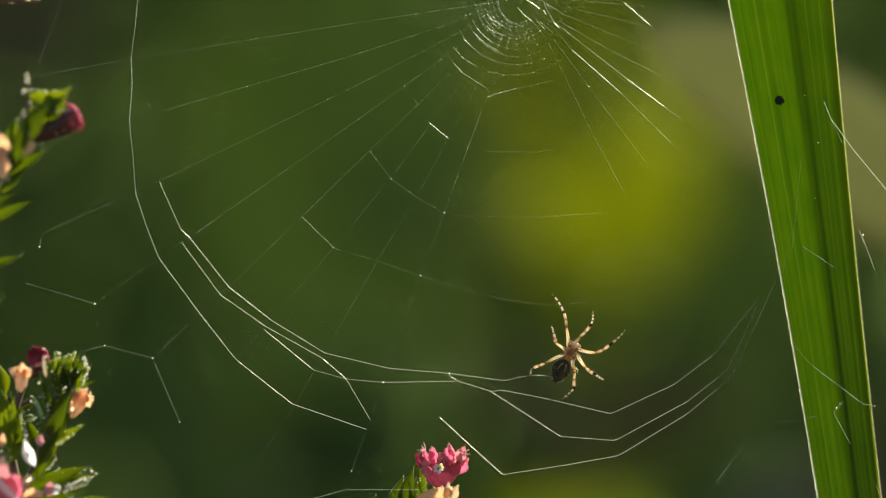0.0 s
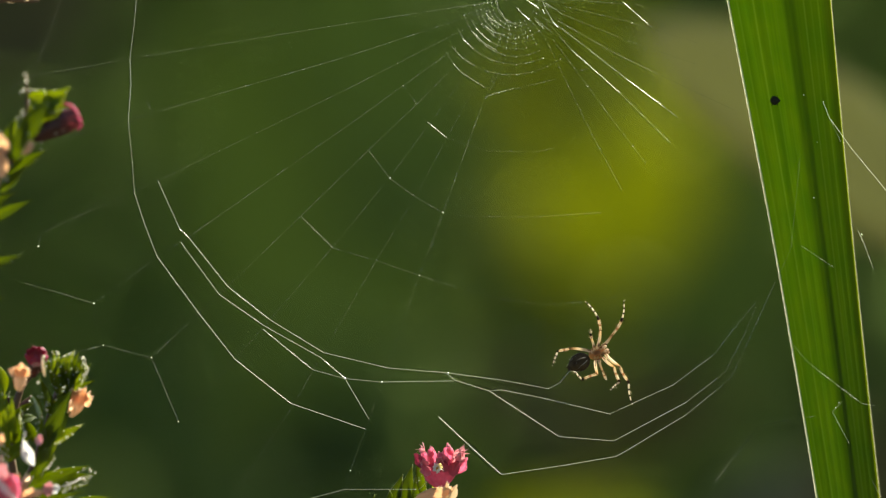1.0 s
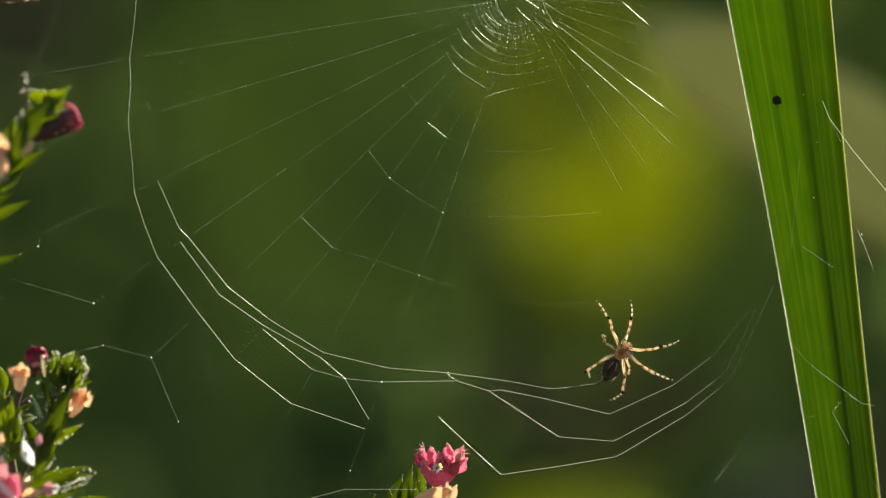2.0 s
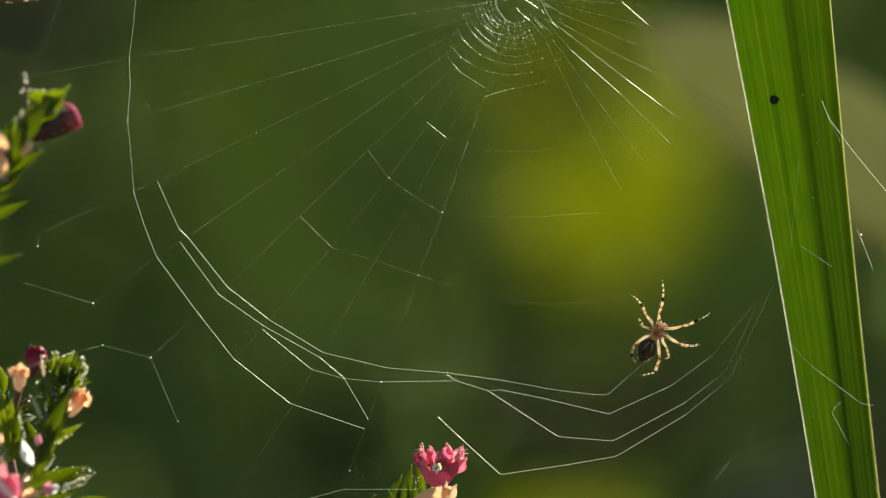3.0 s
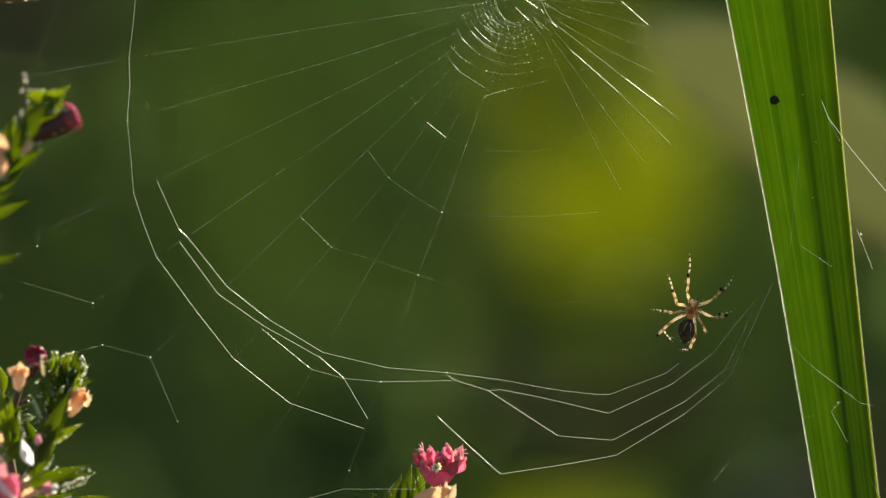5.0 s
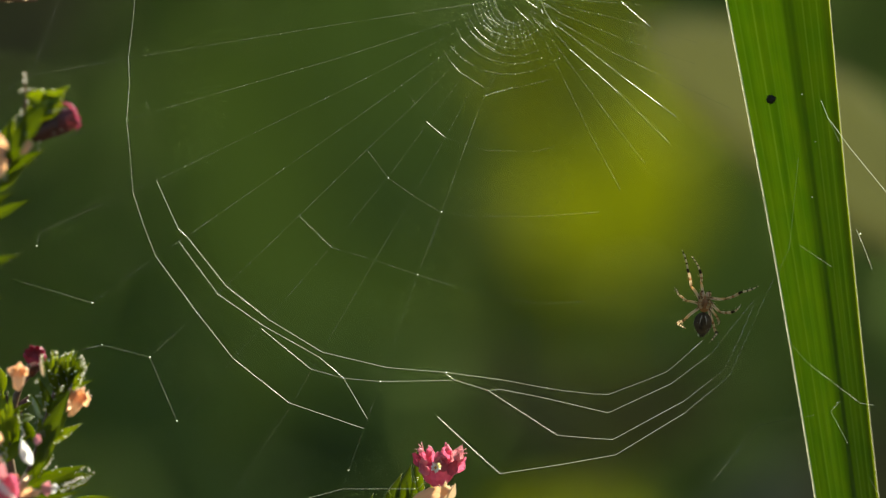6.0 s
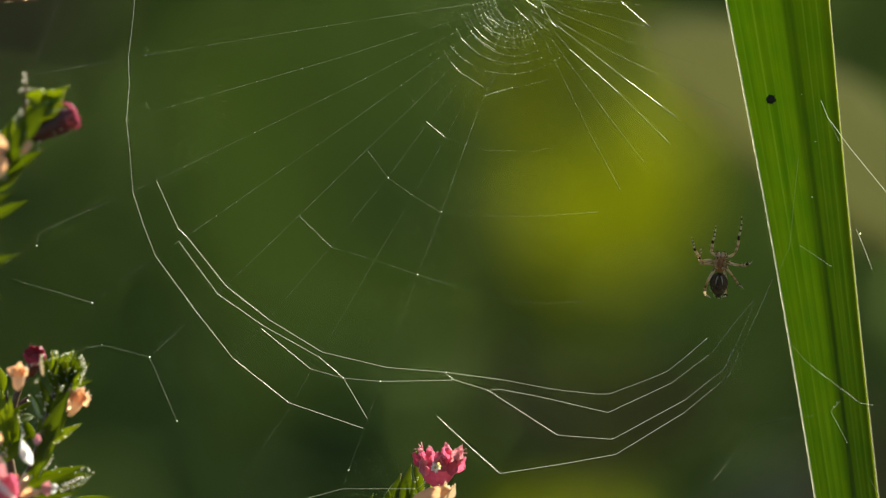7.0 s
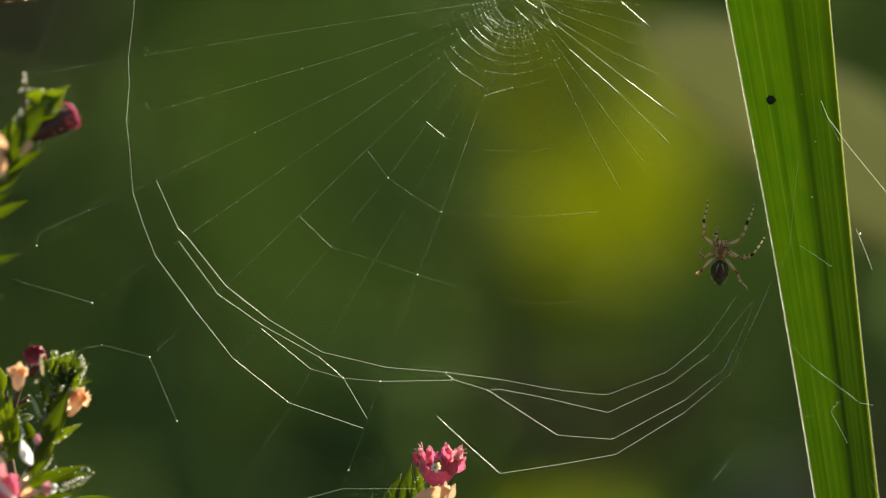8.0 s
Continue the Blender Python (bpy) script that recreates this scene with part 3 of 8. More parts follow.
for down, left, first, last in ((43, 33, 193, 52), (50, 41, 193, 64), (57, 48, 193, 52), (64, 55, 181, 64), (71, 62, 181, 52), (79, 70, 181, 64), (89, 84, 171, 64), (102, 93, 171, 64),
                                (116, 113, 162, 64), (134, 140, 152, 52)):
    pts, nodes = [], []
    for a0, a1 in zip(SPOKES, SPOKES[1:]):
        if not (last <= a0 and a1 <= first):
            continue
        a = radians(a0)
        side = max(0.0, -math.cos(a))
        rr = (down + (left - down) * side) * (1 + 0.008 * hub_rnd.uniform(-1, 1))
        pts += [912 + math.cos(a) * rr, -1 + math.sin(a) * rr]
        nodes.append((pts[-2], pts[-1]))
    half = len(pts) // 4 * 2
    thread(0.055 * hub_rnd.uniform(0.8, 1.2), *pts[:half + 2], beads=1.0)
    thread(0.078 * hub_rnd.uniform(0.8, 1.1), *pts[half:], beads=1.0)
    bm = bmesh.new()
    for u, v in nodes:
        r = hub_rnd.uniform(0.4, 0.9) * UNIT
        blob(bm, plan(u, v, -0.03) - web.location, (r, r, r * hub_rnd.uniform(0.8, 1.6)), None, 6, 5)
    part("glue_drops", bm, silk(7), web, "glistening drops on a spiral turn")
for a in SPOKES:
    c, d = math.cos(radians(a)), math.sin(radians(a))
    thread(0.05, 912 + c * 38, -1 + d * 38, 912 + c * 92, -1 + d * 92, beads=0.8)
# the ragged rim of the open middle
thread(0.10, 880, -20, 881, 0, 884, 16, 895, 32, 898, 40, 909, 42, 922, 47, beads=1.0)
thread(0.08, 922, 47, 934, 38, 944, 25, 950, 14, 957, 2, 962, -14, beads=1.0)
thread(0.12, 962, 2, 968, 18, 975, 30, 984, 44, beads=1.0)
thread(0.09, 966, 6, 986, 18, 998, 27, beads=1.0)
for k in range(22):
    a, r = radians(hub_rnd.choice((hub_rnd.uniform(60, 130), hub_rnd.uniform(60, 165), hub_rnd.uniform(5, 40)))), hub_rnd.uniform(44, 72)
    u, v = 912 + math.cos(a) * r, -1 + math.sin(a) * r
    thread(0.10 * hub_rnd.uniform(0.6, 1.3), u, v, u + hub_rnd.uniform(-1, 4), v + hub_rnd.uniform(3, 8), beads=1.0)
# sun glints on the turns, painted as short pieces of more opaque silk
thread(0.23, 820, 69, 833, 81, beads=0.4)
thread(0.19, 843, 49, 857, 64, 872, 76, beads=0.4)
thread(0.16, 838, 57, 850, 70, 862, 79, 882, 91, beads=0.4)
thread(0.17, 862, 25, 870, 34, 890, 47, beads=0.5)
thread(0.16, 860, 46, 875, 58, 895, 63, beads=0.5)
thread(0.39, 925, 24, 941, 38, beads=0.5)
thread(0.27, 916, 14, 926, 25, beads=0.5)
thread(0.39, 933, 0, 956, 16, beads=0.6)
thread(0.62, 962, 18, 966, 26, beads=0.3)
thread(0.70, 980, 40, 990, 50, beads=0.3)
thread(0.47, 893, -2, 898, 2, beads=0.3)
thread(0.11, 949, 36, 965, 53, beads=0.9)


# ---- flowering shoots ----
def shoot_leaf(ob, bu, bv, tu, tv, width, by=0.0, ty=0.0, material=LEAF, bow=0.12, hairs=True, turn=(-0.2, -1.0, 0.0), edge=None):
    base, tip = plan(bu, bv, by) - ob.location, plan(tu, tv, ty) - ob.location
    bm, margin = leaf_mesh(base, tip, width * 0.85 * UNIT, Vector(turn), bow, 0.5, 11, 9e-5, 0.62)
    leaf = part("leaf", bm, material, ob)
    for side in (0, 1):
        bm = bmesh.new()
        line = [q[side] for q in margin]
        tube(bm, line, [max(0.08, 1.6 * noise.noise(q * 2600)) * 0.45 * UNIT for q in line], 5)
        part("leaf_edge", bm, edge or VEIN, leaf)
    if hairs:
        bm = bmesh.new()
        rnd = random.Random(int(bu * 7 + tv))
        for a, b in zip(margin[1:], margin[2:]):
            for side in (0, 1):
                for _ in range(2):
                    if rnd.random() < 0.1:
                        p = a[side].lerp(b[side], rnd.random())
                        w = rnd.uniform(0.4, 1.0) * 1e-4
                        blob(bm, p, (w * rnd.uniform(1, 2.4), w, w * rnd.uniform(0.7, 1.6)), None, 5, 4)
        if bm.verts:
            part("margin_hairs", bm, HAIR, leaf, "pale glistening hairs on the leaf margin")
        else:
            bm.free()
    return leaf


def twig(ob, r0, r1, *uvy):
    pts = [plan(uvy[i], uvy[i + 1], uvy[i + 2]) - ob.location for i in range(0, len(uvy), 3)]
    line = curve_points(pts, 16)
    bm = bmesh.new()
    tube(bm, line, [(r0 + (r1 - r0) * i / 15) * UNIT * (1 + 0.08 * noise.noise(q * 2000)) for i, q in enumerate(line)], 8)
    return part("stem", bm, STEM, ob)


def calyx(ob, bu, bv, tu, tv, r, material, y=0.0, teeth=6, name="calyx"):
    """A flower tube that widens to a toothed mouth."""
    a, b = plan(bu, bv, y) - ob.location, plan(tu, tv, y - 0.5) - ob.location
    d = (b - a).normalized()
    side = d.orthogonal().normalized()
    up = d.cross(side)
    length = (b - a).length
    bm = bmesh.new()
    prev = None
    n = teeth * 4
    for i in range(9):
        s = i / 8
        rr = r * UNIT * (0.35 + 0.65 * math.sin(s * 1.9) ** 0.8) if s > 0 else r * UNIT * 0.25
        ring = []
        for k in range(n):
            t = 2 * math.pi * k / n
            ext = (0.22 * length * (0.5 + 0.5 * math.cos(t * teeth))) if i == 8 else 0.0
            rib = 1 + 0.07 * math.cos(t * teeth * 2)
            q = a + d * (length * s * 0.8 + ext) + (side * math.cos(t) + up * math.sin(t)) * rr * rib
            q += Vector((noise.noise(q * 1400), noise.noise(q * 1400 + Vector((5, 0, 0))), noise.noise(q * 1400 + Vector((0, 5, 0))))) * r * UNIT * 0.3
            ring.append(bm.verts.new(q))
        if prev:
            for k in range(n):
                bm.faces.new((prev[k], prev[(k + 1) % n], ring[(k + 1) % n], ring[k]))
        else:
            bm.faces.new(ring)
        prev = ring
    return part(name, bm, material, ob)


def petal(ob, cu, cv, angle, length, width, material, y=0.0, curl=0.5, seed=0, lift=-0.3, ruck=1.0):
    """A crumpled petal from its claw outwards; angle in degrees, clockwise from upright."""
    a = radians(angle)
    base = plan(cu, cv, y) - ob.location
    d = Vector((math.sin(a), lift, math.cos(a))).normalized()
    side = d.cross(Vector((-0.15, -1, -0.1))).normalized()
    up = side.cross(d)
    bm = bmesh.new()
    n, m = 14, 14
    rows = []
    for i in range(n + 1):
        s = i / n
        w = width * UNIT * 0.5 * (0.25 + 0.75 * math.sin(math.pi * min(0.9, 0.08 + s * 0.8)))
        row = []
        for k in range(m + 1):
            f = k / m * 2 - 1
            edge = max(abs(f) ** 3, s ** 4)
            notch = 1 + 0.16 * noise.noise(Vector((f * 4.0, 1.7, seed * 5.3))) * s
            q = base + d * length * UNIT * s * (1 - 0.2 * f * f * s) * notch + side * w * f
            q += up * (curl * length * UNIT * (s * s * 0.6 + 0.25 * f * f * s))
            crumple = noise.noise(Vector((f * 2.2, s * 3.0, seed * 3.7))) * 0.6 + noise.noise(Vector((f * 5.0, s * 7.0, seed * 1.9))) * 0.4
            frill = noise.noise(Vector((f * 8.0, s * 9.0, seed * 2.3))) * edge
            crumple, frill = crumple * ruck, frill * ruck
            q += up * (crumple * 0.42 * s + frill * 0.35) * width * UNIT + side * (crumple * 0.14 * s + frill * 0.12) * width * UNIT
            row.append(q)
        rows.append(row)
    front = [[bm.verts.new(q) for q in row] for row in rows]
    back = [[bm.verts.new(q - up * 8e-5) for q in row] for row in rows]
    for g in (front, back):
        for i in range(n):
            for k in range(m):
                bm.faces.new((g[i][k], g[i][k + 1], g[i + 1][k + 1], g[i + 1][k]))
    for i in range(n):
        bm.faces.new((front[i][0], front[i + 1][0], back[i + 1][0], back[i][0]))
        bm.faces.new((front[i][m], back[i][m], back[i + 1][m], front[i + 1][m]))
    for k in range(m):
        bm.faces.new((front[n][k], front[n][k + 1], back[n][k + 1], back[n][k]))
    made = part("petal", bm, material, ob)
    if material in (PINK, PEACH, PINK_PALE):
        bm = bmesh.new()
        rim = [row[0] for row in rows[6:]] + rows[n][1:-1] + [row[m] for row in rows[:5:-1]]
        tube(bm, rim, [(0.25 + 1.0 * abs(noise.noise(q * 3000))) * UNIT for q in rim], 5)
        part("petal_edge", bm, PINK_PALE if material != PEACH else MARK_PALE, made, "pale frayed petal edge")
    return made


def stamens(ob, cu, cv, count, length, material, y=0.0, seed=1, spread=60, middle=0):
    rnd = random.Random(seed)
    for _ in range(count):
        a = radians(middle + rnd.uniform(-spread, spread))
        p = plan(cu, cv, y) - ob.location
        q = p + Vector((math.sin(a), rnd.uniform(-0.6, 0.2), math.cos(a))) * length * UNIT * rnd.uniform(0.6, 1.2)
        bm = bmesh.new()
        tube(bm, [p, p.lerp(q, 0.5) + Vector((0.3, 0, 0.5)) * length * UNIT * 0.12, q], [1.0 * UNIT, 0.8 * UNIT, 0.3 * UNIT], 5)
        part("stamen", bm, material, ob)


# pink flower at the foot of the web
rosy = thing("pink_flower_shoot", plan(770, 1500), "crumpled pink flower on a shoot with narrow green leaves", "flower")
twig(rosy, 9, 5, 770, 1500, 2, 765, 1200, 2, 775, 960, 2, 772, 880, 2)
calyx(rosy, 772, 900, 779, 862, 12, LEAF, 2, name="flower_stalk")
middle = plan(781, 840, 0.0) - rosy.location
bm = bmesh.new()
blob(bm, middle, (29 * UNIT, 12 * UNIT, 24 * UNIT), None, 56, 36)
for v in bm.verts:
    q = (v.co - middle) / UNIT
    turn = math.atan2(q.x, -q.y - 6)
    fold = noise.noise(Vector((turn * 2.4, q.z * 0.03, 3.0))) * 5 + noise.noise(Vector((turn * 6.0, q.z * 0.06, 8.0))) * 2.2
    v.co += Vector((q.x, q.y * 1.5, q.z * 0.4)).normalized() * (fold + noise.noise(v.co * 2600) * 1.4) * UNIT
    v.co.x *= 1.0 + 0.12 * max(-1.0, min(1.0, q.z / 24))
part("corolla_cup", bm, DEEP_PINK, rosy, "deep pink folded cup of the flower")
for cu, cv, ru, rv, y in ((803, 826, 13, 18, 0.5), (758, 826, 11, 16, 0.7)):
    middle = plan(cu, cv, y) - rosy.location
    bm = bmesh.new()
    blob(bm, middle, (ru * UNIT, 9 * UNIT, rv * UNIT), None, 28, 20)
    for v in bm.verts:
        v.co += (v.co - middle).normalized() * (noise.noise(v.co * 800) * 4 + noise.noise(v.co * 2300) * 3) * UNIT
    part("corolla_lobe", bm, PINK, rosy, "pink crumpled lobe of the flower")
for i, (cu, cv, an, ln, wd, mt, y, ruck) in enumerate([
        (764, 834, -20, 46, 25, PINK, 0.6, 0.8), (756, 832, -32, 40, 20, DEEP_PINK, 0.3, 0.6), (768, 826, 0, 40, 18, PINK, 0.0, 0.8),
        (798, 826, -2, 46, 22, PINK, 0.2, 0.9), (806, 830, 22, 46, 24, PINK_PALE, -0.3, 0.9), (808, 836, 40, 36, 24, PINK, -0.6, 0.7),
        (790, 832, -14, 36, 24, PINK, -0.9, 0.8), (800, 842, 26, 32, 20, DEEP_PINK, -1.2, 0.9), (762, 842, -34, 26, 18, PINK, -1.2, 0.9),
        (784, 836, 10, 24, 26, DEEP_PINK, -1.5, 0.4)]):
    petal(rosy, cu, cv, an, ln, wd, mt, y, 0.3, i, -0.3, ruck)
for i, (cu, cv, an, ln, wd, mt) in enumerate([(756, 826, -12, 20, 15, PINK_PALE), (790, 822, -8, 22, 14, PINK), (812, 820, 20, 26, 16, PINK_PALE), (800, 806, -5, 24, 12, PINK),
                                              (752, 802, -35, 14, 10, PINK_PALE), (764, 808, 12, 24, 12, PINK), (814, 806, 48, 18, 10, PINK_PALE), (778, 822, 25, 18, 14, PINK_PALE)]):
    petal(rosy, cu, cv, an, ln, wd, mt, -1.6, 0.6, i + 20, -0.5, 0.8)
# the small trumpet in the middle stands forward into the sun
bm = bmesh.new()
tube(bm, [plan(777, 832, -1.0) - rosy.location, plan(776, 829, -3.0) - rosy.location, plan(775, 827, -4.6) - rosy.location], [3.5 * UNIT, 4.5 * UNIT, 6.0 * UNIT], 12)
part("flower_throat", bm, YELLOW, rosy, "pale yellow flower throat")
bm = bmesh.new()
blob(bm, plan(775.5, 829, -4.75) - rosy.location, (3.2 * UNIT, 1.0 * UNIT, 3.6 * UNIT), None, 10, 7, 0.4)
part("throat_opening", bm, AMBER_THROAT, rosy)
throat = random.Random(4)
for i in range(12):
    petal(rosy, 776 + throat.uniform(-1.5, 1.5), 827 + throat.uniform(-2, 2), i * 30 + throat.uniform(-10, 10), throat.uniform(6, 13), throat.uniform(4, 7), GLOSS if throat.random() < 0.45 else YELLOW,
          -4.6, 0.4, 80 + i, -0.4, 1.0)
stamens(rosy, 814, 806, 7, 20, PINK_PALE, -1.0, 3, 40, 55)
stamens(rosy, 754, 800, 4, 15, PINK_PALE, 0.0, 5, 35, -45)
# the dry boat-shaped bract under the flower, with a curled tip
petal(rosy, 722, 904, 62, 92, 36, PEACH, -5.5, 0.1, 31, -0.1, 0.25)
petal(rosy, 792, 882, 6, 36, 16, MARK_PALE, -6.0, 0.5, 32, -0.3, 0.6)
petal(rosy, 798, 886, 24, 36, 16, MARK_PALE, -6.2, 0.4, 33, -0.3, 0.6)
hair_rows(rosy, 0.6, 3, (738, 874, 786, 858, 14, -6.0), (744, 868, 760, 850, 6, -1.0), (740, 858, 750, 840, 4, 1.0))
shoot_leaf(rosy, 756, 895, 739, 797, 19, 4, 4, LEAF, hairs=False, turn=(-0.25, -1.0, -0.15), edge=RIM)
shoot_leaf(rosy, 716, 915, 731, 824, 30, 4, 4, LEAF, hairs=False, turn=(-0.25, -1.0, -0.15), edge=RIM)
shoot_leaf(rosy, 690, 920, 714, 841, 30, 3.6, 3.6, LEAF, hairs=False, turn=(-0.25, -1.0, -0.15), edge=RIM)
shoot_leaf(rosy, 742, 905, 738, 838, 18, 4.5, 4.5, LEAF, hairs=False, turn=(-0.25, -1.0, -0.15), edge=RIM)
shoot_leaf(rosy, 650, 930, 665, 875, 14, 0, 0, LEAF, hairs=False, turn=(-0.25, -1.0, -0.15), edge=RIM)
shoot_leaf(rosy, 720, 935, 690, 868, 18, 1, 1, LEAF, hairs=False, turn=(-0.25, -1.0, -0.15), edge=RIM)

# upper shoot beside the web
upper = thing("budding_shoot", plan(-60, 1500), "leafy shoot with a dark magenta bud and pale hairs", "flower shoot")
twig(upper, 12, 6, -60, 1500, 2, -70, 900, 2, -40, 520, 1, -8, 330, 1, 40, 235, 1)
twig(upper, 5, 1.6, 20, 290, 1, 48, 210, 0, 49, 132, -1)
shoot_leaf(upper, 15, 310, 84, 264, 26, 1, -1, LEAF)
shoot_leaf(upper, 20, 262, 32, 208, 30, -1, -2, LEAF_YOUNG_LIT)
shoot_leaf(upper, 18, 285, 70, 212, 34, 0, -1, LEAF)
shoot_leaf(upper, 52, 172, 118, 192, 40, -2, -2.5, LEAF_YOUNG_LIT)
shoot_leaf(upper, 50, 240, 126, 153, 60, 0, -1, LEAF_YOUNG_LIT)
shoot_leaf(upper, 40, 250, 90, 168, 30, -1, -2, LEAF)
shoot_leaf(upper, 70, 205, 104, 203, 16, -1.5, -2, LEAF_YOUNG_LIT)
shoot_leaf(upper, 5, 340, 52, 292, 22, -1, -2, LEAF)
shoot_leaf(upper, -30, 395, 60, 351, 24, 1, -1, LEAF)
shoot_leaf(upper, -40, 380, 30, 338, 24, 0, 0, LEAF)
shoot_leaf(upper, -45, 475, 43, 446, 22, 1, 0, LEAF)
shoot_leaf(upper, -45, 460, 25, 460, 16, -1, -1, LEAF)
shoot_leaf(upper, -60, 545, 12, 518, 20, 0, 0, LEAF)
shoot_leaf(upper, -60, 600, 9, 577, 20, 0, 0, LEAF)
shoot_leaf(upper, 38, 266, 94, 172, 46, 1.6, 1.6, LEAF, 0.1, True, (-0.3, -1.0, -0.2))
shoot_leaf(upper, 22, 300, 58, 206, 44, 1.2, 1.2, LEAF, 0.1, True, (-0.3, -1.0, -0.2))
shoot_leaf(upper, 50, 258, 92, 184, 34, -9, -9, LEAF, 0.1, True, (-0.3, -1.0, -0.2))
shoot_leaf(upper, 34, 284, 62, 212, 32, -9, -9.5, LEAF, 0.1, True, (-0.3, -1.0, -0.2))
shoot_leaf(upper, 78, 186, 122, 164, 34, -2.5, -3.5, LEAF_YOUNG_LIT, 0.05, True, (-0.3, -1.0, -0.3))
shoot_leaf(upper, 84, 200, 118, 172, 26, -2.6, -3.4, LEAF_YOUNG_LIT, 0.05, True, (-0.3, -1.0, -0.3))
calyx(upper, 60, 246, 138, 207, 17, BROWN, -1)
calyx(upper, 101, 221, 144, 207, 18, MAROON, -1.6, name="bud")
bm = bmesh.new()
line = curve_points([plan(u, v, -3.2) - upper.location for u, v in ((114, 187), (125, 187), (136, 198), (143, 214), (145, 227), (139, 232))], 14)
tube(bm, line, [(1.3 + 1.5 * math.sin(math.pi * i / 13) + noise.noise(q * 3000)) * UNIT for i, q in enumerate(line)], 8)
part("bud_rim", bm, DEEP_PINK, upper, "bright pink rim of the opening bud")
calyx(upper, 46, 274, 62, 250, 8, PEACH, -4)
petal(upper, 13, 276, 0, 42, 30, PEACH, -9, 0.3, 43, -0.3, 0.5)
petal(upper, 11, 314, 0, 56, 30, PEACH, -8, 0.3, 44, -0.3, 0.5)
hair_rows(upper, 1.9, 8, (49, 132, 51, 152, 4, -2), (46, 158, 42, 170, 3, -2), (57, 163, 84, 162, 4, -2), (52, 183, 70, 176, 3, -2), (46, 196, 44, 206, 2, -2), (36, 211, 38, 212, 1, -3),
          (100, 240, 118, 232, 2, -4), (54, 248, 60, 262, 5, -3), (64, 254, 52, 268, 4, -3), (76, 250, 77, 268, 2, -3), (14, 278, 20, 322, 3, -3))

# lower shoot beside the web
lower = thing("flowering_shoot", plan(20, 1500), "bushy shoot with peach flowers, a magenta bud and glossy leaves", "flower shoot")
twig(lower, 13, 6, 20, 1500, 2, 10, 1150, 2, 40, 900, 2, 75, 790, 1, 105, 690, 1)
twig(lower, 8, 5, 40, 900, 2, 20, 790, 1, 35, 700, 1, 60, 660, 1)
for row in ((110, 700, 96, 622, 26, 0, -1), (112, 690, 134, 620, 28, 0, -2), (115, 700, 163, 645, 26, 0, -1), (100, 690, 118, 628, 26, -1, -2),
            (112, 712, 150, 660, 22, -1, -2), (95, 740, 75, 670, 22, -1, -2), (95, 750, 128, 690, 24, -1, -3), (80, 790, 150, 751, 24, 0, -1),
            (70, 820, 120, 740, 24, 0, -2), (60, 850, 160, 824, 22, 0, -1), (55, 870, 173, 836, 30, -1, -2), (60, 885, 157, 856, 22, 0, -1),
            (80, 820, 75, 730, 20, -2, -3), (30, 790, 8, 690, 30, 0, -1), (35, 800, 40, 720, 22, -1, -2), (10, 820, 60, 770, 26, -2, -3),
            (-10, 780, 15, 700, 26, 0, 0), (100, 905, 235, 884, 34, 1, 0), (30, 880, 100, 805, 26, 0, -1), (10, 700, -5, 640, 30, 0, 0)):
    shoot_leaf(lower, *row, LEAF if (row[0] + row[1]) % 2 or row[1] > 840 else LEAF_YOUNG_LIT, turn=(0.3, -1.0, 0.5) if row[2] % 2 else (-0.3, -1.0, -0.2))
# the full rosette at the tip
rosette = random.Random(5)
for i in range(30):
    a = -1.15 + 2.5 * i / 29
    reach = rosette.uniform(0.62, 1.0)
    tu, tv = 126 + math.sin(a) * 44 * reach, 690 - math.cos(a) * 74 * reach
    shoot_leaf(lower, 118 + rosette.uniform(-8, 8), 704, tu, tv, rosette.uniform(15, 22), rosette.uniform(-1, 1), rosette.uniform(-5, 0),
               rosette.choice((LEAF, LEAF, LEAF_YOUNG_LIT)), rosette.uniform(0.05, 0.25), True, (rosette.uniform(-0.6, 0.2), -1.0, rosette.uniform(-0.4, 0.3)))
for bu, bv, tu, tv, wd in ((84, 790, 128, 728, 34), (70, 830, 116, 752, 30), (12, 760, 6, 690, 40), (100, 740, 132, 690, 30)):
    shoot_leaf(lower, bu, bv, tu, tv, wd, -3, -4, LEAF_YOUNG_LIT, 0.15, True, (-0.3, -1.0, -0.2))
filler = random.Random(21)
for _ in range(13):
    fu, fv = filler.choice(((105, 690), (75, 790), (40, 880), (30, 740), (90, 740), (60, 840), (10, 860)))
    fu, fv, fa, fl = fu + filler.uniform(-14, 14), fv + filler.uniform(-22, 26), filler.uniform(-75, 80), filler.uniform(32, 62)
    shoot_leaf(lower, fu, fv, fu + math.sin(radians(fa)) * fl, fv - math.cos(radians(fa)) * fl, filler.uniform(11, 22), filler.uniform(-1, 3), filler.uniform(-3, 3),
               filler.choice((LEAF, LEAF, LEAF_YOUNG_LIT, STEM, BROWN)), filler.uniform(0.05, 0.3), True, (filler.uniform(-0.6, 0.8), -1.0, filler.uniform(0, 1.2)))
shoot_leaf(lower, 71, 819, 52, 772, 25, -13, -13.5, GLOSS, hairs=False, turn=(-0.3, -1.0, -0.2))
calyx(lower, 128, 738, 152, 690, 13, PEACH, -2)
petal(lower, 142, 715, 25, 34, 26, PEACH, -2.5, 0.4, 51)
petal(lower, 146, 712, 70, 26, 24, PEACH, -2.8, 0.4, 52)
petal(lower, 138, 712, -12, 28, 20, PEACH, -2.8, 0.3, 53)
calyx(lower, 40, 694, 45, 650, 11, PEACH, -6)
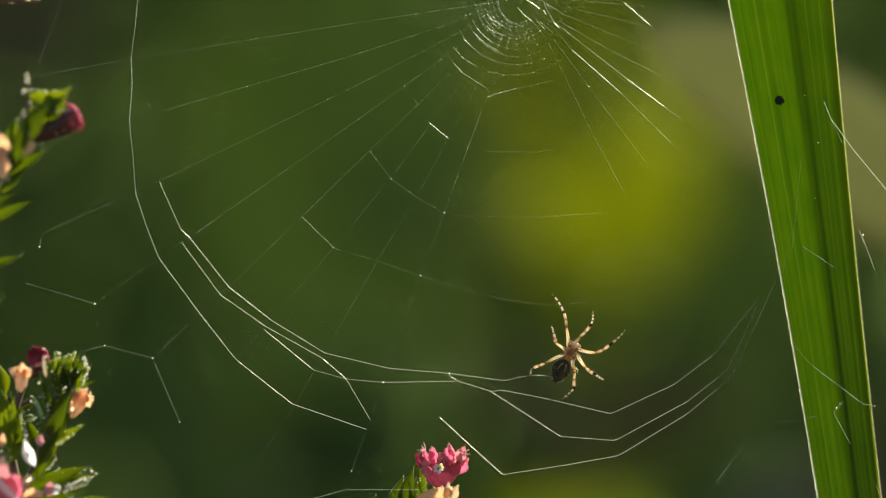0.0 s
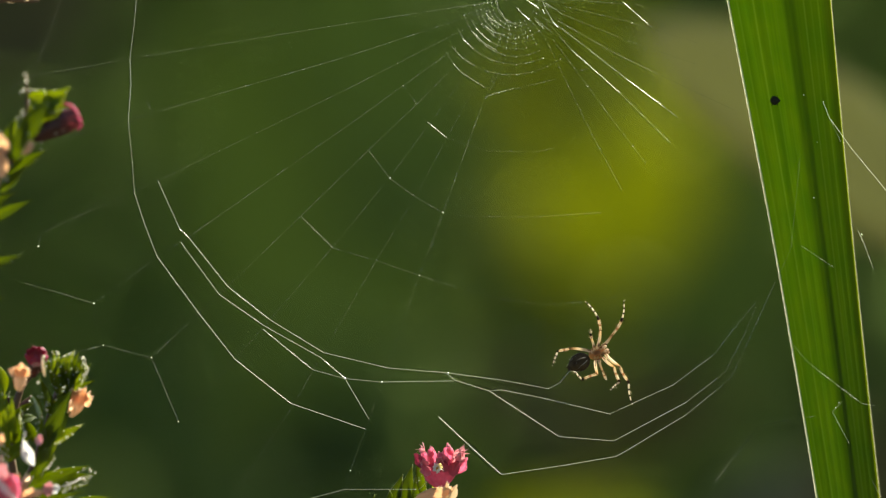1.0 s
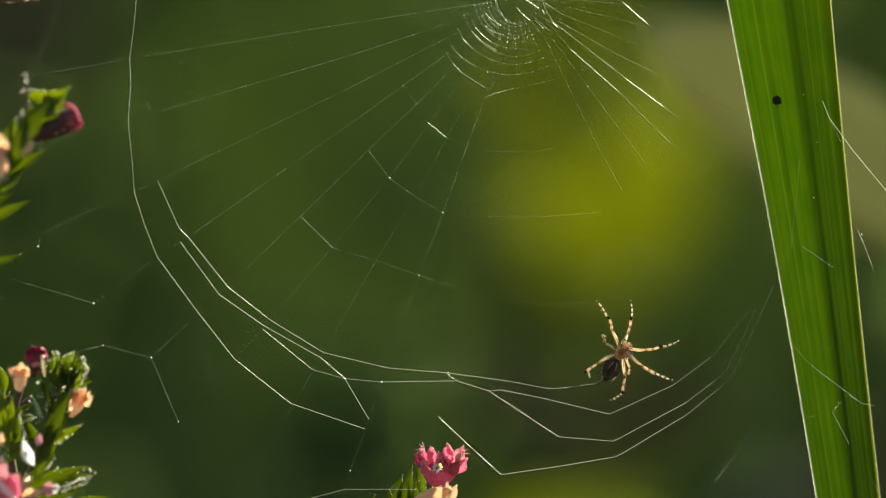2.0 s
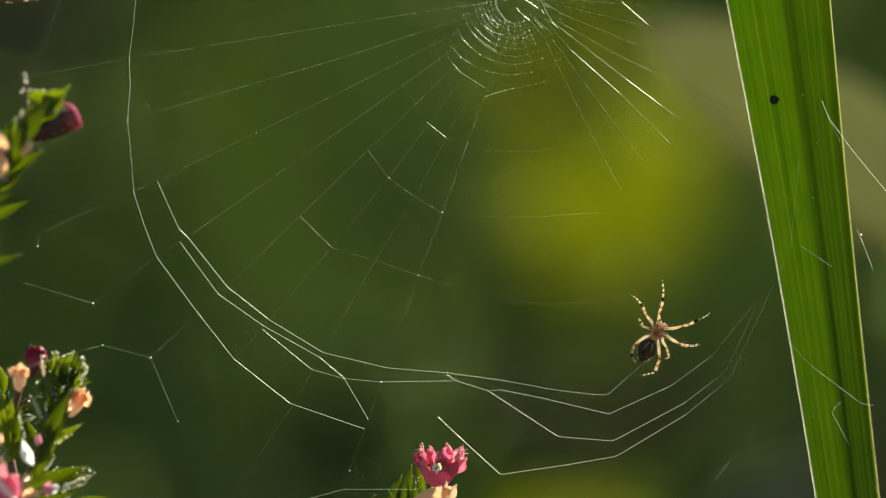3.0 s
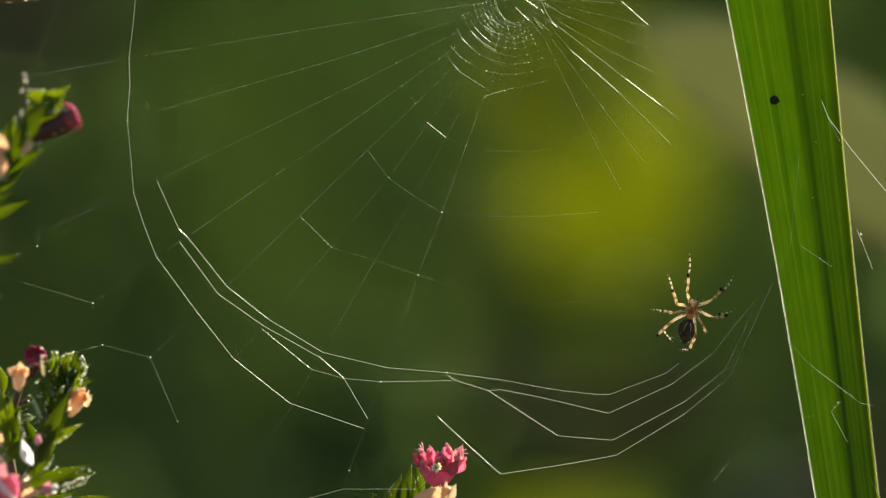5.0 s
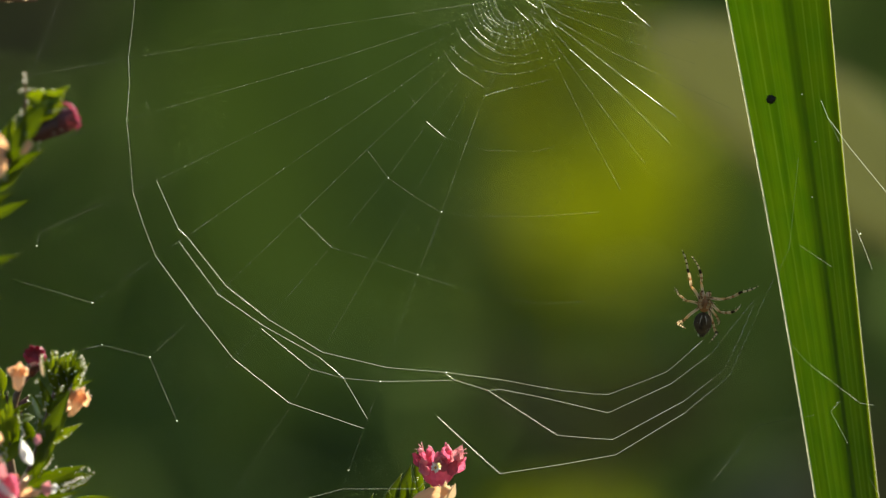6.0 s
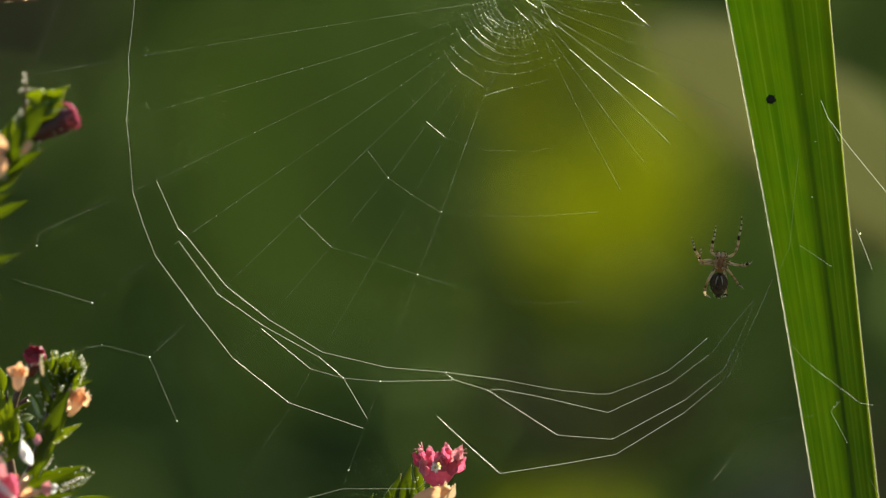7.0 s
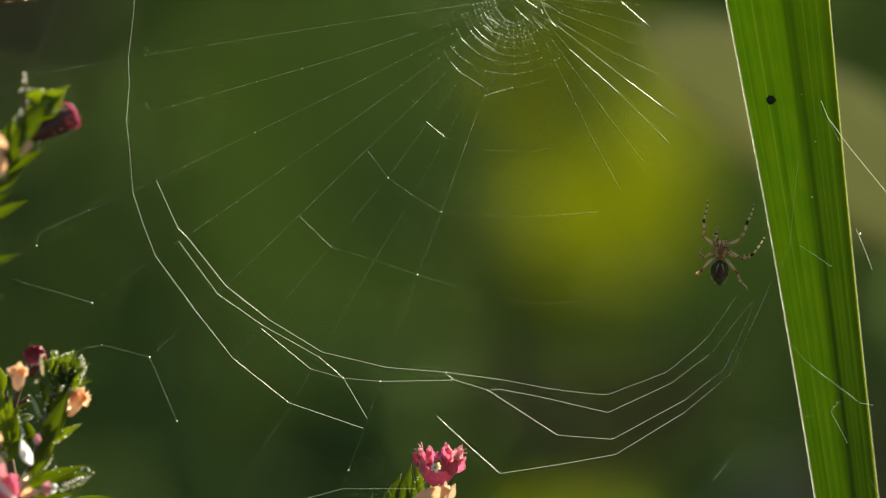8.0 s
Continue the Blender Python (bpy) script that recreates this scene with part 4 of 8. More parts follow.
petal(lower, 46, 668, 4, 30, 20, PEACH, -7, 0.4, 54, -0.3, 0.6)
petal(lower, 44, 662, -66, 24, 20, PEACH, -7, 0.4, 55, -0.3, 0.6)
petal(lower, 47, 662, 62, 18, 20, PEACH, -7, 0.4, 56, -0.3, 0.6)
calyx(lower, 58, 668, 68, 640, 12, BROWN, -1)
middle = plan(69, 633, -2) - lower.location
bm = bmesh.new()
blob(bm, middle, (20 * UNIT, 13 * UNIT, 16 * UNIT), None, 36, 24)
for v in bm.verts:
    v.co += (v.co - middle).normalized() * (noise.noise(v.co * 900) * 4 + noise.noise(v.co * 2600) * 4.5) * UNIT
part("bud", bm, MAGENTA, lower, "fuzzy dark magenta bud")
for i, an in enumerate((-50, -15, 20, 55)):
    petal(lower, 69, 634, an, 24, 16, MAGENTA, -3, 0.4, 57 + i, -0.3, 1.0)
petal(lower, 80, 782, 20, 24, 14, PEACH, -7, 0.3, 65, -0.3, 0.6)
petal(lower, 84, 780, -30, 18, 12, PINK_PALE, -7, 0.3, 66, -0.3, 0.6)
petal(lower, 2, 892, 12, 84, 78, PINK_PALE, -17, 0.12, 58, -0.2, 0.25)
petal(lower, 22, 888, 24, 64, 40, PINK, -17.5, 0.15, 63, -0.2, 0.25)
petal(lower, 12, 882, 14, 50, 32, PINK, -18.3, 0.15, 61, -0.2, 0.3)
shoot_leaf(lower, 8, 836, 52, 882, 16, -19.5, -19.5, GLOSS, hairs=False)
shoot_leaf(lower, 108, 884, 138, 872, 14, -6, -6, GLOSS, hairs=False)
petal(lower, 5, 888, 38, 62, 34, PINK_PALE, -3.5, 0.3, 59)
petal(lower, -15, 880, -15, 60, 40, PINK, -3, 0.3, 60)
calyx(lower, 40, 872, 58, 838, 8, PEACH, -2)
calyx(lower, 12, 770, 22, 740, 8, PEACH, -1)
for u0, v0, u1, v1, width, y in ((55, 878, 168, 838, 20, -6), (112, 862, 156, 842, 14, -6), (92, 850, 160, 824, 12, -6), (52, 872, 104, 808, 14, -6), (84, 668, 84, 628, 8, -6),
                                 (66, 698, 82, 738, 12, -6), (88, 690, 90, 728, 12, -6), (106, 702, 124, 682, 10, -6)):
    shoot_leaf(lower, u0, v0, u1, v1, width, y, y, LEAF, 0.15, True, (0.2, -0.8, 0.4))
    hair_rows(lower, 1.5, 4, (u0 * 0.5 + u1 * 0.5, v0 * 0.5 + v1 * 0.5, u1, v1, int(math.hypot(u1 - u0, v1 - v0) / 10), y - 1))
# broad leaves that stand clear of the rest, with the sun through them
for u0, v0, u1, v1, width, y, mat in ((78, 816, 131, 690, 36, -7, LEAF), (70, 846, 113, 750, 28, -8, LEAF), (98, 786, 150, 750, 17, -6, LEAF_YOUNG_LIT), (58, 864, 161, 823, 24, -9, LEAF),
                                      (50, 888, 157, 866, 16, -9, LEAF), (24, 806, 6, 688, 36, -7, LEAF_YOUNG_LIT), (34, 770, 30, 700, 20, -8, LEAF_YOUNG_LIT)):
    shoot_leaf(lower, u0, v0, u1, v1, width, y, y - 1, mat, 0.1, False, (-0.35, -1.0, -0.25))
shoot_leaf(lower, 81, 742, 66, 697, 9, -9, -9, GREY_LEAF, 0.08, False, (0.3, -1.0, 0.2))
shoot_leaf(lower, 88, 668, 82, 628, 7, -8, -8, MARK_PALE, 0.3, False, (-0.2, -1.0, 0.0))
# spent peach and pale flowers between the leaves
for i, (cu, cv, an, ln, wd, mt) in enumerate(((12, 786, 12, 26, 12, PEACH), (8, 772, -25, 28, 16, BROWN), (76, 784, 24, 20, 14, PINK_PALE), (92, 872, 18, 28, 20, PINK_PALE), (100, 866, 50, 20, 16, GLOSS),
                                              (52, 880, 40, 32, 18, PEACH), (66, 872, 68, 26, 14, MARK_PALE), (6, 826, 25, 30, 16, MARK_PALE), (18, 834, -10, 26, 12, PEACH))):
    petal(lower, cu, cv, an, ln, wd, mt, -11, 0.3, 90 + i, -0.3, 0.7)
hair_rows(lower, 1.6, 4, (0, 796, 26, 822, 9, -12), (4, 786, 30, 806, 6, -12), (115, 858, 168, 839, 10, -11), (118, 866, 162, 848, 7, -11), (104, 786, 138, 763, 6, -9), (152, 632, 161, 660, 5, -8),
          (158, 662, 148, 690, 4, -8), (46, 728, 56, 774, 6, -12))
hair_rows(lower, 1.5, 5, (47, 725, 47, 745, 3, -6), (50, 757, 54, 772, 3, -6), (96, 624, 112, 626, 4, -3), (118, 632, 138, 623, 4, -3), (151, 628, 158, 656, 6, -3), (156, 660, 148, 680, 4, -3),
          (105, 783, 130, 766, 5, -4), (140, 754, 148, 750, 2, -3), (62, 702, 90, 703, 4, -6), (72, 672, 76, 680, 2, -6), (10, 800, 26, 822, 6, -8), (5, 775, 24, 795, 4, -8), (118, 858, 152, 842, 7, -7),
          (160, 826, 172, 838, 3, -3), (100, 830, 108, 826, 2, -4), (70, 750, 78, 744, 2, -6), (54, 785, 64, 790, 3, -12))
upper.location += Vector((0.0018, -0.025, -0.00055))
lower.location += Vector((0.0007, -0.010, 0.0003))
# far twig end at the upper corner
corner = thing("twig_end", plan(-140, 1500, 6), "pale blurred tip of a neighbouring twig", "twig")
twig(corner, 12, 5, -140, 1500, 6, -150, 600, 8, -90, 60, 14, 58, -8, 18)
petal(corner, 0, -5, 80, 60, 14, MARK_PALE, 18, 0.1, 71)


# ---- insect on the strap leaf ----
def insect():
    ob = thing("small_insect", plan(1384, 177, 7.9), "tiny black insect crawling on the strap leaf", "insect")
    bm = bmesh.new()
    blob(bm, Vector((0.5e-4, -5e-4, 0)), (8.5e-4, 5e-4, 7.8e-4), None, 14, 10, 0.12)
    part("body", bm, INSECT, ob)
    bm = bmesh.new()
    blob(bm, Vector((7.5e-4, -5e-4, -0.5e-4)), (3e-4, 3e-4, 3e-4), None, 10, 7)
    part("head", bm, INSECT, ob)
    for k in range(6):
        s = 1 if k % 2 else -1
        x = (-3e-4, 0.5e-4, 4e-4)[k // 2]
        bm = bmesh.new()
        tube(bm, [Vector((x, -4e-4, s * 4e-4)), Vector((x * 1.3, -6e-4, s * 8e-4)), Vector((x * 1.6, -0.5e-4, s * 9e-4))], [7e-5, 6e-5, 4e-5], 5)
        part("leg", bm, INSECT, ob)
    return ob


fly = insect()


# ---- spider ----
LENGTHS = {1: (36, 36, 40), 2: (36, 32, 37), 3: (24, 20, 24), 4: (38, 29, 27)}
THICK = {1: 0.86, 2: 0.86, 3: 0.74, 4: 0.84}


def leg_segment(name, length, radii, material, parent, spines, seed, label=""):
    """A round segment along z, swollen as radii say, with fine spines."""
    rnd = random.Random(seed)
    bm = bmesh.new()
    n = len(radii)
    L = length * UNIT
    tube(bm, [Vector((0.05 * L * math.sin(math.pi * i / (n - 1)), 0, L * i / (n - 1))) for i in range(n)], [r * UNIT for r in radii], 10)
    blob(bm, Vector((0, 0, 0)), [radii[0] * UNIT] * 3, None, 8, 6)
    blob(bm, Vector((0, 0, L)), [radii[-1] * UNIT] * 3, None, 8, 6)
    for _ in range(spines):
        a, s = rnd.uniform(0, 2 * math.pi), rnd.uniform(0.1, 0.95)
        r = radii[int(s * (n - 1))] * UNIT
        p = Vector((math.cos(a) * r * 0.8, math.sin(a) * r * 0.8, L * s))
        out = Vector((math.cos(a), math.sin(a), 0.7)).normalized()
        tube(bm, [p, p + out * rnd.uniform(2.5, 4.5) * UNIT], [0.25 * UNIT, 0.08 * UNIT], 3)
    return part(name, bm, material, parent, label)


def build_spider():
    ob = thing("spider", (0, 0, MID), "small amber orb spider with dark abdomen and black-banded legs", "spider")
    bm = bmesh.new()
    blob(bm, Vector((0, 1e-4, 0)), (12.5 * UNIT, 8 * UNIT, 16 * UNIT), None, 20, 14)
    for v in bm.verts:
        s = v.co.z / (16 * UNIT)
        v.co.x *= 1 - 0.38 * max(0, s) - 0.12 * max(0, -s)
    part("cephalothorax", bm, CARAPACE, ob, "amber brown hairy cephalothorax")
    bm = bmesh.new()
    blob(bm, Vector((0, -6.5e-4, -0.5e-4)), (4.4 * UNIT, 2.4 * UNIT, 7 * UNIT), None, 14, 10, 0.25)
    part("sternum", bm, CARAPACE, ob)
    for s in (-1, 1):
        bm = bmesh.new()
        blob(bm, Vector((s * 3.6e-4, -4e-4, 15.5e-4)), (3.4 * UNIT, 4 * UNIT, 5.5 * UNIT), None, 10, 8)
        part("chelicera", bm, JAW, ob, "pale amber chelicera")
        bm = bmesh.new()
        tube(bm, curve_points([Vector((s * 6e-4, -2e-4, 11e-4)), Vector((s * 9e-4, -6e-4, 17e-4)), Vector((s * 5e-4, -8e-4, 22e-4))], 7),
             [1.9 * UNIT, 1.9 * UNIT, 1.8 * UNIT, 1.8 * UNIT, 1.9 * UNIT, 2.0 * UNIT, 1.2 * UNIT], 8)
        part("palp", bm, TIBIA, ob)
        for n in (1, 2, 3, 4):
            u, v = {1: (11, 6), 2: (5, 9), 3: (-2, 9), 4: (-8, 7)}[n]
            bm = bmesh.new()
            blob(bm, Vector((s * v * 0.8, -4, u * 0.85)) * UNIT, (3.6 * UNIT, 3.6 * UNIT, 3.2 * UNIT), None, 8, 6)
            part("coxa", bm, FEMUR, ob)
    bm = bmesh.new()
    blob(bm, Vector((0, 2e-4, -37.5e-4)), (16.0 * UNIT, 14.4 * UNIT, 21.4 * UNIT), None, 28, 20)
    for v in bm.verts:
        s = (v.co.z + 37.5e-4) / (21.4 * UNIT)
        v.co.x *= 1 + 0.10 * s - 0.36 * max(0, -s) ** 1.6
        v.co += v.co.normalized() * noise.noise(v.co * 1500) * 0.9 * UNIT
    abdomen = part("abdomen", bm, ABDOMEN, ob, "dark brown mottled abdomen")
    for s in (-1, 1):
        bm = bmesh.new()
        tube(bm, curve_points([Vector((s * 2.6e-4, -10.6e-4, -22e-4)), Vector((s * 5.0e-4, -12.9e-4, -28.5e-4)), Vector((s * 6.0e-4, -13.4e-4, -38e-4))], 8),
             [0.7 * UNIT, 1.1 * UNIT, 1.2 * UNIT, 1.1 * UNIT, 1.0 * UNIT, 0.8 * UNIT, 0.6 * UNIT, 0.3 * UNIT], 7)
        part("abdomen_mark", bm, MARK, abdomen, "cream comma-shaped mark")
        bm = bmesh.new()
        tube(bm, [Vector((s * 2e-4, -5e-4, -55.2e-4)), Vector((s * 2.6e-4, -7e-4, -60.5e-4))], [2.0 * UNIT, 1.1 * UNIT], 8)
        part("spinneret", bm, ABDOMEN, abdomen)
    bm = bmesh.new()
    rnd = random.Random(8)
    for _ in range(110):
        d = Vector((rnd.gauss(0, 1), rnd.gauss(0, 1), rnd.gauss(0, 1))).normalized()
        c = Vector((0, 2e-4, -37.5e-4))
        p = c + Vector((d.x * 15.2, d.y * 13.6, d.z * 20.6)) * UNIT
        tube(bm, [p, p + (d * 0.8 + Vector((0, 0, -0.6))) * 2.4 * UNIT], [0.14 * UNIT, 0.07 * UNIT], 3)
    tagged(part("abdomen_hairs", bm, HAIR, abdomen, "short pale hairs"), kind="stuff")
    legs = {}
    for side in "LR":
        for n in (1, 2, 3, 4):
            k, (a, b, c) = THICK[n], LENGTHS[n]
            key = side + str(n)
            seed = n * 7 + (3 if side == "L" else 0)
            f = leg_segment("leg", a, [k * r for r in (2.7, 3.2, 3.3, 3.1, 2.8, 2.4)], FEMUR, ob, 10, seed, "amber leg with black and cream bands")
            t = leg_segment("tibia", b, [k * r for r in (2.4, 2.9, 2.6, 2.9, 3.0, 2.5)], TIBIA, f, 22, seed + 1)
            m = leg_segment("tarsus", c, [k * r for r in (2.0, 2.1, 1.9, 1.7, 1.5, 1.2, 0.7)], TARSUS, f, 12, seed + 2)
            legs[key] = (f, t, m)
    return ob, legs


spider, spider_legs = build_spider()

# new silk that the spider pays out: short rigid pieces that slide out one after another
silk_line = thing("new_silk_thread", plan(893, 674), "fresh silk thread paid out behind the spider", "spider web")
silk_pieces = []
for i in range(18):
    silk_pieces.append(part("silk_piece", strand_mesh([Vector((0, 0, 0)), Vector((0, 0, 27.6 * UNIT))], 0.55 * UNIT), silk(9), silk_line))


# ---- what moves ----
def joint(x, y, z, rx, ry, rz):
    """A pose on the spider, in millimetres and degrees."""
    return pose(x * 1e-3, y * 1e-3, z * 1e-3, rx, ry, rz)


def strand(u, v, turn, order):
    """A silk piece that starts at a plan place and runs turn degrees clockwise from upright."""
    p = plan(u, v, 0.02 * order) - silk_line.location
    return pose(*p, 0, turn, 0)


SPIDER_ROWS = [
    (0.0, pose(0.02260, 0.00020, 0.58170, 0, 29, 0)),
    (0.3, pose(0.02250, 0.00020, 0.58027, 0, 27, 0)),
    (0.5, pose(0.02407, 0.00020, 0.58075, 0, 31, 0)),
    (0.8, pose(0.02599, 0.00020, 0.58184, 0, 50, 0)),
    (1.0, pose(0.02750, 0.00020, 0.58153, 0, 62, 0)),
    (1.2, pose(0.02980, 0.00020, 0.58203, 0, 50, 0)),
    (1.5, pose(0.03110, 0.00020, 0.58223, 0, 26, 0)),
    (1.7, pose(0.03112, 0.00020, 0.58163, 0, 27, 0)),
    (2.8, pose(0.03711, 0.00020, 0.58432, 0, 38, 0)),
    (3.0, pose(0.03823, 0.00020, 0.58522, 0, 30, 0)),
    (3.3, pose(0.03893, 0.00020, 0.58502, 0, 23, 0)),
    (3.5, pose(0.03914, 0.00020, 0.58481, 0, 21, 0)),
    (4.0, pose(0.04034, 0.00020, 0.58321, 0, 3, 0)),
    (4.3, pose(0.04095, 0.00020, 0.58580, 0, 25, 0)),
    (4.5, pose(0.04185, 0.00020, 0.58730, 0, 27, 0)),
    (4.7, pose(0.04297, 0.00020, 0.58879, 0, 23, 0)),
    (5.8, pose(0.04636, -0.00220, 0.58925, 0, -5, 0)),
    (6.0, pose(0.04668, -0.00170, 0.59024, 0, 5, 0)),
    (6.3, pose(0.04758, -0.00130, 0.59314, 0, 26, 0)),
    (6.5, pose(0.04848, -0.00120, 0.59553, 0, 17, 0)),
    (6.8, pose(0.04919, -0.00100, 0.59663, 0, 7, 0)),
    (7.0, pose(0.04949, -0.00090, 0.59723, 0, 4, 0)),
    (7.5, pose(0.05140, -0.00080, 0.59613, 0, -9, 0)),
    (8.0, pose(0.04960, -0.00080, 0.59942, 0, 3, 0)),
]
LEG_ROWS = {}
LEG_ROWS["L1f"] = [
    (0, joint(-0.60, 0.00, 1.10, -54, 5, -12)), (0.3, joint(-0.60, 0.00, 1.10, -51, 4, -9)), (0.5, joint(-0.60, 0.00, 1.10, -69, 1, -9)),
    (0.8, joint(-0.60, 0.00, 1.10, -63, 1, -7)), (1, joint(-0.60, 0.00, 1.10, -43, -10, 9)), (1.2, joint(-0.60, 0.00, 1.10, -55, -2, -1)),
    (1.5, joint(-0.60, 0.00, 1.10, -65, 3, -11)), (1.7, joint(-0.60, 0.00, 1.10, -61, 2, -8)), (2.8, joint(-0.60, 0.00, 1.10, -41, -13, 12)),
    (3, joint(-0.60, 0.00, 1.10, -57, -8, 8)), (3.3, joint(-0.60, 0.00, 1.10, -51, -6, 5)), (3.5, joint(-0.60, 0.00, 1.10, -51, -5, 3)),
    (4, joint(-0.60, 0.00, 1.10, -20, 1, -2)), (4.3, joint(-0.60, 0.00, 1.10, -63, -2, -2)), (4.5, joint(-0.60, 0.00, 1.10, -40, -6, 4)),
    (4.7, joint(-0.60, 0.00, 1.10, -49, -10, 9)), (5.8, joint(-0.60, 0.00, 1.10, -67, -6, 6)), (6, joint(-0.60, 0.00, 1.10, -45, -4, 1)),
    (6.3, joint(-0.60, 0.00, 1.10, -48, -11, 11)), (6.5, joint(-0.60, 0.00, 1.10, -65, -9, 10)), (6.8, joint(-0.60, 0.00, 1.10, -63, -5, 3)),
    (7, joint(-0.60, 0.00, 1.10, -77, -10, 15)), (7.5, joint(-0.60, 0.00, 1.10, -70, -11, 14)), (8, joint(-0.60, 0.00, 1.10, -79, -6, 5)),
]
LEG_ROWS["L1t"] = [
    (0, joint(0.00, 0.00, 3.60, 84, -15, 13)), (0.3, joint(0.00, 0.00, 3.60, 84, -11, 13)), (0.5, joint(0.00, 0.00, 3.60, 80, -10, 6)),
    (0.8, joint(0.00, 0.00, 3.60, 98, -5, -25)), (1, joint(0.00, 0.00, 3.60, 51, -0, -27)), (1.2, joint(0.00, 0.00, 3.60, 89, -2, -19)),
    (1.5, joint(0.00, 0.00, 3.60, 92, -12, -2)), (1.7, joint(0.00, 0.00, 3.60, 92, -9, -7)), (2.8, joint(0.00, 0.00, 3.60, 71, 9, -20)),
    (3, joint(0.00, 0.00, 3.60, 95, 9, -11)), (3.3, joint(0.00, 0.00, 3.60, 91, 5, -8)), (3.5, joint(0.00, 0.00, 3.60, 91, 3, -8)),
    (4, joint(0.00, 0.00, 3.60, 70, -5, 2)), (4.3, joint(0.00, 0.00, 3.60, 89, -1, -20)), (4.5, joint(0.00, 0.00, 3.60, 85, 1, -20)),
    (4.7, joint(0.00, 0.00, 3.60, 80, 9, -11)), (5.8, joint(0.00, 0.00, 3.60, 100, 5, 2)), (6, joint(0.00, 0.00, 3.60, 101, -1, -7)),
    (6.3, joint(0.00, 0.00, 3.60, 78, 9, -25)), (6.5, joint(0.00, 0.00, 3.60, 101, 12, -5)), (6.8, joint(0.00, 0.00, 3.60, 123, 1, 0)),
    (7, joint(0.00, 0.00, 3.60, 132, 13, 4)), (7.5, joint(0.00, 0.00, 3.60, 121, 12, 7)), (8, joint(0.00, 0.00, 3.60, 144, 3, 1)),
]
LEG_ROWS["L1m"] = [
    (0, joint(0.73, -3.51, 3.96, 116, -22, -17)), (0.3, joint(0.75, -3.50, 3.99, 108, -21, -10)), (0.5, joint(0.24, -3.53, 4.24, 139, -9, -27)),
    (0.8, joint(-1.48, -3.25, 3.13, 141, 10, -57)), (1, joint(-1.26, -2.51, 5.85, 82, -5, -45)), (1.2, joint(-1.17, -3.40, 3.67, 109, -2, -47)),
    (1.5, joint(-0.10, -3.60, 3.48, 128, -9, -33)), (1.7, joint(-0.41, -3.58, 3.50, 118, -11, -30)), (2.8, joint(-0.98, -3.26, 4.77, 65, -1, -30)),
    (3, joint(-0.75, -3.51, 3.32, 92, 3, -25)), (3.3, joint(-0.49, -3.57, 3.55, 90, -2, -23)), (3.5, joint(-0.49, -3.57, 3.54, 85, -4, -23)),
    (3.75, joint(-0.23, -3.48, 4.17, 48, -11, -19)), (4, joint(0.03, -3.39, 4.80, 9, -14, -11)), (4.15, joint(-0.61, -3.38, 4.23, 63, -15, -35)),
    (4.3, joint(-1.25, -3.38, 3.65, 113, 3, -50)), (4.5, joint(-1.20, -3.38, 3.90, 50, -17, -42)), (4.7, joint(-0.60, -3.49, 4.23, 65, 3, -20)),
    (5.8, joint(0.10, -3.55, 2.99, 91, 2, 1)), (5.9, joint(-0.16, -3.53, 2.95, 48, -2, -20)), (6, joint(-0.42, -3.51, 2.92, 7, -18, -34)),
    (6.3, joint(-1.40, -3.24, 4.32, 51, -7, -47)), (6.5, joint(-0.48, -3.50, 2.90, 74, 9, -16)), (6.8, joint(-0.05, -3.02, 1.64, 110, -4, -7)),
    (7, joint(-0.35, -2.70, 1.24, 123, 6, 2)), (7.5, joint(-0.01, -3.12, 1.80, 107, 7, 6)), (8, joint(-0.13, -2.09, 0.65, 154, -1, -13)),
]
LEG_ROWS["L2f"] = [
    (0, joint(-0.90, 0.00, 0.50, -8, -32, 16)), (0.3, joint(-0.90, 0.00, 0.50, -14, -39, 21)), (0.5, joint(-0.90, 0.00, 0.50, -9, -33, 17)),
    (0.8, joint(-0.90, 0.00, 0.50, -45, -34, 14)), (1, joint(-0.90, 0.00, 0.50, -47, -39, 20)), (1.2, joint(-0.90, 0.00, 0.50, -53, -36, 17)),
    (1.5, joint(-0.90, 0.00, 0.50, -39, -30, 10)), (1.7, joint(-0.90, 0.00, 0.50, -38, -36, 17)), (2.8, joint(-0.90, 0.00, 0.50, -72, -42, 29)),
    (3, joint(-0.90, 0.00, 0.50, -64, -41, 27)), (3.3, joint(-0.90, 0.00, 0.50, -59, -38, 19)), (3.5, joint(-0.90, 0.00, 0.50, -59, -38, 19)),
    (4, joint(-0.90, 0.00, 0.50, -31, -30, 11)), (4.3, joint(-0.90, 0.00, 0.50, -47, -34, 13)), (4.5, joint(-0.90, 0.00, 0.50, -65, -35, 13)),
    (4.7, joint(-0.90, 0.00, 0.50, -91, -40, 29)), (5.8, joint(-0.90, 0.00, 0.50, -58, -39, 22)), (6, joint(-0.90, 0.00, 0.50, -43, -30, 8)),
    (6.3, joint(-0.90, 0.00, 0.50, -73, -41, 27)), (6.5, joint(-0.90, 0.00, 0.50, -108, -41, 39)), (6.8, joint(-0.90, 0.00, 0.50, -90, -40, 26)),
    (7, joint(-0.90, 0.00, 0.50, -98, -44, 50)), (7.5, joint(-0.90, 0.00, 0.50, -74, -46, 40)), (8, joint(-0.90, 0.00, 0.50, -45, -37, 18)),
]
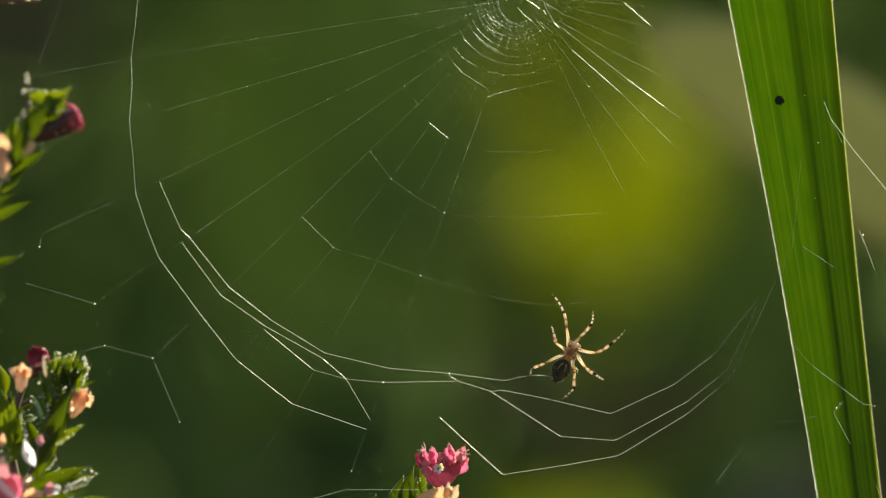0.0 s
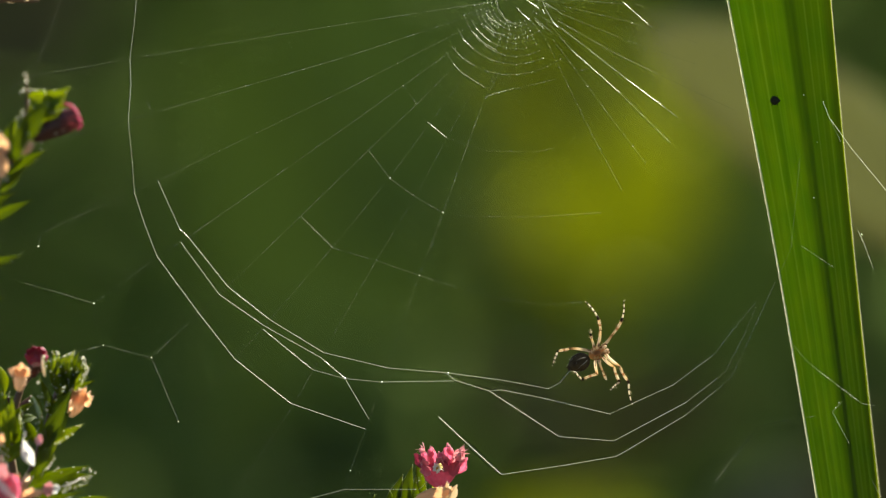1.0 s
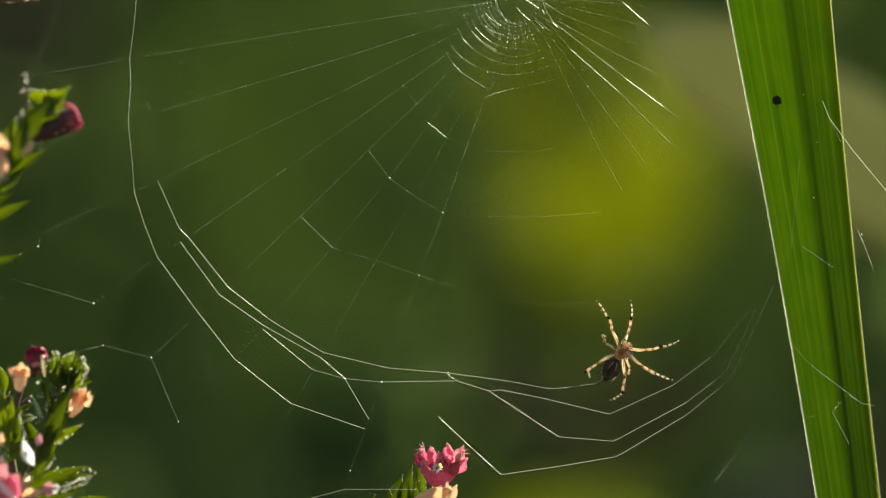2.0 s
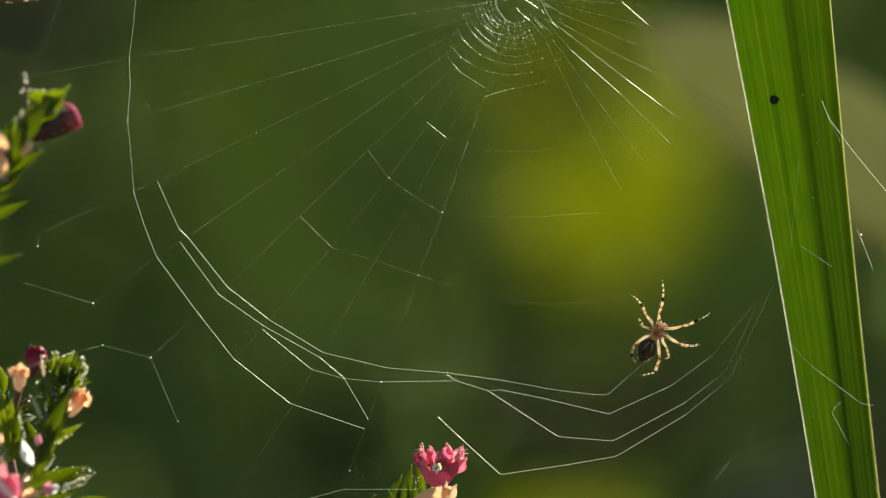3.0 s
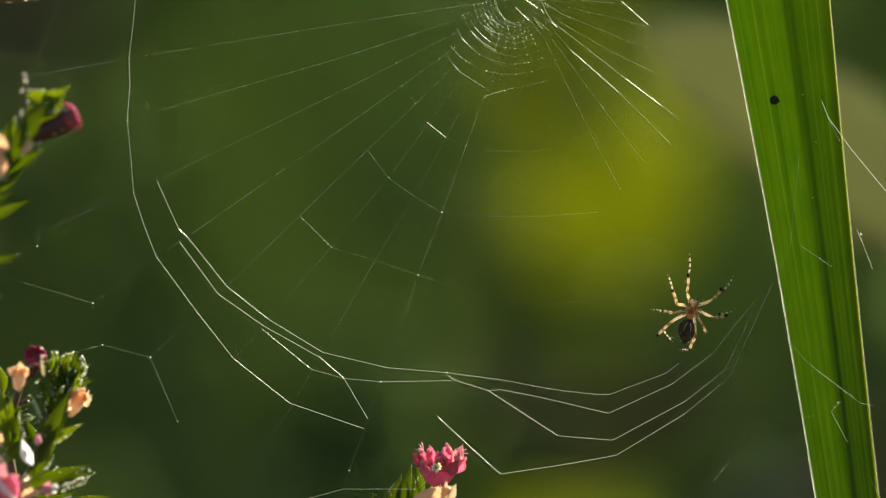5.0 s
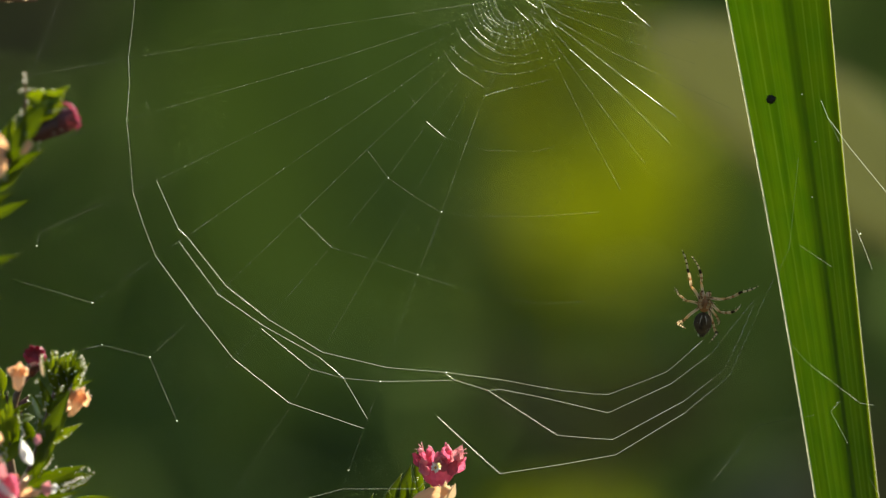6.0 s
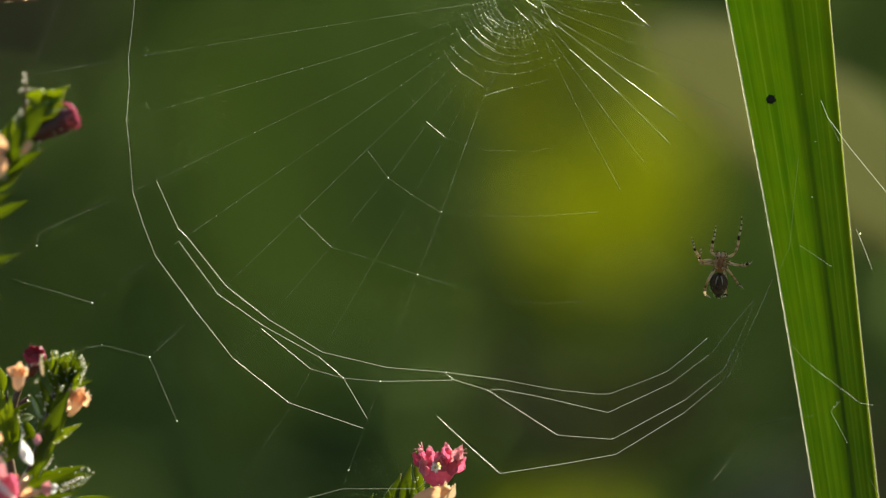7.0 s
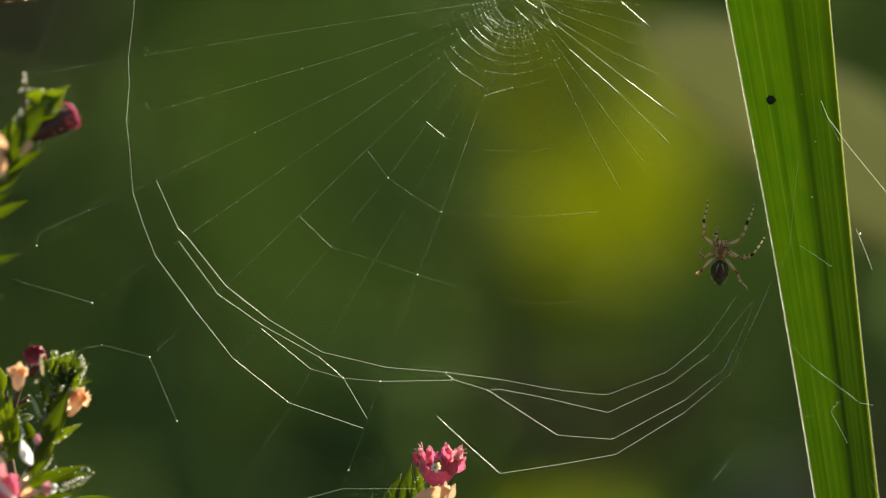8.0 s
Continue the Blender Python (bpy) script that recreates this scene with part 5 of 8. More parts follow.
LEG_ROWS["L2t"] = [
    (0, joint(0.00, 0.00, 3.60, -32, -11, -22)), (0.3, joint(0.00, 0.00, 3.60, -20, 0, -26)), (0.5, joint(0.00, 0.00, 3.60, 1, -3, -25)),
    (0.65, joint(0.00, 0.00, 3.60, 42, 8, -23)), (0.8, joint(0.00, 0.00, 3.60, 85, 16, -15)), (1, joint(0.00, 0.00, 3.60, 78, 14, -39)),
    (1.2, joint(0.00, 0.00, 3.60, 76, 15, -33)), (1.5, joint(0.00, 0.00, 3.60, 68, 6, -21)), (1.7, joint(0.00, 0.00, 3.60, 62, 13, -23)),
    (2.8, joint(0.00, 0.00, 3.60, 105, 33, -10)), (3, joint(0.00, 0.00, 3.60, 98, 30, -18)), (3.3, joint(0.00, 0.00, 3.60, 90, 23, -18)),
    (3.5, joint(0.00, 0.00, 3.60, 88, 23, -16)), (4, joint(0.00, 0.00, 3.60, 59, 10, -14)), (4.3, joint(0.00, 0.00, 3.60, 65, 20, -1)),
    (4.5, joint(0.00, 0.00, 3.60, 104, 18, -1)), (4.7, joint(0.00, 0.00, 3.60, 110, 32, 7)), (5.8, joint(0.00, 0.00, 3.60, 69, 28, -3)),
    (6, joint(0.00, 0.00, 3.60, 62, 16, 2)), (6.3, joint(0.00, 0.00, 3.60, 96, 31, 1)), (6.5, joint(0.00, 0.00, 3.60, 132, 37, 18)),
    (6.8, joint(0.00, 0.00, 3.60, 104, 31, 5)), (7, joint(0.00, 0.00, 3.60, 106, 48, 10)), (7.5, joint(0.00, 0.00, 3.60, 72, 43, -1)),
    (8, joint(0.00, 0.00, 3.60, 72, 30, 14)),
]
LEG_ROWS["L2m"] = [
    (0, joint(0.18, 1.77, 6.26, 5, -28, -24)), (0.3, joint(0.50, 1.00, 6.60, 1, -5, -24)), (0.5, joint(-0.15, 0.04, 6.80, 3, -19, -23)),
    (0.8, joint(-0.73, -3.10, 3.89, 13, -21, -38)), (1, joint(-1.86, -2.53, 4.24, 30, -35, -58)), (1.2, joint(-1.52, -2.71, 4.37, 54, -18, -59)),
    (1.5, joint(-0.96, -2.81, 4.79, 41, -18, -37)), (1.7, joint(-0.78, -2.74, 5.07, 30, -9, -31)), (2.25, joint(-0.87, -2.85, 3.98, 64, 7, -33)),
    (2.8, joint(-0.97, -2.97, 2.90, 98, 21, -26)), (2.9, joint(-1.08, -2.96, 3.07, 44, 8, -38)), (3, joint(-1.20, -2.94, 3.23, -7, -8, -34)),
    (3.15, joint(-1.09, -3.00, 3.41, 39, -1, -38)), (3.3, joint(-0.97, -3.05, 3.60, 84, 7, -36)), (3.5, joint(-0.84, -3.09, 3.68, 82, 8, -34)),
    (4, joint(-0.38, -2.74, 5.21, 27, -5, -22)), (4.3, joint(0.41, -2.91, 4.86, 52, 13, -8)), (4.5, joint(-0.29, -3.10, 2.86, 88, 11, -8)),
    (4.7, joint(-0.22, -3.05, 2.65, 111, 25, 3)), (5.8, joint(0.35, -3.02, 4.59, 71, 21, -2)), (6, joint(0.52, -2.81, 5.04, 49, 13, -1)),
    (6.3, joint(-0.12, -3.18, 3.32, 95, 23, -5)), (6.5, joint(-0.50, -2.67, 1.91, 126, 29, 16)), (6.8, joint(-0.12, -3.13, 2.94, 132, 20, 2)),
    (7, joint(-0.12, -3.14, 3.02, 129, 36, 12)), (7.5, joint(0.61, -3.05, 4.33, 99, 35, 15)), (8, joint(1.18, -2.85, 4.44, 57, 41, 26)),
]
LEG_ROWS["L3f"] = [
    (0, joint(-0.90, 0.00, -0.20, -62, -73, 38)), (0.3, joint(-0.90, 0.00, -0.20, -67, -74, 50)), (0.5, joint(-0.90, 0.00, -0.20, -48, -72, 50)),
    (0.8, joint(-0.90, 0.00, -0.20, -120, -71, 119)), (1, joint(-0.90, 0.00, -0.20, -55, -69, 16)), (1.2, joint(-0.90, 0.00, -0.20, -65, -73, 34)),
    (1.5, joint(-0.90, 0.00, -0.20, -41, -68, 29)), (1.7, joint(-0.90, 0.00, -0.20, -52, -72, 54)), (2.8, joint(-0.90, 0.00, -0.20, -156, -71, 103)),
    (3, joint(-0.90, 0.00, -0.20, -109, -76, 66)), (3.3, joint(-0.90, 0.00, -0.20, -103, -76, 57)), (3.5, joint(-0.90, 0.00, -0.20, -83, -75, 48)),
    (4, joint(-0.90, 0.00, -0.20, -23, -62, 26)), (4.3, joint(-0.90, 0.00, -0.20, -116, -72, 115)), (4.5, joint(-0.90, 0.00, -0.20, -144, -60, 140)),
    (4.7, joint(-0.90, 0.00, -0.20, -152, -52, 146)), (5.8, joint(-0.90, 0.00, -0.20, -52, -72, 53)), (6, joint(-0.90, 0.00, -0.20, -61, -73, 62)),
    (6.3, joint(-0.90, 0.00, -0.20, -150, -54, 145)), (6.5, joint(-0.90, 0.00, -0.20, -160, -41, 150)), (6.8, joint(-0.90, 0.00, -0.20, -136, -71, 110)),
    (7, joint(-0.90, 0.00, -0.20, -101, -75, 76)), (7.5, joint(-0.90, 0.00, -0.20, -28, -65, 31)), (8, joint(-0.90, 0.00, -0.20, -148, -57, 143)),
]
LEG_ROWS["L3t"] = [
    (0, joint(0.00, 0.00, 2.40, 27, 37, 1)), (0.3, joint(0.00, 0.00, 2.40, 19, 42, -4)), (0.5, joint(0.00, 0.00, 2.40, -3, 24, -21)),
    (0.8, joint(0.00, 0.00, 2.40, -1, 3, -28)), (0.9, joint(0.00, 0.00, 2.40, 52, 15, -19)), (1, joint(0.00, 0.00, 2.40, 106, 14, -4)),
    (1.2, joint(0.00, 0.00, 2.40, 88, 19, -9)), (1.5, joint(0.00, 0.00, 2.40, 71, 20, -6)), (1.6, joint(0.00, 0.00, 2.40, 14, 25, -14)),
    (1.7, joint(0.00, 0.00, 2.40, -44, 21, -24)), (2.25, joint(0.00, 0.00, 2.40, 27, 46, -10)), (2.8, joint(0.00, 0.00, 2.40, 115, 38, 27)),
    (3, joint(0.00, 0.00, 2.40, 111, 30, 9)), (3.3, joint(0.00, 0.00, 2.40, 93, 30, 14)), (3.5, joint(0.00, 0.00, 2.40, 82, 30, 9)),
    (3.75, joint(0.00, 0.00, 2.40, 30, 33, -8)), (4, joint(0.00, 0.00, 2.40, -19, 25, -21)), (4.3, joint(0.00, 0.00, 2.40, -44, 8, -17)),
    (4.5, joint(0.00, 0.00, 2.40, -21, 11, -24)), (4.7, joint(0.00, 0.00, 2.40, -4, 17, -33)), (5.8, joint(0.00, 0.00, 2.40, -4, 43, -21)),
    (6, joint(0.00, 0.00, 2.40, -34, 21, -23)), (6.3, joint(0.00, 0.00, 2.40, -18, 5, -25)), (6.5, joint(0.00, 0.00, 2.40, -3, 10, -37)),
    (6.65, joint(0.00, 0.00, 2.40, 40, 26, -35)), (6.8, joint(0.00, 0.00, 2.40, 89, 37, -20)), (7, joint(0.00, 0.00, 2.40, 93, 42, 19)),
    (7.25, joint(0.00, 0.00, 2.40, 44, 46, -1)), (7.5, joint(0.00, 0.00, 2.40, -3, 37, -18)), (8, joint(0.00, 0.00, 2.40, -75, 61, -42)),
]
LEG_ROWS["L3m"] = [
    (0, joint(1.07, -0.90, 3.83, 85, 41, 3)), (0.3, joint(1.23, -0.74, 3.80, 47, 52, 1)), (0.5, joint(0.79, -0.20, 4.23, 34, 36, -26)),
    (0.8, joint(0.12, -0.04, 4.40, 2, -4, -48)), (1, joint(-0.26, -1.91, 1.87, -31, 3, -11)), (1.2, joint(-0.29, -1.98, 2.47, -41, -18, -15)),
    (1.5, joint(0.03, -1.90, 3.01, -50, -4, -17)), (1.6, joint(0.53, -0.42, 3.37, 0, 18, -31)), (1.7, joint(1.03, 1.07, 3.74, 57, 41, -21)),
    (2.8, joint(0.34, -1.85, 1.73, 150, 39, 54)), (2.87, joint(0.21, -1.87, 1.75, 91, 54, 33)), (2.93, joint(0.09, -1.89, 1.77, 10, 42, -3)),
    (3, joint(-0.04, -1.90, 1.79, -34, 21, -3)), (3.1, joint(0.12, -1.92, 1.96, 10, 34, -4)), (3.2, joint(0.28, -1.93, 2.13, 74, 43, 11)),
    (3.3, joint(0.44, -1.95, 2.30, 128, 39, 27)), (3.5, joint(0.44, -1.93, 2.65, 113, 41, 19)), (4, joint(0.97, 0.31, 4.12, 44, 37, -11)),
    (4.3, joint(0.58, 1.28, 3.82, 37, 42, -43)), (4.5, joint(0.61, 0.50, 4.24, 23, 34, -61)), (4.7, joint(0.58, -0.21, 4.30, 11, 26, -65)),
    (5.8, joint(1.33, -0.33, 3.86, 44, 62, -2)), (6, joint(0.98, 0.79, 3.96, 53, 48, -16)), (6.3, joint(0.40, 0.48, 4.30, 32, 54, -67)),
    (6.5, joint(0.32, -0.13, 4.37, 0, 21, -68)), (6.65, joint(-0.17, -1.01, 3.39, -33, 4, -36)), (6.8, joint(-0.67, -1.89, 2.42, -70, 8, -1)),
    (6.9, joint(-0.04, -1.90, 2.37, -48, 48, -9)), (7, joint(0.59, -1.91, 2.32, 43, 81, 60)), (7.5, joint(1.19, -0.27, 3.98, 19, 60, -7)),
    (7.75, joint(1.41, 0.44, 3.32, 85, 79, 30)), (8, joint(1.63, 1.14, 2.65, -178, 67, 97)),
]
LEG_ROWS["L4f"] = [
    (0, joint(-0.70, 0.00, -0.80, -161, -32, 148)), (0.3, joint(-0.70, 0.00, -0.80, -157, -38, 146)), (0.5, joint(-0.70, 0.00, -0.80, -156, -39, 145)),
    (0.8, joint(-0.70, 0.00, -0.80, -153, -43, 143)), (1, joint(-0.70, 0.00, -0.80, -162, -32, 148)), (1.2, joint(-0.70, 0.00, -0.80, 176, -64, 143)),
    (1.5, joint(-0.70, 0.00, -0.80, -167, -22, 150)), (1.7, joint(-0.70, 0.00, -0.80, -167, -23, 150)), (2.8, joint(-0.70, 0.00, -0.80, 174, -53, 145)),
    (3, joint(-0.70, 0.00, -0.80, -177, -29, 147)), (3.3, joint(-0.70, 0.00, -0.80, -170, -18, 150)), (3.5, joint(-0.70, 0.00, -0.80, -167, -22, 150)),
    (4, joint(-0.70, 0.00, -0.80, -169, -56, 140)), (4.3, joint(-0.70, 0.00, -0.80, -154, -42, 144)), (4.5, joint(-0.70, 0.00, -0.80, -160, -35, 147)),
    (4.7, joint(-0.70, 0.00, -0.80, -154, -43, 144)), (5.8, joint(-0.70, 0.00, -0.80, 162, -50, 147)), (6, joint(-0.70, 0.00, -0.80, -155, -41, 144)),
    (6.3, joint(-0.70, 0.00, -0.80, -162, -32, 148)), (6.5, joint(-0.70, 0.00, -0.80, -162, -31, 148)), (6.8, joint(-0.70, 0.00, -0.80, 178, -47, 145)),
    (7, joint(-0.70, 0.00, -0.80, -168, -22, 150)), (7.5, joint(-0.70, 0.00, -0.80, 134, -65, 159)), (8, joint(-0.70, 0.00, -0.80, -159, -36, 146)),
]
LEG_ROWS["L4t"] = [
    (0, joint(0.00, 0.00, 3.80, -7, 28, 46)), (0.3, joint(0.00, 0.00, 3.80, -14, 47, 35)), (0.5, joint(0.00, 0.00, 3.80, -1, -0, 51)),
    (0.8, joint(0.00, 0.00, 3.80, -33, 31, 35)), (1, joint(0.00, 0.00, 3.80, -30, 33, 42)), (1.1, joint(0.00, 0.00, 3.80, -42, -17, 58)),
    (1.2, joint(0.00, 0.00, 3.80, -88, -55, 106)), (1.35, joint(0.00, 0.00, 3.80, -35, -18, 59)), (1.5, joint(0.00, 0.00, 3.80, -14, 33, 49)),
    (1.7, joint(0.00, 0.00, 3.80, -9, 37, 49)), (2.25, joint(0.00, 0.00, 3.80, -15, -8, 53)), (2.8, joint(0.00, 0.00, 3.80, -29, -52, 66)),
    (3, joint(0.00, 0.00, 3.80, -51, -63, 88)), (3.15, joint(0.00, 0.00, 3.80, -21, -13, 58)), (3.3, joint(0.00, 0.00, 3.80, -14, 41, 50)),
    (3.5, joint(0.00, 0.00, 3.80, -3, 45, 49)), (3.75, joint(0.00, 0.00, 3.80, 3, -24, 61)), (4, joint(0.00, 0.00, 3.80, -109, -84, 179)),
    (4.15, joint(0.00, 0.00, 3.80, -1, -32, 58)), (4.3, joint(0.00, 0.00, 3.80, -12, 28, 41)), (4.5, joint(0.00, 0.00, 3.80, -25, 38, 38)),
    (4.7, joint(0.00, 0.00, 3.80, -34, 37, 31)), (5.07, joint(0.00, 0.00, 3.80, -17, -6, 47)), (5.43, joint(0.00, 0.00, 3.80, -6, -63, 55)),
    (5.8, joint(0.00, 0.00, 3.80, 174, -71, -113)), (5.87, joint(0.00, 0.00, 3.80, 3, -57, 47)), (5.93, joint(0.00, 0.00, 3.80, -12, 12, 41)),
    (6, joint(0.00, 0.00, 3.80, -43, 58, 12)), (6.3, joint(0.00, 0.00, 3.80, -20, 39, 41)), (6.5, joint(0.00, 0.00, 3.80, -14, 23, 48)),
    (6.65, joint(0.00, 0.00, 3.80, -31, -20, 57)), (6.8, joint(0.00, 0.00, 3.80, -74, -54, 95)), (6.9, joint(0.00, 0.00, 3.80, -39, -2, 55)),
    (7, joint(0.00, 0.00, 3.80, -38, 57, 34)), (7.17, joint(0.00, 0.00, 3.80, -151, 65, -84)), (7.33, joint(0.00, 0.00, 3.80, -177, 7, -116)),
    (7.5, joint(0.00, 0.00, 3.80, -175, -41, -128)), (7.67, joint(0.00, 0.00, 3.80, -172, 5, -120)), (7.83, joint(0.00, 0.00, 3.80, -148, 59, -93)),
    (8, joint(0.00, 0.00, 3.80, -43, 61, 13)),
]
LEG_ROWS["L4m"] = [
    (0, joint(0.70, 1.23, 6.33, -70, -13, 130)), (0.3, joint(1.25, 1.77, 5.73, -68, -14, 159)), (0.5, joint(-0.04, 0.02, 6.70, -56, -10, 133)),
    (0.8, joint(0.10, 2.01, 5.89, -76, 1, 96)), (1, joint(0.04, 2.00, 5.90, -78, -3, 63)), (1.1, joint(-1.36, 0.55, 4.88, -115, -22, 86)),
    (1.2, joint(-2.76, -0.89, 3.86, -159, -21, 118)), (1.35, joint(-1.14, 0.36, 5.01, -122, -20, 115)), (1.5, joint(0.47, 1.62, 6.16, -85, -18, 114)),
    (1.7, joint(0.79, 1.62, 6.07, -90, -18, 127)), (2.8, joint(-2.11, -1.24, 5.36, -75, -31, 66)), (3, joint(-2.31, -1.54, 4.63, -77, -6, 4)),
    (3.15, joint(-0.83, 0.16, 5.28, -81, -19, 62)), (3.3, joint(0.64, 1.85, 5.94, -96, -22, 125)), (3.5, joint(1.21, 1.65, 5.85, -88, -19, 127)),
    (3.67, joint(0.49, 0.19, 5.14, -62, -18, 82)), (3.83, joint(-0.24, -1.27, 4.42, -42, 3, 34)), (4, joint(-0.96, -2.73, 3.71, -42, 28, -2)),
    (4.1, joint(-0.44, -1.38, 4.58, -48, 8, 36)), (4.2, joint(0.09, -0.03, 5.44, -68, -5, 84)), (4.3, joint(0.61, 1.32, 6.31, -88, -0, 125)),
    (4.5, joint(0.52, 1.97, 5.86, -92, -7, 83)), (4.7, joint(0.40, 2.14, 5.71, -108, -9, 67)), (5.25, joint(-0.48, -0.12, 4.29, -73, -16, 33)),
    (5.8, joint(-1.36, -2.39, 2.87, -40, -3, 1)), (5.9, joint(0.00, -0.05, 3.90, -73, -20, 62)), (6, joint(1.36, 2.29, 4.94, -104, 1, 121)),
    (6.3, joint(0.63, 1.88, 5.92, -106, -8, 117)), (6.5, joint(0.23, 1.28, 6.39, -85, -8, 90)), (6.8, joint(-2.71, -0.90, 4.28, -127, -11, 138)),
    (7, joint(0.59, 2.55, 5.05, -91, -19, 128)), (7.5, joint(-0.99, -1.65, 1.63, -151, -10, 155)), (8, joint(1.34, 2.37, 4.80, -110, 2, 151)),
]
LEG_ROWS["R1f"] = [
    (0, joint(0.60, 0.00, 1.10, -55, 61, -47)), (0.3, joint(0.60, 0.00, 1.10, -78, 60, -51)), (0.5, joint(0.60, 0.00, 1.10, -84, 61, -61)),
    (0.8, joint(0.60, 0.00, 1.10, -55, 64, -58)), (1, joint(0.60, 0.00, 1.10, -41, 61, -45)), (1.2, joint(0.60, 0.00, 1.10, -23, 52, -27)),
    (1.5, joint(0.60, 0.00, 1.10, -18, 48, -23)), (1.7, joint(0.60, 0.00, 1.10, -47, 55, -30)), (2.8, joint(0.60, 0.00, 1.10, -48, 52, -25)),
    (3, joint(0.60, 0.00, 1.10, -33, 48, -20)), (3.3, joint(0.60, 0.00, 1.10, -32, 53, -27)), (3.5, joint(0.60, 0.00, 1.10, -52, 54, -27)),
    (4, joint(0.60, 0.00, 1.10, -103, 58, -55)), (4.3, joint(0.60, 0.00, 1.10, -79, 58, -42)), (4.5, joint(0.60, 0.00, 1.10, -65, 55, -28)),
    (4.7, joint(0.60, 0.00, 1.10, -33, 47, -19)), (5.8, joint(0.60, 0.00, 1.10, -115, 57, -55)), (6, joint(0.60, 0.00, 1.10, -89, 61, -62)),
    (6.3, joint(0.60, 0.00, 1.10, -68, 52, -17)), (6.5, joint(0.60, 0.00, 1.10, -69, 54, -26)), (6.8, joint(0.60, 0.00, 1.10, -53, 52, -24)),
    (7, joint(0.60, 0.00, 1.10, -64, 51, -16)), (7.5, joint(0.60, 0.00, 1.10, -108, 57, -41)), (8, joint(0.60, 0.00, 1.10, -49, 54, -28)),
]
LEG_ROWS["R1t"] = [
    (0, joint(0.00, 0.00, 3.60, 39, -47, 16)), (0.3, joint(0.00, 0.00, 3.60, 75, -50, -4)), (0.5, joint(0.00, 0.00, 3.60, 57, -41, 36)),
    (0.65, joint(0.00, 0.00, 3.60, 13, -11, 47)), (0.8, joint(0.00, 0.00, 3.60, -27, 18, 35)), (1, joint(0.00, 0.00, 3.60, -18, 26, 38)),
    (1.2, joint(0.00, 0.00, 3.60, -15, 28, 34)), (1.35, joint(0.00, 0.00, 3.60, -26, -5, 28)), (1.5, joint(0.00, 0.00, 3.60, -36, -39, 28)),
    (1.6, joint(0.00, 0.00, 3.60, 13, -43, 16)), (1.7, joint(0.00, 0.00, 3.60, 61, -39, 3)), (2.8, joint(0.00, 0.00, 3.60, 63, -23, 25)),
    (3, joint(0.00, 0.00, 3.60, 59, -25, 13)), (3.3, joint(0.00, 0.00, 3.60, 48, -32, 15)), (3.5, joint(0.00, 0.00, 3.60, 62, -35, 5)),
    (4, joint(0.00, 0.00, 3.60, 82, -48, 7)), (4.3, joint(0.00, 0.00, 3.60, 87, -39, 25)), (4.5, joint(0.00, 0.00, 3.60, 88, -31, 22)),
    (4.7, joint(0.00, 0.00, 3.60, 69, -24, 9)), (5.8, joint(0.00, 0.00, 3.60, 131, -42, -28)), (6, joint(0.00, 0.00, 3.60, 63, -47, 25)),
    (6.3, joint(0.00, 0.00, 3.60, 105, -28, 10)), (6.5, joint(0.00, 0.00, 3.60, 87, -33, -3)), (6.8, joint(0.00, 0.00, 3.60, 75, -32, 1)),
    (7, joint(0.00, 0.00, 3.60, 103, -24, -33)), (7.5, joint(0.00, 0.00, 3.60, 139, -28, -34)), (8, joint(0.00, 0.00, 3.60, 67, -42, -9)),
]
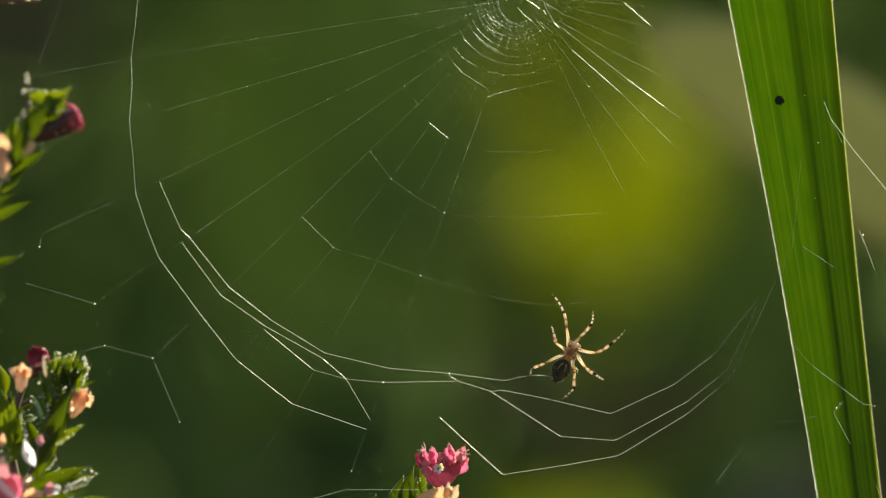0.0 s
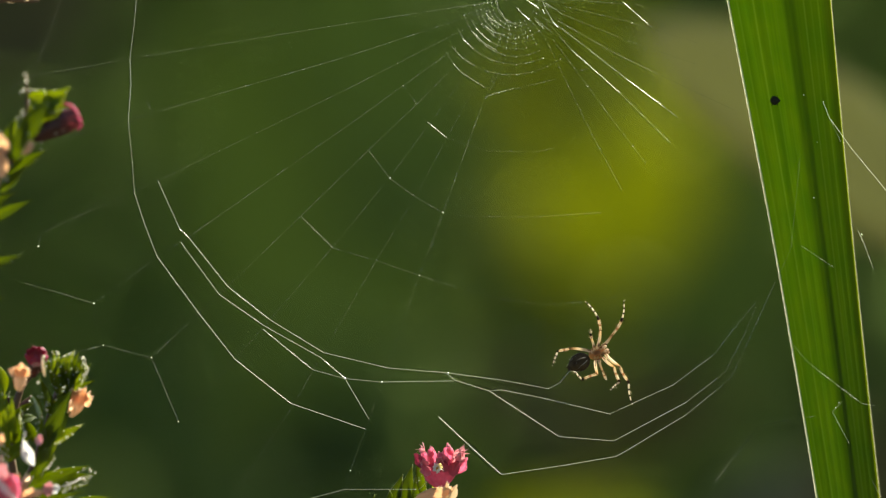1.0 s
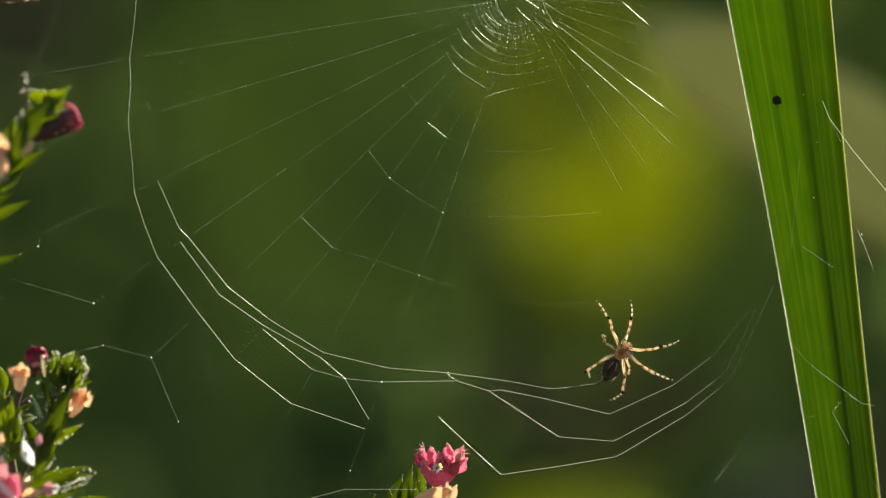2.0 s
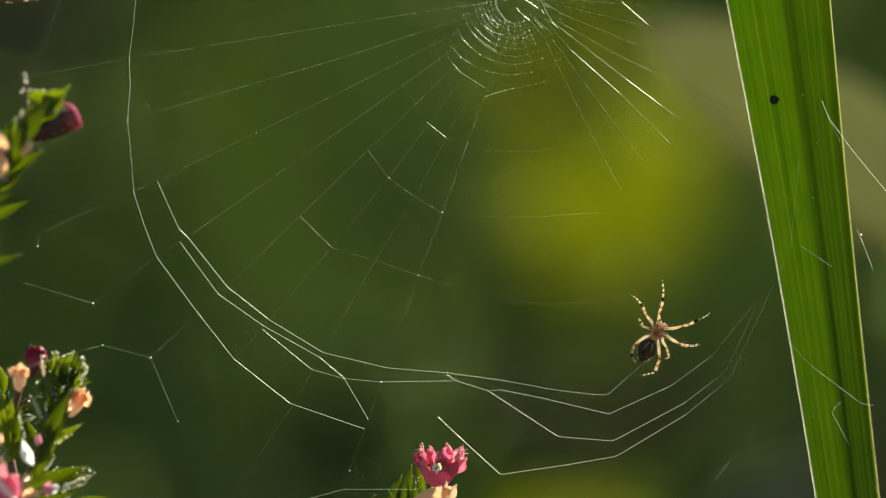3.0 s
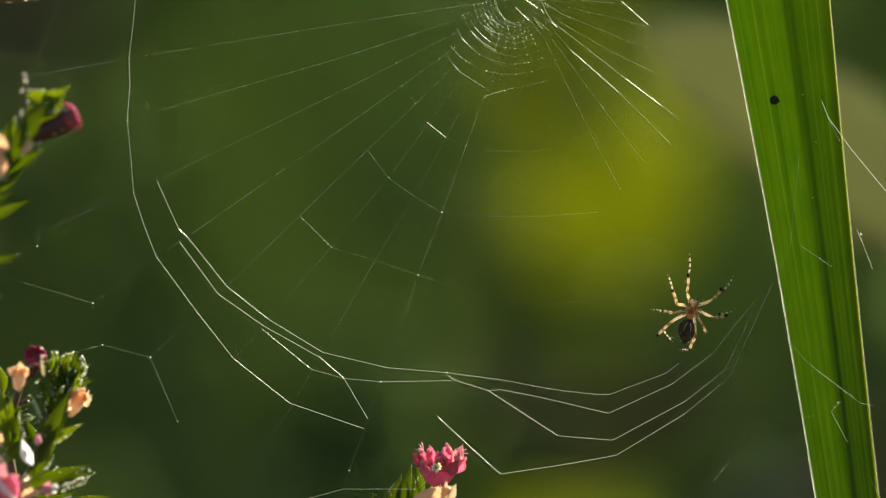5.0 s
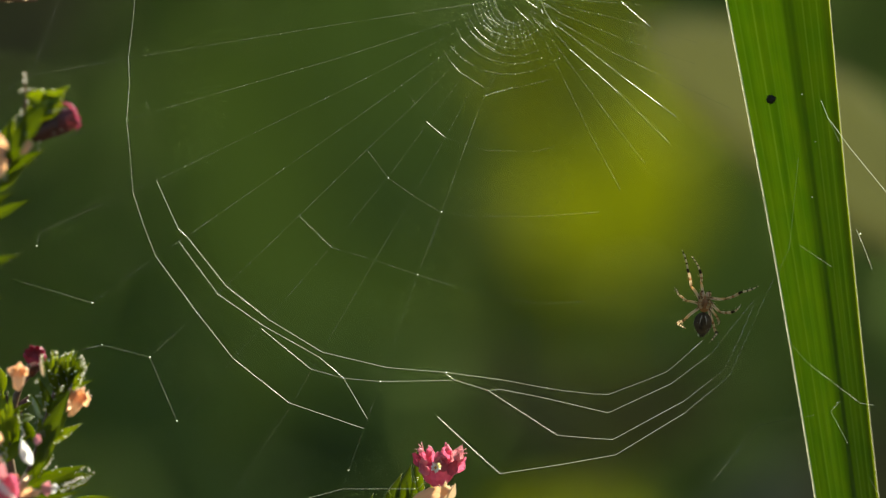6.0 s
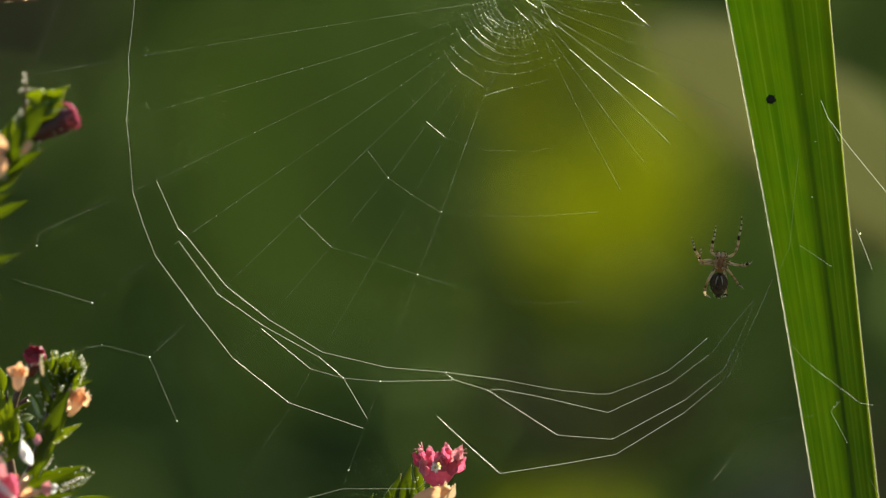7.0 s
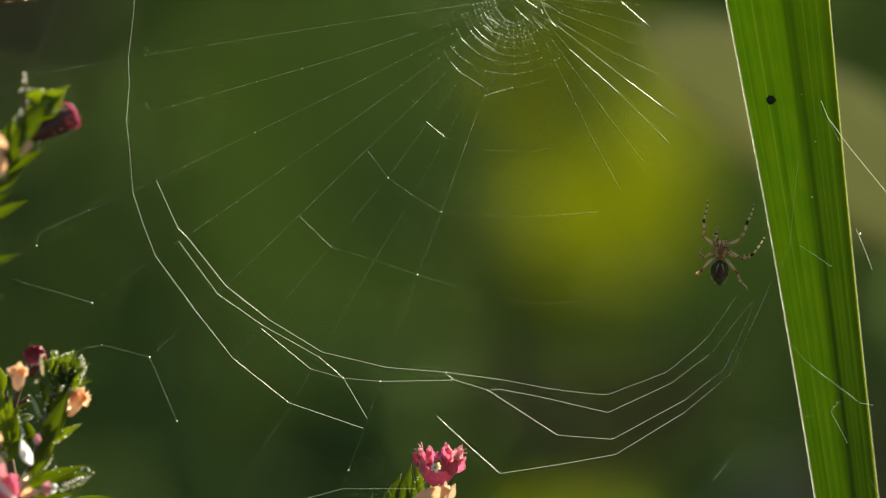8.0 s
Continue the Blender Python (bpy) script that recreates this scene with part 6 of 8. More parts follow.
LEG_ROWS["R1m"] = [
    (0, joint(-1.34, -2.76, 5.48, -21, -53, 14)), (0.3, joint(-0.96, -3.42, 4.20, 24, -49, -11)), (0.5, joint(0.74, -3.20, 5.07, -12, -13, 2)),
    (0.8, joint(-0.13, 1.90, 6.66, -10, 29, 2)), (1, joint(0.53, 1.79, 6.68, -15, 38, -3)), (1.2, joint(0.81, 1.69, 6.67, 25, 43, 13)),
    (1.35, joint(-0.91, 1.33, 6.27, 26, -14, 8)), (1.5, joint(-2.63, 0.97, 5.86, 40, -70, -8)), (1.7, joint(-0.94, -3.20, 4.95, 9, -50, -2)),
    (2.8, joint(0.81, -3.17, 5.10, -14, 4, 2)), (3, joint(-0.09, -3.18, 5.29, -28, -19, 8)), (3.3, joint(-0.56, -2.91, 5.64, -28, -31, 13)),
    (3.5, joint(-0.69, -3.25, 4.98, -1, -29, -1)), (3.75, joint(-0.31, -3.42, 4.45, 45, -27, -2)), (4, joint(0.07, -3.59, 3.92, 91, -25, -2)),
    (4.15, joint(0.75, -3.44, 3.83, 34, -4, 10)), (4.3, joint(1.42, -3.30, 3.74, -21, 18, -1)), (4.5, joint(1.32, -3.35, 3.69, 6, 17, 7)),
    (4.7, joint(-0.03, -3.40, 4.78, -24, -17, 6)), (5.25, joint(0.04, -3.28, 3.32, 27, -31, -7)), (5.8, joint(0.10, -3.15, 1.87, 83, -29, -28)),
    (5.9, joint(0.20, -3.28, 3.29, 41, -30, -11)), (6, joint(0.30, -3.41, 4.71, 2, -21, 2)), (6.15, joint(0.67, -3.38, 3.75, 40, -0, 8)),
    (6.3, joint(1.05, -3.35, 2.79, 82, 11, 27)), (6.5, joint(-0.30, -3.59, 3.73, 87, -10, 0)), (6.65, joint(-0.35, -3.54, 4.05, 46, -16, -3)),
    (6.8, joint(-0.41, -3.49, 4.37, 5, -22, -2)), (6.9, joint(-1.01, -3.31, 3.61, 47, -30, -20)), (7, joint(-1.61, -3.13, 2.85, 90, -25, -39)),
    (7.5, joint(-0.31, -2.67, 1.21, 90, -23, -39)), (7.75, joint(-0.87, -2.90, 2.94, 48, -39, -24)), (8, joint(-1.43, -3.13, 4.67, -4, -40, 1)),
]
LEG_ROWS["R2f"] = [
    (0, joint(0.90, 0.00, 0.50, -144, 56, -111)), (0.3, joint(0.90, 0.00, 0.50, -142, 56, -111)), (0.5, joint(0.90, 0.00, 0.50, -140, 48, -124)),
    (0.8, joint(0.90, 0.00, 0.50, -95, 66, -72)), (1, joint(0.90, 0.00, 0.50, -54, 62, -19)), (1.2, joint(0.90, 0.00, 0.50, -81, 63, -82)),
    (1.5, joint(0.90, 0.00, 0.50, -129, 51, -123)), (1.7, joint(0.90, 0.00, 0.50, -122, 55, -117)), (2.8, joint(0.90, 0.00, 0.50, -114, 62, -97)),
    (3, joint(0.90, 0.00, 0.50, -101, 61, -100)), (3.3, joint(0.90, 0.00, 0.50, -121, 56, -116)), (3.5, joint(0.90, 0.00, 0.50, -124, 64, -94)),
    (4, joint(0.90, 0.00, 0.50, -147, 66, -92)), (4.3, joint(0.90, 0.00, 0.50, -142, 64, -96)), (4.5, joint(0.90, 0.00, 0.50, -124, 65, -91)),
    (4.7, joint(0.90, 0.00, 0.50, -108, 67, -77)), (5.8, joint(0.90, 0.00, 0.50, -141, 43, -130)), (6, joint(0.90, 0.00, 0.50, -158, 57, -108)),
    (6.3, joint(0.90, 0.00, 0.50, -144, 71, -79)), (6.5, joint(0.90, 0.00, 0.50, -127, 52, -121)), (6.8, joint(0.90, 0.00, 0.50, -119, 65, -87)),
    (7, joint(0.90, 0.00, 0.50, -113, 68, -76)), (7.5, joint(0.90, 0.00, 0.50, -165, 59, -104)), (8, joint(0.90, 0.00, 0.50, -137, 53, -118)),
]
LEG_ROWS["R2t"] = [
    (0, joint(0.00, 0.00, 3.60, 77, -53, 30)), (0.3, joint(0.00, 0.00, 3.60, 75, -56, 22)), (0.4, joint(0.00, 0.00, 3.60, -7, -38, 53)),
    (0.5, joint(0.00, 0.00, 3.60, -61, -12, 44)), (0.65, joint(0.00, 0.00, 3.60, 2, -18, 46)), (0.8, joint(0.00, 0.00, 3.60, 67, -22, 42)),
    (1, joint(0.00, 0.00, 3.60, 68, -6, 40)), (1.1, joint(0.00, 0.00, 3.60, 21, 13, 53)), (1.2, joint(0.00, 0.00, 3.60, -28, 34, 48)),
    (1.5, joint(0.00, 0.00, 3.60, -37, -14, 54)), (1.7, joint(0.00, 0.00, 3.60, -29, -7, 54)), (2.25, joint(0.00, 0.00, 3.60, 8, -19, 54)),
    (2.8, joint(0.00, 0.00, 3.60, 48, -29, 47)), (2.9, joint(0.00, 0.00, 3.60, -6, -15, 53)), (3, joint(0.00, 0.00, 3.60, -57, -1, 46)),
    (3.3, joint(0.00, 0.00, 3.60, -65, -11, 47)), (3.37, joint(0.00, 0.00, 3.60, -25, -27, 52)), (3.43, joint(0.00, 0.00, 3.60, 34, -44, 39)),
    (3.5, joint(0.00, 0.00, 3.60, 91, -44, 15)), (4, joint(0.00, 0.00, 3.60, 121, -46, 7)), (4.3, joint(0.00, 0.00, 3.60, 107, -47, 8)),
    (4.5, joint(0.00, 0.00, 3.60, 62, -34, 42)), (4.7, joint(0.00, 0.00, 3.60, 105, -35, 11)), (5.07, joint(0.00, 0.00, 3.60, 54, -46, 24)),
    (5.43, joint(0.00, 0.00, 3.60, -15, -43, 49)), (5.8, joint(0.00, 0.00, 3.60, -62, -30, 56)), (5.9, joint(0.00, 0.00, 3.60, -1, -56, 53)),
    (6, joint(0.00, 0.00, 3.60, 100, -58, 2)), (6.3, joint(0.00, 0.00, 3.60, 130, -36, -13)), (6.37, joint(0.00, 0.00, 3.60, 66, -47, 21)),
    (6.43, joint(0.00, 0.00, 3.60, -6, -22, 52)), (6.5, joint(0.00, 0.00, 3.60, -46, 6, 47)), (6.65, joint(0.00, 0.00, 3.60, 14, -27, 49)),
    (6.8, joint(0.00, 0.00, 3.60, 95, -41, 12)), (7, joint(0.00, 0.00, 3.60, 112, -35, 3)), (7.5, joint(0.00, 0.00, 3.60, 137, -51, -19)),
    (8, joint(0.00, 0.00, 3.60, 75, -61, 19)),
]
LEG_ROWS["R2m"] = [
    (0, joint(1.07, -2.99, 4.03, -16, -36, -8)), (0.3, joint(0.49, -3.13, 4.07, -30, -51, -3)), (0.4, joint(-0.84, -0.68, 4.60, 28, -28, 2)),
    (0.5, joint(-2.18, 1.77, 5.12, 80, -18, 24)), (0.6, joint(-0.92, 0.35, 5.00, 30, -6, 22)), (0.7, joint(0.35, -1.08, 4.88, -38, -1, 7)),
    (0.8, joint(1.62, -2.51, 4.76, -88, -8, -2)), (0.87, joint(1.68, -2.45, 4.78, -133, -23, 38)), (0.93, joint(1.75, -2.40, 4.79, 170, 7, 86)),
    (1, joint(1.81, -2.34, 4.81, 143, 46, 99)), (1.2, joint(-0.02, 2.19, 5.94, 100, 74, 72)), (1.35, joint(-0.97, 1.39, 6.01, 52, 28, 22)),
    (1.5, joint(-1.92, 0.60, 6.09, 48, -24, 12)), (1.7, joint(-1.45, 0.67, 6.38, 69, -15, 17)), (2.07, joint(-0.63, -0.35, 6.08, 24, -12, 11)),
    (2.43, joint(0.19, -1.36, 5.79, -31, -16, 4)), (2.8, joint(1.00, -2.38, 5.49, -76, -22, 3)), (2.87, joint(0.02, -0.98, 5.44, -30, -15, 1)),
    (2.93, joint(-0.97, 0.42, 5.40, 26, -9, 6)), (3, joint(-1.96, 1.82, 5.35, 71, -9, 13)), (3.3, joint(-2.31, 1.78, 4.92, 67, -14, 17)),
    (3.4, joint(-0.71, -0.64, 4.23, 28, -21, 3)), (3.5, joint(0.89, -3.07, 3.54, -12, -35, -4)), (4, joint(1.54, -2.56, 2.44, 20, -24, -18)),
    (4.3, joint(1.14, -2.92, 2.95, -11, -27, -12)), (4.5, joint(1.28, -2.65, 4.85, -57, -22, -2)), (4.7, joint(1.06, -2.94, 2.92, -33, -30, 1)),
    (5.25, joint(-0.85, -0.99, 3.92, 23, -40, 8)), (5.8, joint(-2.75, 0.96, 4.92, 88, -50, 1)), (5.9, joint(-1.07, -1.09, 4.11, 53, -48, -17)),
    (6, joint(0.61, -3.13, 3.29, 18, -53, -33)), (6.15, joint(0.61, -2.89, 2.61, 69, -17, -22)), (6.3, joint(0.62, -2.66, 1.92, 121, -1, 13)),
    (6.5, joint(-1.53, 1.73, 5.81, 86, 28, 52)), (6.6, joint(-0.74, 0.13, 5.00, 36, 27, 20)), (6.7, joint(0.06, -1.47, 4.20, -13, 0, -2)),
    (6.8, joint(0.86, -3.08, 3.39, -48, -28, 0)), (7, joint(0.87, -2.92, 2.61, -30, -31, -2)), (7.5, joint(0.98, -2.67, 2.12, 29, -40, -35)),
    (8, joint(0.34, -3.16, 4.00, 67, -73, -42)),
]
LEG_ROWS["R3f"] = [
    (0, joint(0.90, 0.00, -0.20, -175, 23, -168)), (0.3, joint(0.90, 0.00, -0.20, -178, 10, -169)), (0.5, joint(0.90, 0.00, -0.20, 158, 31, -162)),
    (0.8, joint(0.90, 0.00, -0.20, -158, 68, -156)), (1, joint(0.90, 0.00, -0.20, -142, 76, -141)), (1.2, joint(0.90, 0.00, -0.20, -163, 62, -160)),
    (1.5, joint(0.90, 0.00, -0.20, -170, 44, -166)), (1.7, joint(0.90, 0.00, -0.20, -170, 45, -166)), (2.8, joint(0.90, 0.00, -0.20, -166, 56, -163)),
    (3, joint(0.90, 0.00, -0.20, -167, 54, -164)), (3.3, joint(0.90, 0.00, -0.20, -166, 56, -163)), (3.5, joint(0.90, 0.00, -0.20, -168, 52, -165)),
    (4, joint(0.90, 0.00, -0.20, -169, 50, -165)), (4.3, joint(0.90, 0.00, -0.20, 166, 55, -166)), (4.5, joint(0.90, 0.00, -0.20, -160, 65, -158)),
    (4.7, joint(0.90, 0.00, -0.20, -167, 52, -164)), (5.8, joint(0.90, 0.00, -0.20, -173, 34, -168)), (6, joint(0.90, 0.00, -0.20, -172, 37, -167)),
    (6.3, joint(0.90, 0.00, -0.20, 129, 63, -176)), (6.5, joint(0.90, 0.00, -0.20, -170, 46, -166)), (6.8, joint(0.90, 0.00, -0.20, -169, 49, -165)),
    (7, joint(0.90, 0.00, -0.20, -171, 40, -167)), (7.5, joint(0.90, 0.00, -0.20, -173, 34, -168)), (8, joint(0.90, 0.00, -0.20, -151, 73, -150)),
]
LEG_ROWS["R3t"] = [
    (0, joint(0.00, 0.00, 2.40, 111, -69, -173)), (0.3, joint(0.00, 0.00, 2.40, 52, -56, -120)), (0.37, joint(0.00, 0.00, 2.40, 39, -16, -83)),
    (0.43, joint(0.00, 0.00, 2.40, 61, 33, -40)), (0.5, joint(0.00, 0.00, 2.40, 112, 43, 22)), (0.65, joint(0.00, 0.00, 2.40, 34, 23, -39)),
    (0.8, joint(0.00, 0.00, 2.40, -6, -30, -50)), (1, joint(0.00, 0.00, 2.40, -17, -31, -42)), (1.2, joint(0.00, 0.00, 2.40, -35, -39, -50)),
    (1.5, joint(0.00, 0.00, 2.40, -42, -43, -64)), (1.7, joint(0.00, 0.00, 2.40, -47, -50, -58)), (2.8, joint(0.00, 0.00, 2.40, -7, -40, -55)),
    (3, joint(0.00, 0.00, 2.40, -17, -29, -61)), (3.3, joint(0.00, 0.00, 2.40, -49, -37, -57)), (3.5, joint(0.00, 0.00, 2.40, -44, -39, -59)),
    (4, joint(0.00, 0.00, 2.40, -19, -32, -63)), (4.15, joint(0.00, 0.00, 2.40, 20, 22, -61)), (4.3, joint(0.00, 0.00, 2.40, 100, 51, -0)),
    (4.37, joint(0.00, 0.00, 2.40, 51, 27, -40)), (4.43, joint(0.00, 0.00, 2.40, 21, -19, -52)), (4.5, joint(0.00, 0.00, 2.40, -10, -57, -38)),
    (4.7, joint(0.00, 0.00, 2.40, -21, -51, -53)), (5.8, joint(0.00, 0.00, 2.40, -6, -35, -74)), (6, joint(0.00, 0.00, 2.40, -13, -62, -69)),
    (6.1, joint(0.00, 0.00, 2.40, -135, -58, 34)), (6.2, joint(0.00, 0.00, 2.40, -177, 5, 39)), (6.3, joint(0.00, 0.00, 2.40, 143, 42, 9)),
    (6.37, joint(0.00, 0.00, 2.40, 83, 32, -44)), (6.43, joint(0.00, 0.00, 2.40, 45, -17, -70)), (6.5, joint(0.00, 0.00, 2.40, 16, -60, -66)),
    (6.8, joint(0.00, 0.00, 2.40, -20, -65, -51)), (7, joint(0.00, 0.00, 2.40, -8, -18, -70)), (7.5, joint(0.00, 0.00, 2.40, -8, 1, -73)),
    (8, joint(0.00, 0.00, 2.40, -36, -44, -33)),
]
LEG_ROWS["R3m"] = [
    (0, joint(-0.88, 1.78, 2.14, -71, -12, 180)), (0.3, joint(-0.87, 1.66, 3.10, -96, -3, -164)), (0.37, joint(-0.51, 0.47, 2.68, -63, -2, -132)),
    (0.43, joint(-0.14, -0.72, 2.26, -28, -24, -98)), (0.5, joint(0.23, -1.91, 1.85, -6, -52, -78)), (0.6, joint(-0.01, -0.97, 2.60, -26, -46, -110)),
    (0.7, joint(-0.24, -0.04, 3.36, -52, -49, -150)), (0.8, joint(-0.47, 0.90, 4.12, -69, -60, 177)), (1, joint(-0.32, 1.10, 4.04, -133, -69, -132)),
    (1.2, joint(0.23, 1.53, 3.67, -108, -53, -130)), (1.5, joint(0.77, 1.49, 3.48, -95, -38, -130)), (1.7, joint(0.68, 1.66, 3.28, -99, -39, -135)),
    (2.8, joint(-0.53, 1.19, 3.92, -103, -50, -158)), (3, joint(0.06, 1.11, 4.06, -93, -48, -148)), (3.3, joint(0.83, 1.48, 3.46, -103, -48, -134)),
    (3.5, joint(0.71, 1.50, 3.51, -110, -42, -127)), (4, joint(0.15, 1.20, 3.99, -68, -43, -160)), (4.15, joint(-0.06, -0.39, 3.09, -5, -9, 163)),
    (4.3, joint(-0.27, -1.97, 2.19, 41, 38, 170)), (4.4, joint(-0.67, -0.33, 2.83, -10, -7, 143)), (4.5, joint(-1.07, 1.30, 3.48, -66, -55, 164)),
    (4.7, joint(-0.31, 1.59, 3.58, -86, -46, -169)), (5.8, joint(-0.11, 1.15, 4.03, -64, -25, -171)), (6, joint(-0.21, 1.77, 3.30, -77, -31, -163)),
    (6.15, joint(-0.53, 0.20, 2.26, -120, -39, -149)), (6.3, joint(-0.86, -1.37, 1.22, -166, -36, -132)), (6.5, joint(-1.18, 1.30, 3.37, -89, -40, -168)),
    (6.8, joint(-0.54, 1.76, 3.19, -92, -42, -160)), (7, joint(0.06, 0.68, 4.28, -63, -27, 173)), (7.5, joint(0.28, 0.05, 4.38, -64, -31, -150)),
    (7.75, joint(-0.01, 0.82, 3.97, -90, -49, -159)), (8, joint(-0.30, 1.59, 3.57, -126, -68, -154)),
]
LEG_ROWS["R4f"] = [
    (0, joint(0.70, 0.00, -0.80, -141, 49, -76)), (0.3, joint(0.70, 0.00, -0.80, -109, 51, -59)), (0.5, joint(0.70, 0.00, -0.80, -144, 42, -82)),
    (0.8, joint(0.70, 0.00, -0.80, -159, 45, -83)), (1, joint(0.70, 0.00, -0.80, -111, 49, -63)), (1.2, joint(0.70, 0.00, -0.80, -156, 26, -94)),
    (1.5, joint(0.70, 0.00, -0.80, -149, 9, -105)), (1.7, joint(0.70, 0.00, -0.80, -145, 24, -96)), (2.8, joint(0.70, 0.00, -0.80, -151, 8, -105)),
    (3, joint(0.70, 0.00, -0.80, -147, 10, -105)), (3.3, joint(0.70, 0.00, -0.80, -137, 14, -104)), (3.5, joint(0.70, 0.00, -0.80, -139, 34, -89)),
    (4, joint(0.70, 0.00, -0.80, -159, 49, -80)), (4.3, joint(0.70, 0.00, -0.80, -156, 28, -93)), (4.5, joint(0.70, 0.00, -0.80, -124, 46, -73)),
    (4.7, joint(0.70, 0.00, -0.80, -159, 5, -104)), (5.8, joint(0.70, 0.00, -0.80, -171, 2, -102)), (6, joint(0.70, 0.00, -0.80, -157, 41, -85)),
    (6.3, joint(0.70, 0.00, -0.80, -131, 53, -67)), (6.5, joint(0.70, 0.00, -0.80, -153, 7, -104)), (6.8, joint(0.70, 0.00, -0.80, -169, 2, -102)),
    (7, joint(0.70, 0.00, -0.80, -161, 48, -81)), (7.5, joint(0.70, 0.00, -0.80, -162, 54, -78)), (8, joint(0.70, 0.00, -0.80, -141, 12, -105)),
]
LEG_ROWS["R4t"] = [
    (0, joint(0.00, 0.00, 3.80, 48, -10, 98)), (0.3, joint(0.00, 0.00, 3.80, 85, 8, 94)), (0.5, joint(0.00, 0.00, 3.80, 60, -7, 95)),
    (0.8, joint(0.00, 0.00, 3.80, 41, -17, 101)), (1, joint(0.00, 0.00, 3.80, 82, 19, 132)), (1.2, joint(0.00, 0.00, 3.80, 41, 19, 119)),
    (1.5, joint(0.00, 0.00, 3.80, 1, 2, 100)), (1.7, joint(0.00, 0.00, 3.80, 28, -9, 93)), (2.8, joint(0.00, 0.00, 3.80, 24, 37, 110)),
    (3, joint(0.00, 0.00, 3.80, -17, 34, 101)), (3.3, joint(0.00, 0.00, 3.80, -27, 18, 102)), (3.5, joint(0.00, 0.00, 3.80, 32, -10, 91)),
    (4, joint(0.00, 0.00, 3.80, 88, -19, 97)), (4.3, joint(0.00, 0.00, 3.80, 22, -9, 101)), (4.4, joint(0.00, 0.00, 3.80, 56, 4, 104)),
    (4.5, joint(0.00, 0.00, 3.80, 92, 13, 115)), (4.6, joint(0.00, 0.00, 3.80, 45, 31, 117)), (4.7, joint(0.00, 0.00, 3.80, -14, 44, 101)),
    (5.8, joint(0.00, 0.00, 3.80, -23, 35, 98)), (5.9, joint(0.00, 0.00, 3.80, 33, 3, 104)), (6, joint(0.00, 0.00, 3.80, 92, -19, 79)),
    (6.3, joint(0.00, 0.00, 3.80, 72, -12, 82)), (6.4, joint(0.00, 0.00, 3.80, 40, 6, 100)), (6.5, joint(0.00, 0.00, 3.80, 11, 30, 106)),
    (6.8, joint(0.00, 0.00, 3.80, -22, 21, 101)), (6.9, joint(0.00, 0.00, 3.80, 29, 1, 111)), (7, joint(0.00, 0.00, 3.80, 80, -18, 102)),
    (7.5, joint(0.00, 0.00, 3.80, 101, -25, 88)), (7.67, joint(0.00, 0.00, 3.80, 56, -12, 108)), (7.83, joint(0.00, 0.00, 3.80, 10, 15, 114)),
    (8, joint(0.00, 0.00, 3.80, -34, 35, 100)),
]
LEG_ROWS["R4m"] = [
    (0, joint(2.17, -0.02, 5.73, -64, 42, -25)), (0.3, joint(2.88, 0.26, 4.04, -143, 37, -68)), (0.5, joint(2.51, 0.05, 5.26, -86, 42, -21)),
    (0.8, joint(1.99, -0.29, 5.89, -34, 38, -24)), (0.9, joint(2.02, 0.86, 5.03, -92, 50, -35)), (1, joint(2.06, 2.01, 4.18, -159, 48, -57)),
    (1.2, joint(1.30, 1.56, 5.87, -87, 31, -14)), (1.5, joint(0.03, 0.10, 6.70, -60, 11, -49)), (1.7, joint(1.39, -0.30, 6.33, -56, 11, -23)),
    (2.8, joint(0.56, 1.89, 5.93, -94, 10, -17)), (3, joint(-1.13, 1.34, 6.11, -83, 5, -17)), (3.3, joint(-1.47, 0.47, 6.26, -56, 11, -73)),
    (3.5, joint(1.53, -0.40, 6.23, -85, 24, -74)), (3.75, joint(2.21, -0.03, 5.05, -106, 24, -117)), (4, joint(2.88, 0.33, 3.87, -121, 12, -157)),
    (4.15, joint(2.01, 0.05, 5.17, -87, 39, -101)), (4.3, joint(1.13, -0.23, 6.46, -42, 25, -35)), (4.4, joint(1.89, 0.48, 5.07, -98, 32, -63)),
    (4.5, joint(2.64, 1.20, 3.69, -148, 15, -86)), (4.7, joint(-1.06, 1.77, 5.84, -100, 21, -62)), (5.8, joint(-1.34, 1.35, 5.99, -96, 36, -84)),
    (6, joint(2.85, -0.53, 3.72, -103, 45, -72)), (6.3, joint(2.70, -0.57, 4.69, -141, 16, -106)), (6.5, joint(0.15, 1.53, 6.26, -98, 18, -76)),
    (6.8, joint(-1.27, 0.71, 6.31, -74, 34, -65)), (7, joint(2.82, 0.43, 4.30, -147, 38, -101)), (7.5, joint(2.86, 0.11, 3.32, -150, 42, -107)),
    (7.75, joint(0.51, 0.59, 4.55, -101, 35, -97)), (8, joint(-1.83, 1.08, 5.78, -57, 24, -97)),
]
